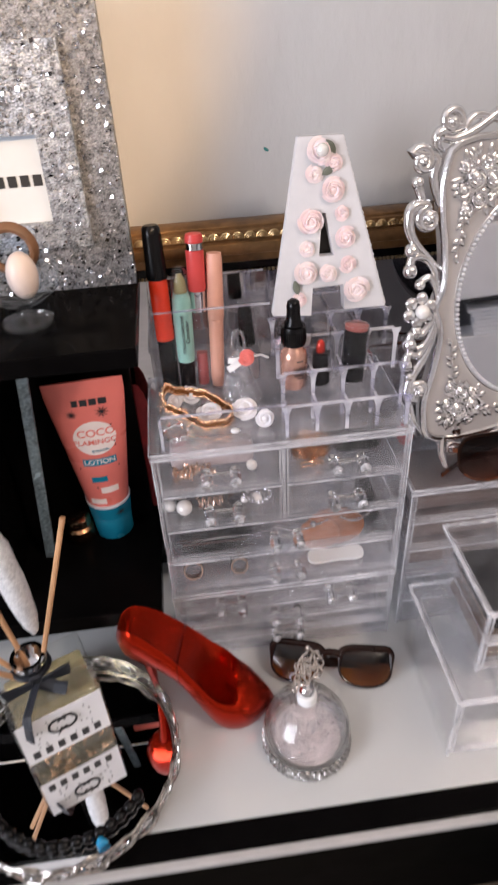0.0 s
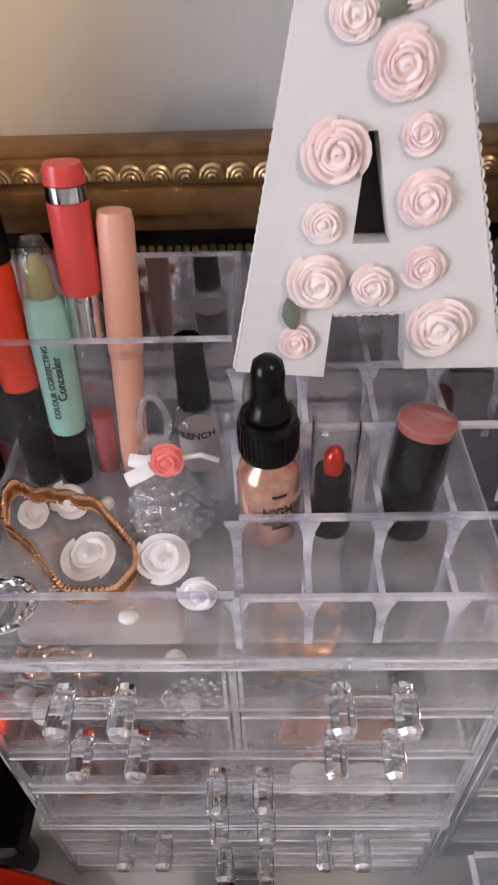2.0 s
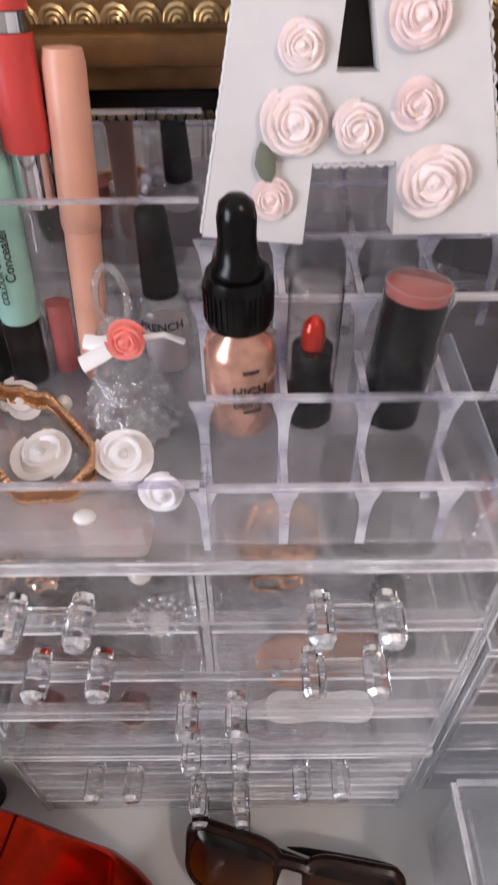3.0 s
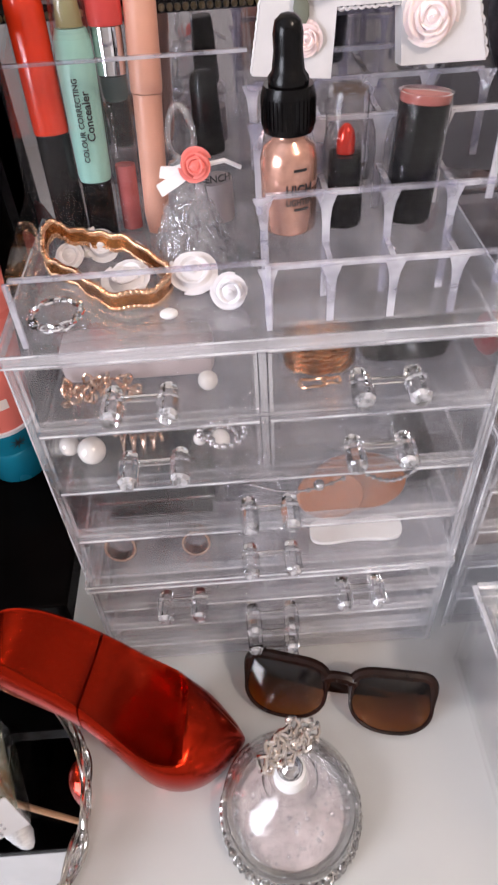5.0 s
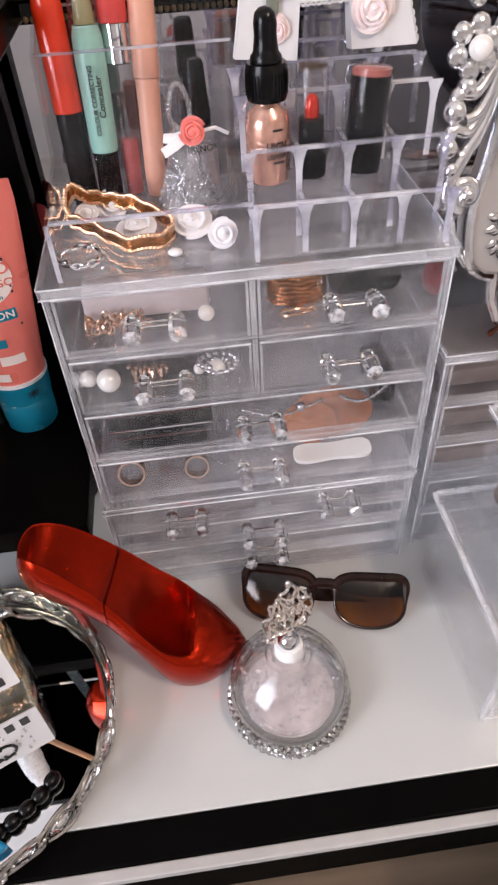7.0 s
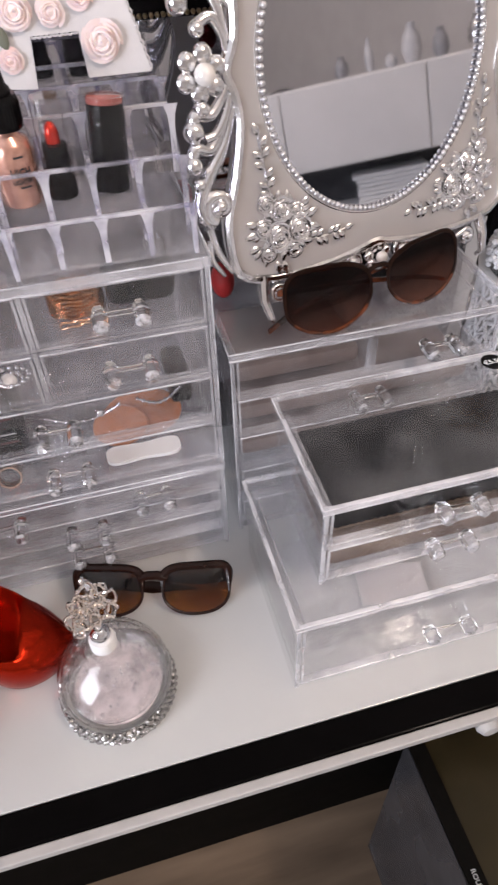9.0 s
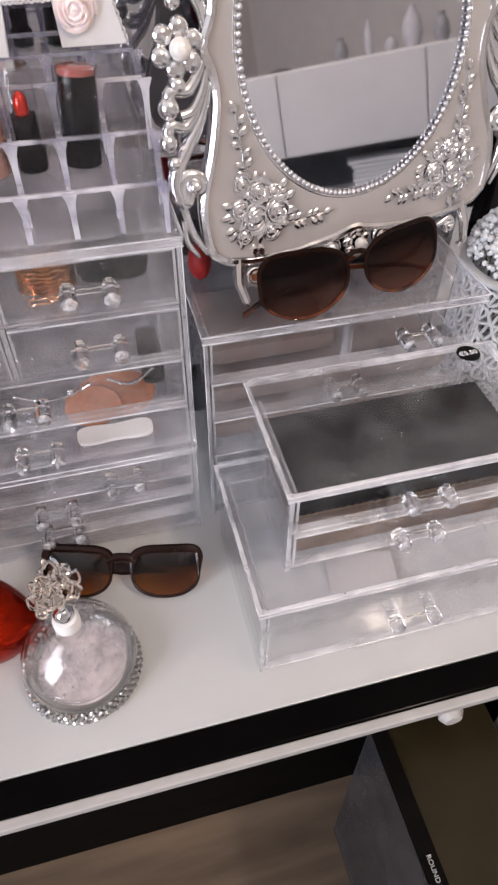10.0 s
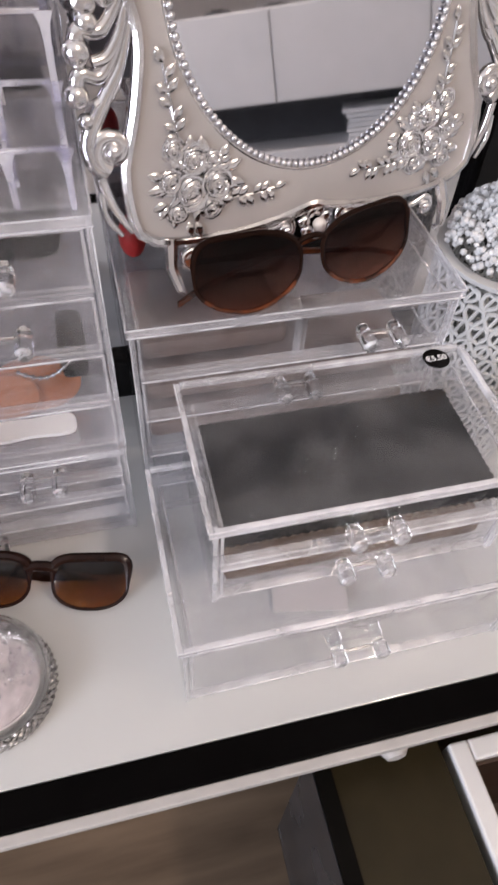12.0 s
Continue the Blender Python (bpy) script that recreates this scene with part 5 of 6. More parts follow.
br = thing("bead_bracelet", "black bead bracelet with a blue drop lying on the tray", "bracelet", T(TC[0], TC[1], 0.0066))
for i in range(15):
    a = -2.5 + i * 0.135
    r = 0.079
    ob = part("bead", ball(B(), (0, 0, 0), 0.0052, 12, 8, (1.25, 1, 1)), BLACKPL, br, "", True) if i == 0 else part("bead", first_bead, BLACKPL, br)
    if i == 0:
        first_bead = ob.data
    ob.matrix_local = T(r * math.cos(a), r * math.sin(a), 0.0052) @ R(math.degrees(a) + 90, "Z")
part("drop", lathe(B(), [(0, 0), (0.0046, 0.003), (0.005, 0.006), (0.002, 0.011), (0, 0.013)], 12, T(0.028, -0.081, 0.0045) @ R(90, "Y")), BLUEGEM, br, "blue glass drop", True)

# ---- pieces on the riser ----
gfm = thing("glitter_frame", "silver glitter picture frame with a white card", "picture frame", T(-0.052, 0.6335, 0.4052) @ R(-2.5, "X"))
fw, fh = 0.084, 0.225
ring = [(-fw, 0), (fw, 0), (fw, fh), (-fw, fh)]
inner = [(-fw + 0.030, 0.038), (fw - 0.030, 0.038), (fw - 0.030, fh - 0.040), (-fw + 0.030, fh - 0.040)]
inner2 = [(-fw + 0.058, 0.058), (fw - 0.058, 0.058), (fw - 0.058, 0.124), (-fw + 0.058, 0.124)]
part("outer_border", plate(B(), ring, -0.002, 0.016, inner), GLITTERDARK, gfm, "grey glitter border")
part("inner_border", plate(B(), inner, -0.008, 0.014, inner2), GLITTER, gfm, "bright silver glitter border")
part("card", plate(B(), inner2, 0.000, 0.012), mat("blue_white_card", (0.52, 0.56, 0.60), 0.6, 0.0, 40, 0.05), gfm, "white card")
bm = B()
for i in range(5):
    box(bm, -0.0235 + i * 0.0098, -0.0165 + i * 0.0098, -0.0006, -0.0002, 0.086, 0.0945)
part("print_bars", bm, INK, gfm, "black printed bars")
rnd = random.Random(11)
bm = B()
for i in range(1700):
    x, z = rnd.uniform(-fw, fw), rnd.uniform(0, fh)
    if abs(x) < fw - 0.057 and 0.057 < z < 0.125:
        continue
    y = -0.0025 if (abs(x) > fw - 0.0295 or z < 0.0375 or z > fh - 0.0395) else -0.0085
    m = T(x, y, z) @ Euler((rnd.uniform(0, 6), rnd.uniform(0, 6), rnd.uniform(0, 6))).to_matrix().to_4x4()
    s_ = rnd.uniform(0.0006, 0.0016)
    box(bm, -s_, s_, -s_, s_, -0.0003, 0.0003, 0, m)
tagged(part("sequin_scatter", bm, CHROME, gfm, "loose silver sequins"), kind="stuff")

cup = thing("glass_dish", "small footed glass dish with a pale egg and a wooden ring", "dish", T(-0.052, 0.572, 0.4052))
part("bowl", lathe(B(), [(0, 0.002), (0.019, 0.0), (0.020, 0.003), (0.006, 0.008), (0.005, 0.014), (0.018, 0.020), (0.030, 0.030), (0.033, 0.036), (0.0315, 0.036), (0.027, 0.030), (0.016, 0.022), (0, 0.019)], 36), THINGLASS, cup, "clear glass bowl", True)
egg = tagged(part("egg_ornament", ball(B(), (-0.046, 0.566, 0.4465), 0.0150, 20, 14, (0.78, 0.78, 1.2)), mat("pale_egg", (0.60, 0.51, 0.47), 0.35, 0, 60, 0.05), None, "", True), "smooth pale pink egg ornament in a glass dish", "ornament")
wr = thing("wooden_ring", "brown wooden napkin ring standing in a dish", "ring", T(-0.055, 0.589, 0.459))
part("band", tube(B(), [(0.017 * math.cos(a), 0, 0.017 * math.sin(a)) for a in np.linspace(0, 2 * math.pi, 33)[:-1]], 0.0046, 8, True, 0.7), mat("brown_wood", (0.13, 0.066, 0.034), 0.5, 0, 100, 0.3), wr, "", True)

tb = thing("lotion_tube", "salmon and teal lotion tube standing on its cap", "tube", T(-0.0365, 0.650, 0.1083) @ R(4, "Z") @ R(3, "X") @ Matrix.Diagonal((1, 1, 0.885, 1)))
bm = B()
rings = []
NT = 32
for z, wx, wy in ((0.034, 0.0215, 0.0205), (0.06, 0.0232, 0.0212), (0.11, 0.0285, 0.0185), (0.16, 0.0340, 0.0125), (0.20, 0.0380, 0.0055), (0.213, 0.0390, 0.0018), (0.228, 0.0390, 0.0014)):
    rings.append([bm.verts.new((wx * math.cos(2 * math.pi * i / NT), wy * math.sin(2 * math.pi * i / NT), z)) for i in range(NT)])
for a, b in zip(rings, rings[1:]):
    for i in range(NT):
        bm.faces.new((a[i], a[(i + 1) % NT], b[(i + 1) % NT], b[i]))
bm.faces.new(rings[0])
bm.faces.new(rings[-1])
part("body", bm, SALMON, tb, "salmon pink tube", True)
part("cap", lathe(B(), [(0, 0), (0.0205, 0), (0.0215, 0.002), (0.0215, 0.031), (0.0205, 0.033), (0, 0.033)], 32), TEAL, tb, "teal cap", True)
part("teal_band", lathe(B(), [(0.0220, 0.0345), (0.0228, 0.0345), (0.0240, 0.056), (0.0232, 0.056)], 32, None, 1.0, 0.955), TEAL, tb, "teal printed band", True)


def tube_face(z):
    """The depth of the tube's front at height z."""
    for (za, ya), (zb, yb) in zip(((0.06, 0.0212), (0.11, 0.0185), (0.16, 0.0125), (0.20, 0.0055), (0.213, 0.0018)), ((0.11, 0.0185), (0.16, 0.0125), (0.20, 0.0055), (0.213, 0.0018), (0.24, 0.0014))):
        if z <= zb:
            return -(ya + (yb - ya) * (z - za) / (zb - za))
    return -0.0014


def on_tube(ob, lift=0.0004):
    """Lays a flat print, drawn in the x-z plane, on the tube's curved front."""
    for v in ob.data.vertices:
        z = v.co.z
        f = tube_face(z)
        wx = 0.0232 + (0.0390 - 0.0232) * min(1, (z - 0.06) / 0.15)
        v.co.y = f * math.sqrt(max(0.02, 1 - (v.co.x / wx) ** 2)) - lift + v.co.y * 0.2
    return ob


bm = B()
cc = (0.002, 0.158)
vs = [[bm.verts.new((cc[0] + 0.0215 * (r / 6) * math.cos(a), 0, cc[1] + 0.0215 * (r / 6) * math.sin(a))) for a in np.linspace(0, 2 * math.pi, 37)[:-1]] for r in range(1, 7)]
mid = bm.verts.new((cc[0], 0, cc[1]))
for i in range(36):
    bm.faces.new((mid, vs[0][i], vs[0][(i + 1) % 36]))
    for a, b in zip(vs, vs[1:]):
        bm.faces.new((a[i], b[i], b[(i + 1) % 36], a[(i + 1) % 36]))
on_tube(part("round_label", bm, PALEPINK, tb, "pale pink round print"), 0.0005)
UP = R(90, "X")
on_tube(letters("COCO", 0.0125, SALMON, tb, T(0.004, 0, 0.165) @ UP), 0.0009)
on_tube(letters("FLAMINGO", 0.0088, SALMON, tb, T(0.002, 0, 0.1535) @ UP), 0.0009)
on_tube(letters("smooth", 0.0056, TEAL, tb, T(0.005, 0, 0.1425) @ UP), 0.0009)


def strip(x0, x1, z0, z1, nx=8, nz=3):
    bm = B()
    g = [[bm.verts.new((x0 + (x1 - x0) * i / nx, 0, z0 + (z1 - z0) * j / nz)) for j in range(nz + 1)] for i in range(nx + 1)]
    for i in range(nx):
        for j in range(nz):
            bm.faces.new((g[i][j], g[i + 1][j], g[i + 1][j + 1], g[i][j + 1]))
    return bm


on_tube(part("blue_band", strip(-0.015, 0.019, 0.122, 0.1315), TEAL, tb, "teal print strip"), 0.0005)
on_tube(letters("LOTION", 0.0085, PALEPINK, tb, T(0.002, 0, 0.1268) @ UP), 0.0009)


def palm(x, z, r, turn):
    """A small burst of thin leaves, with a stem, as a flat print."""
    bm = B()
    for i in range(9):
        a = turn + i * 2 * math.pi / 9
        p0, p1 = Vector((x, 0, z)), Vector((x + r * math.cos(a), 0, z + r * math.sin(a)))
        s = Vector((-math.sin(a), 0, math.cos(a))) * r * 0.07
        v = [bm.verts.new(q) for q in (p0 - s, p0 + (p1 - p0) * 0.55 - s, p1, p0 + (p1 - p0) * 0.55 + s, p0 + s)]
        bm.faces.new(v)
    return bm


for x, z, r in ((0.014, 0.190, 0.0075), (0.012, 0.046, 0.0060), (-0.016, 0.190, 0.0060)):
    ob = on_tube(part("palm_print", palm(x, z, r, x * 90), INK, tb, "dark palm print"), 0.0012 if z > 0.06 else 0.0016)
for x, z in ((0.017, 0.202), (0.020, 0.172), (0.0205, 0.150), (0.0205, 0.145), (0.0200, 0.116), (-0.019, 0.118), (-0.006, 0.090)):
    on_tube(part("fleck", strip(x - 0.0006, x + 0.0006, z - 0.0011, z + 0.0011, 1, 1), INK, tb, "dark fleck"), 0.0006)
part("pale_ring", lathe(B(), [(0.0233, 0.0562), (0.0243, 0.0562), (0.0245, 0.0592), (0.0235, 0.0592)], 32, None, 1.0, 0.955), CARD, tb, "white curved line", True)
for x0, x1, z0, z1 in ((-0.014, -0.008, 0.199, 0.206), (-0.006, 0.001, 0.199, 0.206), (0.003, 0.010, 0.199, 0.206), (0.012, 0.020, 0.199, 0.206)):
    on_tube(part("print_bar", strip(x0, x1, z0, z1, 4, 2), INK, tb, "black printed bar"), 0.0006)
for x, z, s in ((-0.002, 0.102, 0.008), (0.006, 0.085, 0.009), (-0.008, 0.068, 0.008)):
    on_tube(part("flamingo_print", strip(x - s, x + s, z - s * 0.5, z + s * 0.5, 5, 3), PALEPINK if z < 0.09 else TEAL, tb), 0.0005)
jar = thing("gold_lid_jar", "small gold jar with a gold lid behind the reeds", "jar", T(-0.0730, 0.6390, 0.1083) @ Matrix.Diagonal((0.85, 0.85, 0.85, 1)))
part("jar", lathe(B(), [(0, 0), (0.016, 0), (0.018, 0.004), (0.018, 0.020), (0.014, 0.024), (0, 0.024)], 28), ANTIQUE, jar, "", True)
part("lid", lathe(B(), [(0, 0.0245), (0.0155, 0.0245), (0.0165, 0.027), (0.0160, 0.036), (0.013, 0.038), (0, 0.039)], 28), GOLD, jar, "faceted gold lid", True)
sm = thing("narrow_mirror_strip", "narrow pale blue mirror strip leaning at the back of the riser", "mirror", T(-0.1110, 0.612, 0.1083) @ R(6, "Y"))
part("strip", box(B(), 0, 0.0105, 0, 0.006, 0.0, 0.262, 0.001), mat("pale_blue_glitter", (0.32, 0.42, 0.47), 0.25, 0.5, 300, 0.6, 0.6, 500), sm, "pale blue reflecting strip")
velvet = thing("folded_red_pouch", "dark red velvet pouch behind the drawer unit", "pouch", T(0.010, 0.676, 0.1083))
part("pouch", ball(B(), (0, 0, 0.085), 0.085, 18, 12, (0.18, 0.06, 1.0)), mat("dark_red_velvet", (0.22, 0.012, 0.012), 0.7, 0, 120, 0.3), velvet, "", True)

# ---- lace lantern ----
lan = thing("lace_lantern", "white pierced lace metal lantern topped with crystals", "lantern", T(0.556, 0.588, 0.0))
bm = B()
rnd = random.Random(21)
for row in range(13):
    for i in range(22):
        a = 2 * math.pi * (i + 0.5 * (row % 2)) / 22
        r = 0.052
        z = 0.012 + row * 0.0145
        m = T(r * math.cos(a), r * math.sin(a), z) @ R(math.degrees(a) + 90, "Z")
        k = rnd.uniform(0.75, 1.1)
        tube(bm, [m @ Vector((0.0068 * k * math.cos(q), 0, 0.0070 * k * math.sin(q) * (1 + 0.25 * math.cos(3 * q + row)))) for q in np.linspace(0, 2 * math.pi, 11)[:-1]], 0.0017, 5, True)
        tube(bm, [m @ Vector((0.0068 * q, 0, 0.0078 * math.sin(3 * q) * k)) for q in np.linspace(-1.1, 1.1, 7)], 0.0014, 5)
part("pierced_wall", bm, LACE, lan, "white lace-cut metal", True)
for z in (0.0, 0.196):
    part("hoop", lathe(B(), [(0.048, z), (0.055, z), (0.056, z + 0.004), (0.048, z + 0.004)], 40, closed=True), LACE, lan, "", True)
bm = B()
for i in range(900):
    a, q = rnd.uniform(0, 6.28), rnd.random()
    r = 0.050 * math.sqrt(q)
    z = 0.203 + 0.038 * (1 - q) + rnd.uniform(0, 0.012)
    m = T(r * math.cos(a), r * math.sin(a), z) @ Euler((rnd.uniform(0, 6), rnd.uniform(0, 6), 0)).to_matrix().to_4x4()
    bmesh.ops.create_icosphere(bm, subdivisions=1, radius=rnd.uniform(0.0016, 0.0034), matrix=m)
tagged(part("crystal_mound", bm, mat("frosty_crystal", (0.62, 0.62, 0.63), 0.30, 0, 200, 0.06, coat=0.3), lan, "heap of white crystal chips"), kind="stuff")
part("fabric_flower", wound_rose(B(), 0.040, 0.026, T(0.012, -0.01, 0.242), 2.6, 0.05, 4), PETALWHITE, lan, "pale fabric flower", True)
part("inner_glass", lathe(B(), [(0.040, 0.004), (0.042, 0.004), (0.042, 0.19), (0.040, 0.19)], 32, closed=True), THINGLASS, lan, "", True)

# ---- cosmetics in the holder ----
HB = HZ + 0.0028   # the holder's floor


def stick(name, label, category, foot, top, pieces):
    """A round stick that stands from foot towards top; pieces are (part, profile, material, label)."""
    foot, top = Vector(foot), Vector(top)
    up = (top - foot).normalized()
    side = (Vector((1, 0, 0)) - up * up.x).normalized()
    fore = up.cross(side)
    m = Matrix.Translation(foot) @ Matrix((side, fore, up)).transposed().to_4x4()
    o = thing(name, label, category, m)
    for pn, prof, material, lb in pieces:
        part(pn, lathe(B(), prof, 28), material, o, lb, True)
    return o


stick("mascara", "red and black mascara tube standing in the holder", "mascara", (0.0505, 0.6310, HB + 0.001), (0.0492, 0.6500, 0.447), [
    ("base", [(0, 0), (0.0072, 0), (0.0080, 0.002), (0.0080, 0.052), (0, 0.0522)], BLACKPL, "black base"),
    ("tube", [(0, 0.0524), (0.0082, 0.0524), (0.0084, 0.054), (0.0086, 0.104), (0.0080, 0.1085), (0, 0.109)], REDTUBE, "glossy red tube"),
    ("cap", [(0, 0.1092), (0.0090, 0.1092), (0.0094, 0.112), (0.0084, 0.146), (0.0080, 0.153), (0.006, 0.1555), (0, 0.156)], BLACKPL, "tapered black cap")])
pen = stick("concealer_pen", "mint green concealer crayon with a clear cap", "concealer", (0.0665, 0.6310, HB + 0.001), (0.0690, 0.6440, 0.412), [
    ("base", [(0, 0), (0.0068, 0), (0.0074, 0.002), (0.0074, 0.029), (0, 0.0292)], BLACKPL, "black end"),
    ("barrel", [(0, 0.0294), (0.0076, 0.0294), (0.0082, 0.032), (0.0088, 0.080), (0.0084, 0.090), (0.0070, 0.095), (0, 0.0952)], MINT, "mint green barrel"),
    ("tip", [(0, 0.0954), (0.0060, 0.0954), (0.0050, 0.106), (0.0022, 0.112), (0, 0.1125)], OLIVE, "olive green crayon tip"),
    ("cap", [(0.0082, 0.091), (0.0086, 0.093), (0.0076, 0.112), (0.0040, 0.1190), (0, 0.1200), (0, 0.1192), (0.0036, 0.1182), (0.0070, 0.111), (0.0078, 0.093)], CAPGLASS, "clear domed cap")])
tx = letters("COLOUR CORRECTING", 0.0036, INK, pen, T(-0.0006, -0.0090, 0.058) @ R(90, "X") @ R(90, "Z"), squeeze=0.95)
tx2 = letters("Concealer", 0.0052, INK, pen, T(0.0032, -0.0090, 0.060) @ R(90, "X") @ R(90, "Z"))
bend(tx, 0.0088)
bend(tx2, 0.0088)
stick("lip_gloss", "lip gloss with a coral cap and a chrome collar", "lip gloss", (0.0815, 0.6350, HB + 0.001), (0.0852, 0.6510, 0.437), [
    ("vial", [(0, 0), (0.0066, 0), (0.0070, 0.002), (0.0070, 0.072), (0.0062, 0.074), (0, 0.0745)], CAPGLASS, "clear vial"),
    ("liquid", [(0, 0.002), (0.0052, 0.002), (0.0052, 0.034), (0, 0.034)], LIPGLOSS, "rosy gloss"),
    ("collar", [(0, 0.0747), (0.0068, 0.0747), (0.0070, 0.094), (0, 0.0942)], CHROME, "chrome collar"),
    ("cap", [(0, 0.0944), (0.0078, 0.0944), (0.0081, 0.097), (0.0081, 0.131), (0, 0.1312)], CORALCAP, "coral red cap"),
    ("ring", [(0, 0.1314), (0.0081, 0.1314), (0.0081, 0.137), (0, 0.1372)], CHROME, "silver ring"),
    ("tip", [(0, 0.1374), (0.0080, 0.1374), (0.0078, 0.142), (0.0070, 0.1445), (0, 0.145)], CORALCAP, "coral end")])
stick("lip_crayon", "peach pink chubby lip crayon", "lip crayon", (0.0950, 0.6320, HB + 0.001), (0.1015, 0.6510, 0.418), [
    ("barrel", [(0, 0), (0.0050, 0.0), (0.0064, 0.010), (0.0070, 0.066), (0, 0.0662)], PEACH, "peach barrel"),
    ("cap", [(0, 0.0664), (0.0075, 0.0664), (0.0077, 0.069), (0.0074, 0.122), (0.0066, 0.1265), (0, 0.127)], PEACH, "peach cap")])
np_ = stick("nail_polish", "clear nail polish bottle with a tall black cap", "nail polish", (0.1270, 0.6400, HB + 0.0012), (0.1250, 0.6430, 0.39), [
    ("bottle", [(0, 0), (0.0105, 0), (0.0114, 0.002), (0.0114, 0.030), (0.0090, 0.034), (0.0060, 0.036), (0, 0.0362)], THINGLASS, "clear bottle"),
    ("liquid", [(0, 0.0015), (0.0098, 0.0015), (0.0098, 0.022), (0, 0.022)], MAUVE, "pale polish"),
    ("cap", [(0, 0.0364), (0.0074, 0.0364), (0.0078, 0.039), (0.0064, 0.070), (0.0056, 0.0725), (0, 0.073)], BLACKPL, "black cap")])
bend(letters("FRENCH", 0.0052, INK, np_, T(0, -0.0120, 0.026) @ R(90, "X")), 0.0118)

H2 = HZ + STEP2 + 0.0022   # the second step's floor
db = stick("dropper_bottle", "shimmering copper highlighter bottle with a black dropper", "bottle", (0.1598, 0.5751, H2), (0.1598, 0.5751, 0.42), [
    ("bottle", [(0, 0), (0.0108, 0), (0.0120, 0.0015), (0.0120, 0.030), (0.0106, 0.0355), (0.0068, 0.0385), (0.0062, 0.041), (0, 0.0412)], COPPER, "copper liquid in clear glass"),
    ("cap", [(0, 0.0414), (0.0102, 0.0414), (0.0106, 0.043), (0.0106, 0.0555), (0.0098, 0.0585), (0, 0.0587)], BLACKPL, "ribbed black cap"),
    ("bulb", [(0, 0.0589), (0.0080, 0.0589), (0.0080, 0.061), (0.0064, 0.063), (0.0056, 0.070), (0.0058, 0.0755), (0.0050, 0.0795), (0.0028, 0.0815), (0, 0.0822)], BLACKPL, "black rubber bulb")])
bm = B()
for i in range(36):
    a = 2 * math.pi * i / 36
    box(bm, -0.0003, 0.0003, -0.0110, -0.0105, 0.044, 0.0545, 0, R(math.degrees(a), "Z"))
part("ribs", bm, BLACKPL, db)
bend(letters("HIGH", 0.0066, INK, db, T(0.0034, -0.0124, 0.0205) @ R(90, "X"), squeeze=0.74), 0.0123)
bend(letters("LIGHTER", 0.0038, INK, db, T(0.0034, -0.0124, 0.0156) @ R(90, "X"), squeeze=0.78), 0.0123)
bm = B()
for z, q in ((0.0285, 0.0055), (0.0120, 0.0065)):
    for i in range(6):
        box(bm, 0.001 + i * q / 6, 0.001 + (i + 1) * q / 6, -0.0125, -0.0122, z, z + 0.0010)
bend(part("print_bars", bm, INK, db), 0.0123)

stick("red_lipstick", "red lipstick in a black case with a clear cap", "lipstick", (0.1835, 0.5755, H2), (0.1838, 0.5765, 0.42), [
    ("base", [(0, 0), (0.0080, 0), (0.0084, 0.001), (0.0084, 0.012), (0, 0.0122)], BLACKPL, "black base"),
    ("case", [(0, 0.0124), (0.0068, 0.0124), (0.0068, 0.030), (0, 0.0302)], BLACKPL, "black inner case"),
    ("bullet", [(0, 0.0304), (0.0040, 0.0304), (0.0040, 0.036), (0.0032, 0.0395), (0.0014, 0.0415), (0, 0.042)], LIPRED, "red lipstick bullet"),
    ("cap", [(0.0080, 0.0126), (0.0086, 0.0126), (0.0086, 0.0530), (0.0078, 0.055), (0, 0.055), (0, 0.0540), (0.0074, 0.0540), (0.0080, 0.0526)], CAPGLASS, "clear cap")])
stick("brown_lipstick", "black lipstick tube with a brown shade end", "lipstick", (0.2120, 0.5750, H2), (0.2160, 0.5800, 0.372), [
    ("case", [(0, 0), (0.0098, 0), (0.0104, 0.001), (0.0104, 0.0470), (0, 0.0472)], BLACKPL, "black case"),
    ("shade_end", [(0, 0.0474), (0.0103, 0.0474), (0.0105, 0.0485), (0.0105, 0.0505), (0.0096, 0.0513), (0, 0.0515)], LIPBROWN, "brown shade end"),
    ("sleeve", [(0.0106, 0.016), (0.0110, 0.016), (0.0112, 0.0510), (0.0107, 0.0510)], CAPGLASS, "clear sleeve")])

# glass bell with a coral rose
bell = thing("glass_bell", "small crystal bell with a coral rose and white ribbon", "bell", T(0.1145, 0.6020, HB + 0.0002))
part("saucer", lathe(B(), [(0, 0), (0.0215, 0), (0.0225, 0.0012), (0.0215, 0.002), (0, 0.002)], 40, T(0.0090, -0.006, 0)), THINGLASS, bell, "round glass base", True)
bm = lathe(B(), [(0.0180, 0.0022), (0.0190, 0.004), (0.0150, 0.014), (0.0105, 0.026), (0.0090, 0.036), (0.0095, 0.042), (0.0070, 0.048), (0.0030, 0.050), (0, 0.0502)], 32)
part("body", bm, CRYSTAL, bell, "cut crystal body")
bm = B()
for row in range(5):
    r = 0.0190 - row * 0.0021
    for i in range(18):
        a = 2 * math.pi * (i + 0.5 * (row % 2)) / 18
        bmesh.ops.create_icosphere(bm, subdivisions=1, radius=0.0022, matrix=T(r * math.cos(a), r * math.sin(a), 0.0045 + row * 0.0055))
tagged(part("cut_relief", bm, CRYSTAL, bell, "raised crystal facets"), kind="stuff")
bm = B()
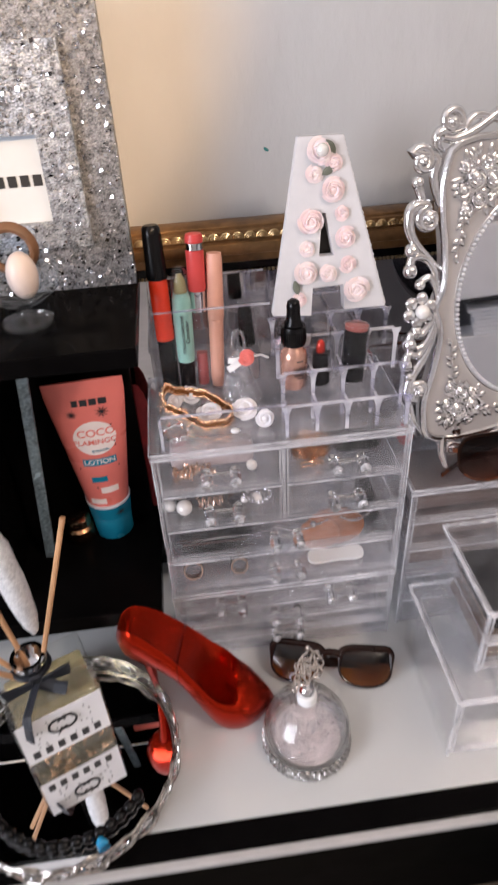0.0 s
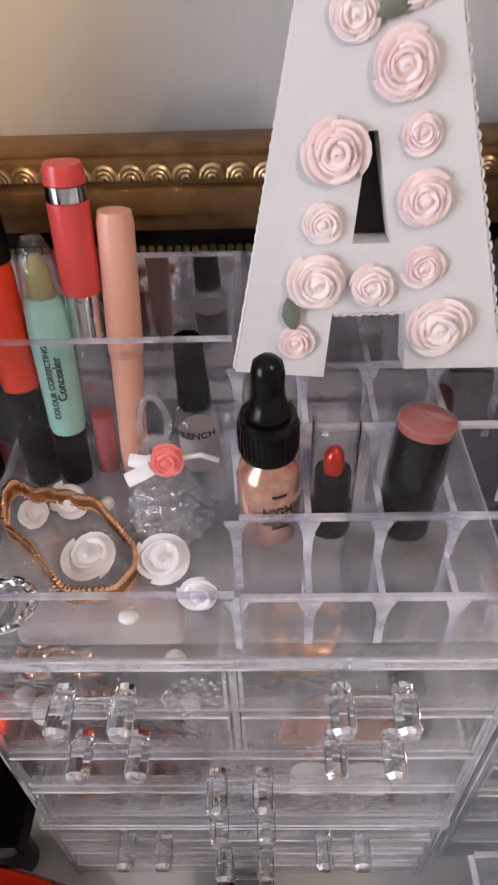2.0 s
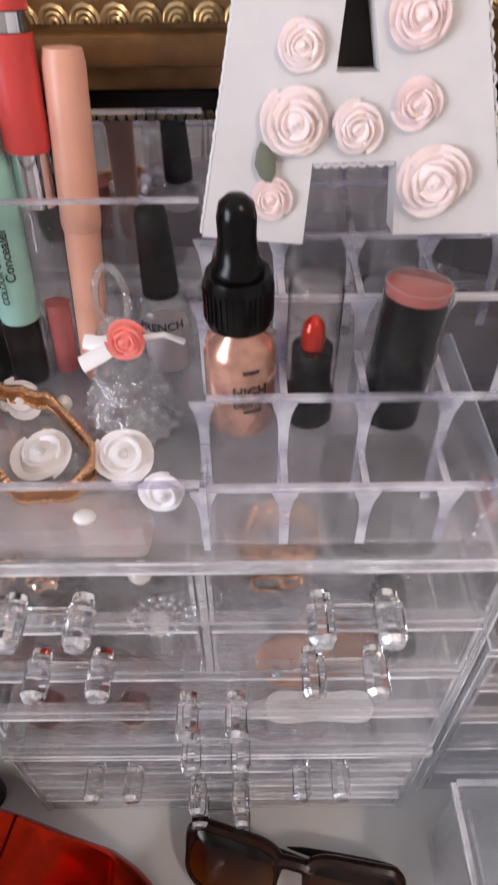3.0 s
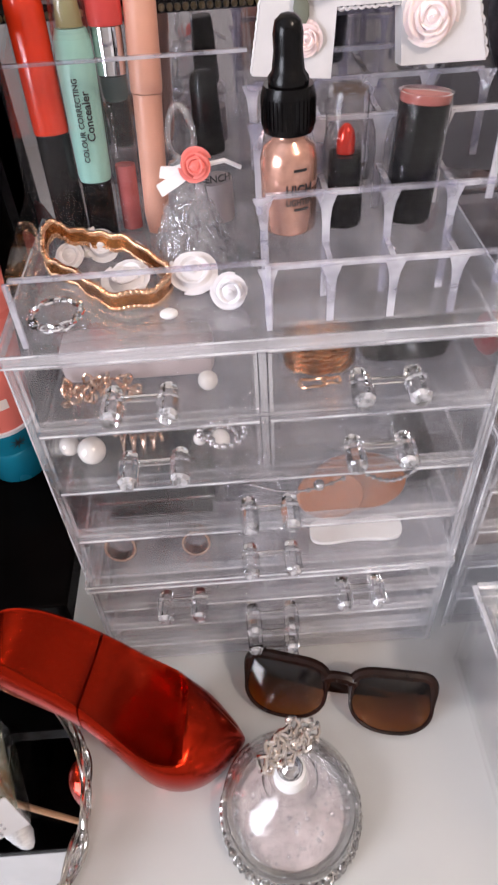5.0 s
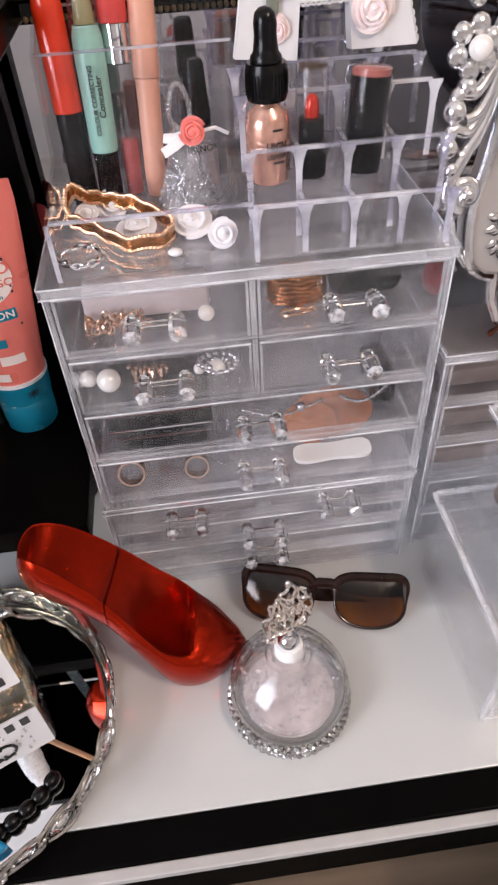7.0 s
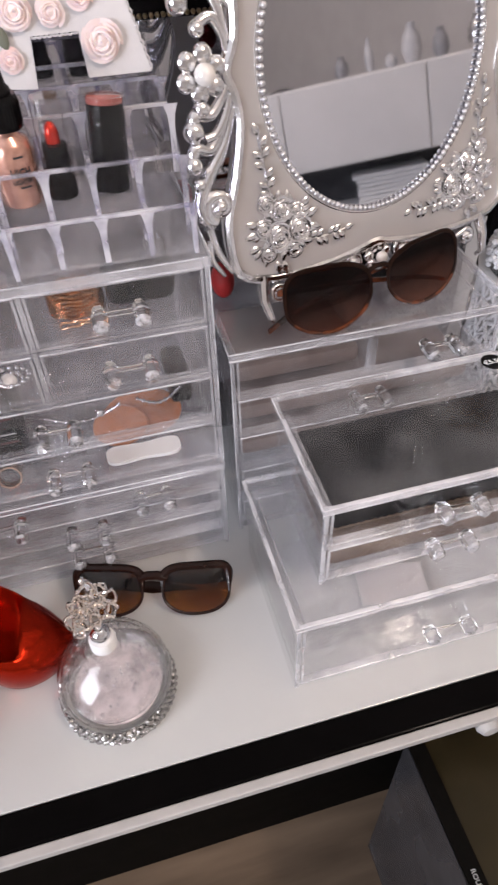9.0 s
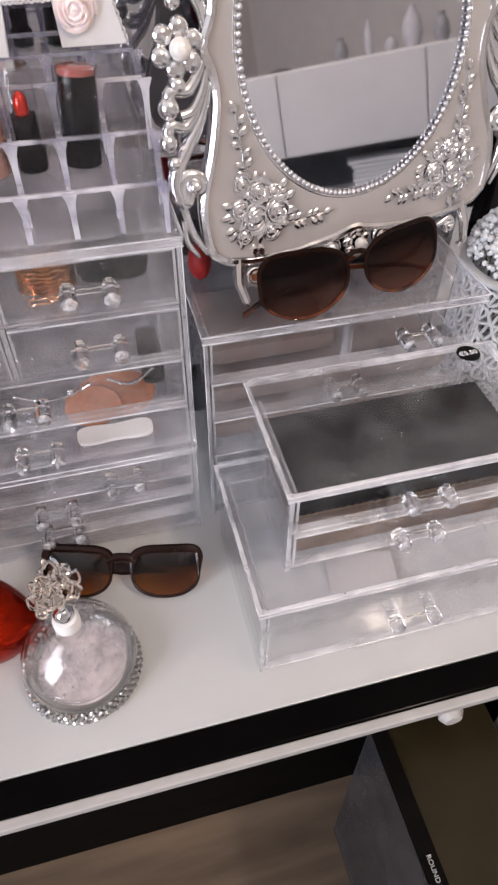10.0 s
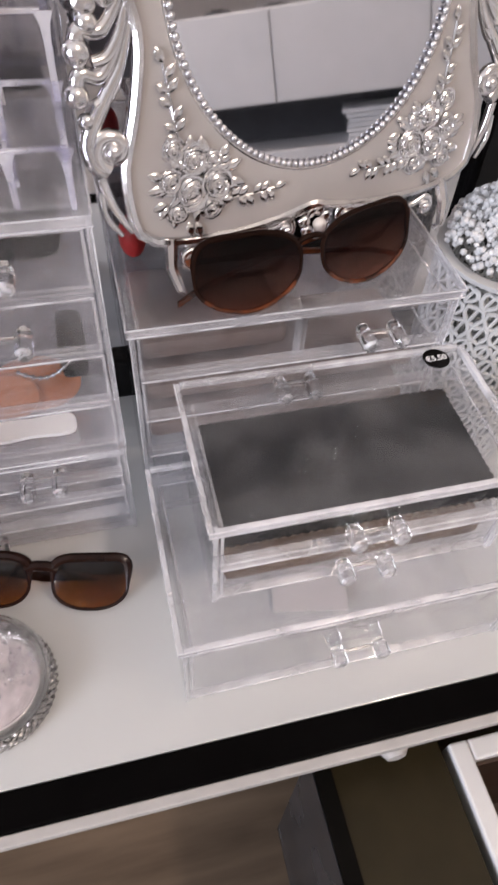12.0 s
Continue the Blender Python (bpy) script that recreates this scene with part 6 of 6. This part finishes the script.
tube(bm, [(0.0066 * math.sin(a) * (1 - 0.3 * (1 - math.cos(a)) / 2), 0, 0.061 - 0.0115 * math.cos(a)) for a in np.linspace(0, 2 * math.pi, 25)[:-1]], 0.0015, 7, True)
part("loop", bm, CRYSTAL, bell, "clear hanging loop", True)
rose_part("rose", bell, 0.0070, T(0.0055, -0.0125, 0.0515) @ R(75, "X"), CORAL, 9, 3, 0.8, "coral fabric rose")
bm = B()
tube(bm, [(-0.003, -0.009, 0.0495), (-0.011, -0.010, 0.0455), (-0.018, -0.011, 0.0420)], [0.0022, 0.0030, 0.0030], 6, False, 0.25)
tube(bm, [(-0.003, -0.008, 0.0510), (-0.011, -0.007, 0.0480), (-0.017, -0.005, 0.0480)], [0.0022, 0.0030, 0.0026], 6, False, 0.25)
tube(bm, [(0.003, -0.008, 0.0510), (0.012, -0.007, 0.0520), (0.019, -0.006, 0.0480)], 0.0011, 6)
bmesh.ops.translate(bm, vec=(0.0065, -0.004, 0), verts=bm.verts)
part("ribbon", bm, RIBBON, bell, "white satin ribbon", True)

# loose pieces on the tray floor
for i, (x, y, r, tilt) in enumerate(((0.1145, 0.5770, 0.0108, 38), (0.0825, 0.5790, 0.0112, 16), (0.1310, 0.5590, 0.0082, 78), (0.0680, 0.6110, 0.0085, 55), (0.0520, 0.6040, 0.0072, 45))):
    o = thing("white_rose", "white moulded rose lying on clear acrylic", "rose", T(x, y, HB + 0.0005 + r * 0.8 * math.sin(radians(tilt))) @ R(tilt, "X") @ R(50 * i, "Z"), "white roses in the tray")
    rose_part("rose_heart", o, r, Matrix.Diagonal((1.0, 0.92, 1.0, 1)), PETALWHITE, 37 + 5 * i, 2, 0.78)
tagged(part("oval_bead", ball(B(), (0.1030, 0.5500, HB + 0.0024), 0.0042, 14, 10, (1, 0.8, 0.5)), WHITEPAD, None, "", True), "flat white oval bead in the tray", "bead")
for x, y, r in ((0.0845, 0.6100, 0.0036), (0.0600, 0.6100, 0.0030)):
    tagged(part("pearl_bead", ball(B(), (x, y, HB + r), r, 14, 10), PEARL, None, "", True), "loose round pearl bead in the tray", "bead", "loose pearls")
bg = thing("gold_bangle", "wavy hinged gold bangle leaning in the tray", "bangle", T(0.0725, 0.5850, HB + 0.0008))
LOOP = [(-0.0275, 0.0215, 0.0180), (-0.0180, 0.0215, 0.0135), (-0.0090, 0.0230, 0.0105), (0.0000, 0.0215, 0.0090), (0.0090, 0.0190, 0.0080), (0.0190, 0.0080, 0.0062), (0.0295, -0.0050, 0.0052),
        (0.0300, -0.0170, 0.0050), (0.0230, -0.0255, 0.0048), (0.0060, -0.0265, 0.0048), (-0.0060, -0.0150, 0.0050), (-0.0150, -0.0040, 0.0056), (-0.0240, 0.0030, 0.0062), (-0.0295, 0.0080, 0.0075), (-0.0305, 0.0155, 0.0130)]
pts = []
for i, p in enumerate(glide(LOOP, 6, True)):
    pts.append((p.x, p.y, p.z + 0.0007 * math.sin(i * 0.9)))
bm = B()
n = len(pts)
inn, outr = [], []
for i, (x, y, z) in enumerate(pts):
    L = math.hypot(x, y)
    nx, ny = x / L, y / L
    inn.append([bm.verts.new((x - nx * 0.0008, y - ny * 0.0008, z + h)) for h in (-0.0036, 0.0036)])
    outr.append([bm.verts.new((x + nx * 0.0008, y + ny * 0.0008, z + h)) for h in (-0.0036, 0.0036)])
for i in range(n):
    j = (i + 1) % n
    bm.faces.new((inn[i][0], inn[j][0], inn[j][1], inn[i][1]))
    bm.faces.new((outr[i][0], outr[i][1], outr[j][1], outr[j][0]))
    bm.faces.new((inn[i][1], inn[j][1], outr[j][1], outr[i][1]))
    bm.faces.new((inn[i][0], outr[i][0], outr[j][0], inn[j][0]))
part("band", bm, mat("amber_gold", (0.42, 0.17, 0.055), 0.24, 0.9, 260, 0.5, 0.4, 420), bg, "dark antique gold band", True)
bm = B()
for h in (-0.0036, 0.0036):
    for i in range(120):
        f = i * 0.75
        a, b = pts[int(f) % n], pts[(int(f) + 1) % n]
        t = f - int(f)
        ball(bm, tuple(p + (q - p) * t for p, q in zip(a, b))[:2] + (a[2] + h,), 0.00150, 6, 4)
part("beaded_edge", bm, GOLD, bg, "beaded gold edge", True)
ch = thing("silver_bracelet", "thin silver link bracelet in the tray", "bracelet", T(0.0515, 0.5560, HB + 0.0020))
bm = B()
for i in range(18):
    a = 2 * math.pi * i / 18
    m = T(0.0112 * math.cos(a), 0.0118 * math.sin(a), 0.0006) @ R(math.degrees(a) + 90, "Z") @ R(90 * (i % 2) * 0.5, "X")
    tube(bm, [m @ Vector((0.0031 * math.cos(q), 0.0017 * math.sin(q), 0)) for q in np.linspace(0, 2 * math.pi, 10)[:-1]], 0.0007, 5, True)
part("links", bm, CHROME, ch, "", True)

# ---- contents of the drawers ----
MZ0 = 0.1080
MP = (0.1820 - 0.006 - 0.003) / 4


def tier(i):
    """The floor of the main unit's i-th row from the top."""
    return MZ0 + 0.1820 - 0.006 - (i + 1) * MP + 0.0048


def loops(bm, x, y, z, r, turns, rad, lean=0.0):
    tube(bm, [(x + r * math.cos(a), y + r * 0.55 * math.sin(a), z + rad + 0.0009 * a * lean + 0.0008 * math.sin(3 * a)) for a in np.linspace(0, 2 * math.pi * turns, int(22 * turns))], rad, 6)
    return bm


gc = thing("gold_coil_bracelet", "coiled gold bracelet in a clear drawer", "bracelet", T(0.1750, 0.572, tier(0)))
bm = B()
for k in range(6):
    tube(bm, [(0.0175 * math.cos(a), 0.012 * math.sin(a), 0.0014 + 0.0030 * k + 0.0007 * math.sin(8 * a + k)) for a in np.linspace(0, 2 * math.pi, 41)[:-1]], 0.0015, 6, True)
part("coil", bm, ANTIQUE, gc, "", True)
bm = B()
loops(bm, -0.006, -0.019, 0.0, 0.0065, 1.4, 0.0008)
loops(bm, 0.004, -0.018, 0.0, 0.0045, 1.2, 0.0008)
part("clasp", bm, GOLD, gc, "", True)
tagged(part("dark_compact", box(B(), 0.1950, 0.2420, 0.562, 0.616, tier(0), tier(0) + 0.030, 0.008), DARKPAN, None, "", True), "dark smoky compact in a clear drawer", "compact")
ms = thing("tissue_packet", "pale pink tissue packet in a clear drawer", "packet", T(0.086, 0.575, tier(0)))
part("packet", box(B(), -0.044, 0.034, -0.010, 0.012, 0.0, 0.022, 0.005), MAUVE, ms, "", True)
gch = thing("gold_chain", "small heap of gold chain in a clear drawer", "chain", T(0.060, 0.553, tier(0)))
bm = B()
rnd = random.Random(8)
for i in range(34):
    m = T(rnd.uniform(-0.018, 0.020), rnd.uniform(-0.005, 0.008), rnd.uniform(0.001, 0.009)) @ Euler((rnd.uniform(0, 6), rnd.uniform(0, 6), rnd.uniform(0, 6))).to_matrix().to_4x4()
    tube(bm, [m @ Vector((0.0036 * math.cos(q), 0.0022 * math.sin(q), 0)) for q in np.linspace(0, 2 * math.pi, 11)[:-1]], 0.0008, 5, True)
part("links", bm, ROSEGOLD, gch, "", True)
for x, y, t_, r in ((0.1165, 0.556, 0, 0.0052), (0.0495, 0.553, 1, 0.0078), (0.1195, 0.557, 1, 0.0055), (0.1080, 0.560, 1, 0.0038), (0.0360, 0.560, 1, 0.0058)):
    tagged(part("pearl_bead", ball(B(), (x, y, tier(t_) + r), r, 16, 12), PEARL, None, "", True), "round pearl bead in a clear drawer", "bead", "pearls in the drawers")
gs = thing("gold_spiral_bracelet", "gold spiral bracelet lying in a clear drawer", "bracelet", T(0.0745, 0.559, tier(1)))
part("spiral", tube(B(), [(-0.012 + 0.00175 * a / 2, 0.0055 * math.sin(a), 0.0062 + 0.0055 * math.cos(a)) for a in np.linspace(0, 2 * math.pi * 4.4, 110)], 0.0011, 6), ROSEGOLD, gs, "", True)
sb_ = thing("silver_necklace", "silver bead necklace heaped in a clear drawer", "necklace", T(0.122, 0.560, tier(1)))
bm = B()
for i in range(26):
    a = i * 0.42
    ball(bm, (0.013 * math.cos(a) * (0.5 + i / 40), 0.009 * math.sin(a), 0.0022 + 0.0003 * i), 0.0022, 8, 6)
part("beads", bm, CHROME, sb_, "", True)
nl = thing("silver_chain", "fine silver necklace draped over a tan compact", "necklace", T(0.200, 0.552, tier(2)))
bm = B()
for k, (a0, a1) in enumerate((((-0.065, 0.004, 0.010), (-0.012, -0.002, 0.016)), ((0.002, -0.002, 0.018), (0.034, 0.0, 0.020)))):
    p0, p1 = Vector(a0), Vector(a1)
    line = [p0.lerp(p1, t) - Vector((0, 0, 0.009 * math.sin(math.pi * t))) for t in np.linspace(0, 1, 17)]
    tube(bm, line, 0.0007, 5)
    for q in line[::2]:
        ball(bm, q, 0.0016, 6, 4)
ball(bm, (-0.026, -0.003, 0.013), 0.0036, 10, 8)
part("chain", bm, CHROME, nl, "", True)
for i, (x, y, t_, r, s) in enumerate(((0.2050, 0.574, 3, 0.026, 1.2), (0.1860, 0.569, 3, 0.022, 1.0))):
    o = thing("powder_compact", "tan pressed powder compact in a clear drawer", "compact", T(x, y, tier(t_) + 0.0003) @ R(58, "X"), "powder compacts")
    part("pan", lathe(B(), [(0, 0), (r, 0), (r, 0.004), (r * 0.94, 0.0052), (0, 0.0052)], 36, T(0, r * 0.75, 0), s, 0.75), TAN, o, "tan powder", True)
tagged(part("dark_compact", box(B(), 0.2270, 0.2440, 0.556, 0.600, tier(2), tier(2) + 0.024, 0.004), DARKPAN, None, "", True), "dark smoky compact in a clear drawer", "compact")
wp = thing("nail_file_pad", "white bone-shaped foam pad in the lowest drawer", "pad", T(0.1995, 0.5435, tier(3)) @ R(8, "X"))
bm = B()
outp = []
for i in range(48):
    a = 2 * math.pi * i / 48
    x = 0.0295 * math.copysign(abs(math.cos(a)) ** 0.8, math.cos(a))
    z = (0.0070 + 0.0052 * (abs(x) / 0.0295) ** 1.6) * math.copysign(abs(math.sin(a)) ** 0.7, math.sin(a))
    outp.append((x, z + 0.0112))
v0 = [bm.verts.new((x, z, 0.0004)) for x, z in outp]
v1 = [bm.verts.new((x, z, 0.0040)) for x, z in outp]
for i in range(48):
    bm.faces.new((v0[i], v0[(i + 1) % 48], v1[(i + 1) % 48], v1[i]))
bm.faces.new(v0)
bm.faces.new(v1)
part("pad", bm, WHITEPAD, wp, "", True)
for t_, x0, x1, yb in ((2, 0.0400, 0.1130, 0.556), (3, 0.0400, 0.1080, 0.580)):
    pl = thing("eyeshadow_palette", "slim black eyeshadow palette in a clear drawer", "palette", T(0, 0, tier(t_)), "palettes in the drawers")
    part("case", box(B(), x0, x1, yb, yb + 0.058, 0.0, 0.0195, 0.0015), DARKPAN, pl, "dark case")
    part("window", box(B(), x0 + 0.004, x1 - 0.004, yb + 0.006, yb + 0.052, 0.0197, 0.0204), THINGLASS, pl, "clear lid")
    for z, mt in ((0.0030, CHROME), (0.0168, mat("dark_red_trim", (0.06, 0.010, 0.010), 0.35, 0, 60, 0.2))):
        part("trim", box(B(), x0 + 0.001, x1 - 0.001, yb - 0.0010, yb - 0.0002, z, z + 0.0012), mt, pl, "thin edge line")
for x, y, t_, r, mt in ((0.0500, 0.552, 3, 0.0100, ROSEGOLD), (0.0975, 0.552, 3, 0.0090, ROSEGOLD)):
    o = thing("bangle_ring", "small rose gold hoop in the lowest drawer", "ring", T(x, y, tier(3) + r * 0.9 + 0.001) @ R(70, "X"), "hoops in the drawer")
    part("hoop", lathe(B(), [(r * 0.86, -0.0045), (r, -0.0045), (r * 1.03, -0.003), (r * 0.98, 0.0), (r * 1.03, 0.003), (r, 0.0045), (r * 0.86, 0.0045)], 32, closed=True), mt, o, "", True)

# small unit: mesh pad, brown blocks in place of reflections, price sticker
SP = (0.0855 - 0.004 - 0.003) / 2
s_top = 0.0955 + 0.0855 - 0.004
pad = thing("mesh_liner", "charcoal pinked mesh liner in the upper drawer", "liner", T(0.3035, 0.4160, s_top - SP + 0.0130))
n = 64
edge = []
pw, pd = 0.174, 0.092
for i in range(n):
    edge.append((pw * i / n, 0.0014 * (i % 2)))
for i in range(34):
    edge.append((pw - 0.0014 * (i % 2), pd * i / 34))
for i in range(n):
    edge.append((pw - pw * i / n, pd - 0.0016 * (i % 2)))
for i in range(34):
    edge.append((0.0012 * (i % 2), pd - pd * i / 34))
bm = B()
v0 = [bm.verts.new((x, y, 0)) for x, y in edge]
v1 = [bm.verts.new((x, y, 0.0012)) for x, y in edge]
for i in range(len(edge)):
    bm.faces.new((v0[i], v0[(i + 1) % len(edge)], v1[(i + 1) % len(edge)], v1[i]))
bm.faces.new(v0)
bm.faces.new(v1)
part("pad", bm, MESH, pad)
sz = s_top - 2 * SP + 0.0048
# brown reflections of the drawer fronts, built as added blocks
ins = thing("brown_reflection", "brown block imitating reflections in the lower drawer", "cloth", T(0.304, 0.4195, sz))
part("cloth", box(B(), 0.002, 0.172, 0.0, 0.085, 0, 0.018, 0.004), BROWNREFLECT, ins, "", True)
ins2 = thing("brown_reflection", "brown block imitating reflections under the mesh liner", "cloth", T(0.304, 0.4195, s_top - SP + 0.0048))
part("cloth", box(B(), 0.001, 0.172, 0.0, 0.085, 0, 0.0078, 0.003), BROWNREFLECT, ins2, "", True)
for i, (x0, x1, z0) in enumerate(((0.279, 0.378, 0.1655), (0.279, 0.480, 0.1258), (0.279, 0.480, 0.0862))):
    o = thing("folded_scarf", "greyish brown folded scarf in a clear drawer", "scarf", T(0, 0, z0 + 0.0004), "scarves in the drawers")
    part("cloth", box(B(), x0, x1, 0.556, 0.636, 0, 0.016, 0.005), mat("taupe_cloth", (0.15, 0.115, 0.105), 0.7, 0, 60, 0.3, 0.4), o, "", True)
st = thing("price_sticker", "round black price sticker on clear acrylic", "sticker", T(0.4640, 0.5080, 0.0955 + 0.0855 + 0.0002) @ R(2, "Z"))
part("disc", lathe(B(), [(0, 0), (0.0088, 0), (0.0088, 0.0003), (0, 0.0003)], 32), BLACKPL, st, "black paper disc")
letters("€5.50", 0.0062, CARD, st, T(0, 0, 0.0005))
cardp = thing("paper_slip", "pale paper slip in the empty clear box", "paper", T(0.3490, 0.4370, 0.0048) @ R(-10.5, "Z"))
part("slip", box(B(), 0, 0.0580, 0, 0.0385, 0, 0.0004), mat("pale_slip", (0.60, 0.575, 0.575), 0.6, 0, 40, 0.04), cardp)

# ---- under the table ----
pk = thing("packaging_box", "dark olive packaging box with a black printed spine", "box", T(0.3605, -0.05, -0.3845))
part("carton", box(B(), 0.0, 0.103, 0.0, 0.400, 0.0, 0.310, 0.001), OLIVEBOX, pk, "dark olive glossy carton")
part("spine", box(B(), -0.0004, 0.0135, 0.0, 0.4004, 0.3102, 0.3112), MATTEBLACK, pk, "black spine strip")
part("side_film", box(B(), -0.0010, -0.0004, 0.0, 0.400, 0.001, 0.309), GREYBOX, pk, "grey film on the side")
letters("ROUND SPINNING", 0.0050, GREYPRINT, pk, T(0.0066, 0.304, 0.3115) @ R(-90, "Z"), squeeze=1.0, align="LEFT")
tr_ = thing("white_crate", "open white painted crate with a brown inside", "crate", T(0.4700, -0.186, -0.3845))
for x0, x1, y0, y1 in ((0, 0.016, 0, 0.52), (0.284, 0.30, 0, 0.52), (0.0165, 0.2835, 0.504, 0.52), (0.0165, 0.2835, 0, 0.016)):
    part("side", box(B(), x0, x1, y0, y1, 0, 0.312, 0.002), WHITEWOOD, tr_, "white painted side")
LINING = mat("brown_lining", (0.055, 0.030, 0.018), 0.6, 0, 60, 0.3)
part("lining", box(B(), 0.0165, 0.2835, 0.0165, 0.5035, 0.0, 0.02), LINING, tr_, "brown floor")
for x0, x1, y0, y1 in ((0.0162, 0.0190, 0.020, 0.500), (0.2810, 0.2838, 0.020, 0.500), (0.0192, 0.2808, 0.5010, 0.5038), (0.0192, 0.2808, 0.0162, 0.0190)):
    part("side_lining", box(B(), x0, x1, y0, y1, 0.0202, 0.304), LINING, tr_, "brown inner lining")

# ---- what the mirrors see: the room behind ----
cab = thing("white_sideboard", "white lacquered cabinet with ornaments and an open shelf", "cabinet", T(1.51, -0.51, 0.0) @ R(225, "Z"))
part("body", box(B(), -1.0, 1.0, 0.0, 0.38, 0.20, 0.42, 0.003), WHITEWOOD, cab, "white cabinet body")
for x in (-0.998, -0.598, -0.198, 0.202, 0.602):
    part("door", box(B(), x, x + 0.396, -0.018, -0.0005, 0.202, 0.416, 0.002), WHITEWOOD, cab, "white door")
part("recess", box(B(), -1.0, 1.0, 0.25, 0.38, 0.08, 0.1995), GREYDARK, cab, "dark open shelf")
part("plinth", box(B(), -1.0, 1.0, 0.0, 0.38, ZF, 0.0795, 0.003), WHITEWOOD, cab, "white plinth")
rnd = random.Random(4)
for i in range(7):
    x = -0.20 + rnd.uniform(-0.01, 0.01)
    tagged(part("paper_stack", box(B(), x, x + 0.22, 0.01, 0.22, 0.080 + i * 0.012, 0.080 + i * 0.012 + 0.0105, 0.002, cab.matrix_world.copy()), CARD), "flat stack of papers on an open shelf", "papers", "paper stacks")
for x, r, h, mt in ((0.02, 0.030, 0.085, SHADEGREY), (-0.06, 0.020, 0.13, PALECERAMIC), (-0.18, 0.042, 0.15, PALECERAMIC), (-0.26, 0.034, 0.11, SHADEGREY), (-0.12, 0.026, 0.06, PALECERAMIC), (0.36, 0.06, 0.022, GREYDARK), (0.20, 0.06, 0.018, GREYDARK), (-0.36, 0.04, 0.13, CHROME)):
    r, h = r * 0.7, h * 0.7
    v = tagged(part("vase", lathe(B(), [(0, 0), (r * 0.6, 0), (r, h * 0.35), (r * 0.8, h * 0.7), (r * 0.4, h * 0.86), (r * 0.45, h), (0, h)], 28, cab.matrix_world @ T(x, 0.14, 0.4205)), mt, None, "", True), "smooth vase standing on a white cabinet", "vase", "ornaments on the cabinet")
cl = thing("ceiling_lamp", "small warm ceiling lamp with a white rose", "lamp", T(0.95, -0.45, 1.60))
part("rose", lathe(B(), [(0, 0.15), (0.05, 0.15), (0.06, 0.135), (0.012, 0.125), (0.010, 0.0), (0, 0.0)], 28), WHITEWOOD, cl, "", True)

rp = thing("red_pouch", "small red velvet pouch on top of the clear unit", "pouch", T(0.2850, 0.6180, 0.2062))
part("pouch", ball(B(), (0, 0, 0.0145), 0.0145, 18, 14, (0.62, 0.80, 1.0)), mat("red_velvet", (0.30, 0.012, 0.012), 0.6, 0, 120, 0.25, 0.3), rp, "", True)
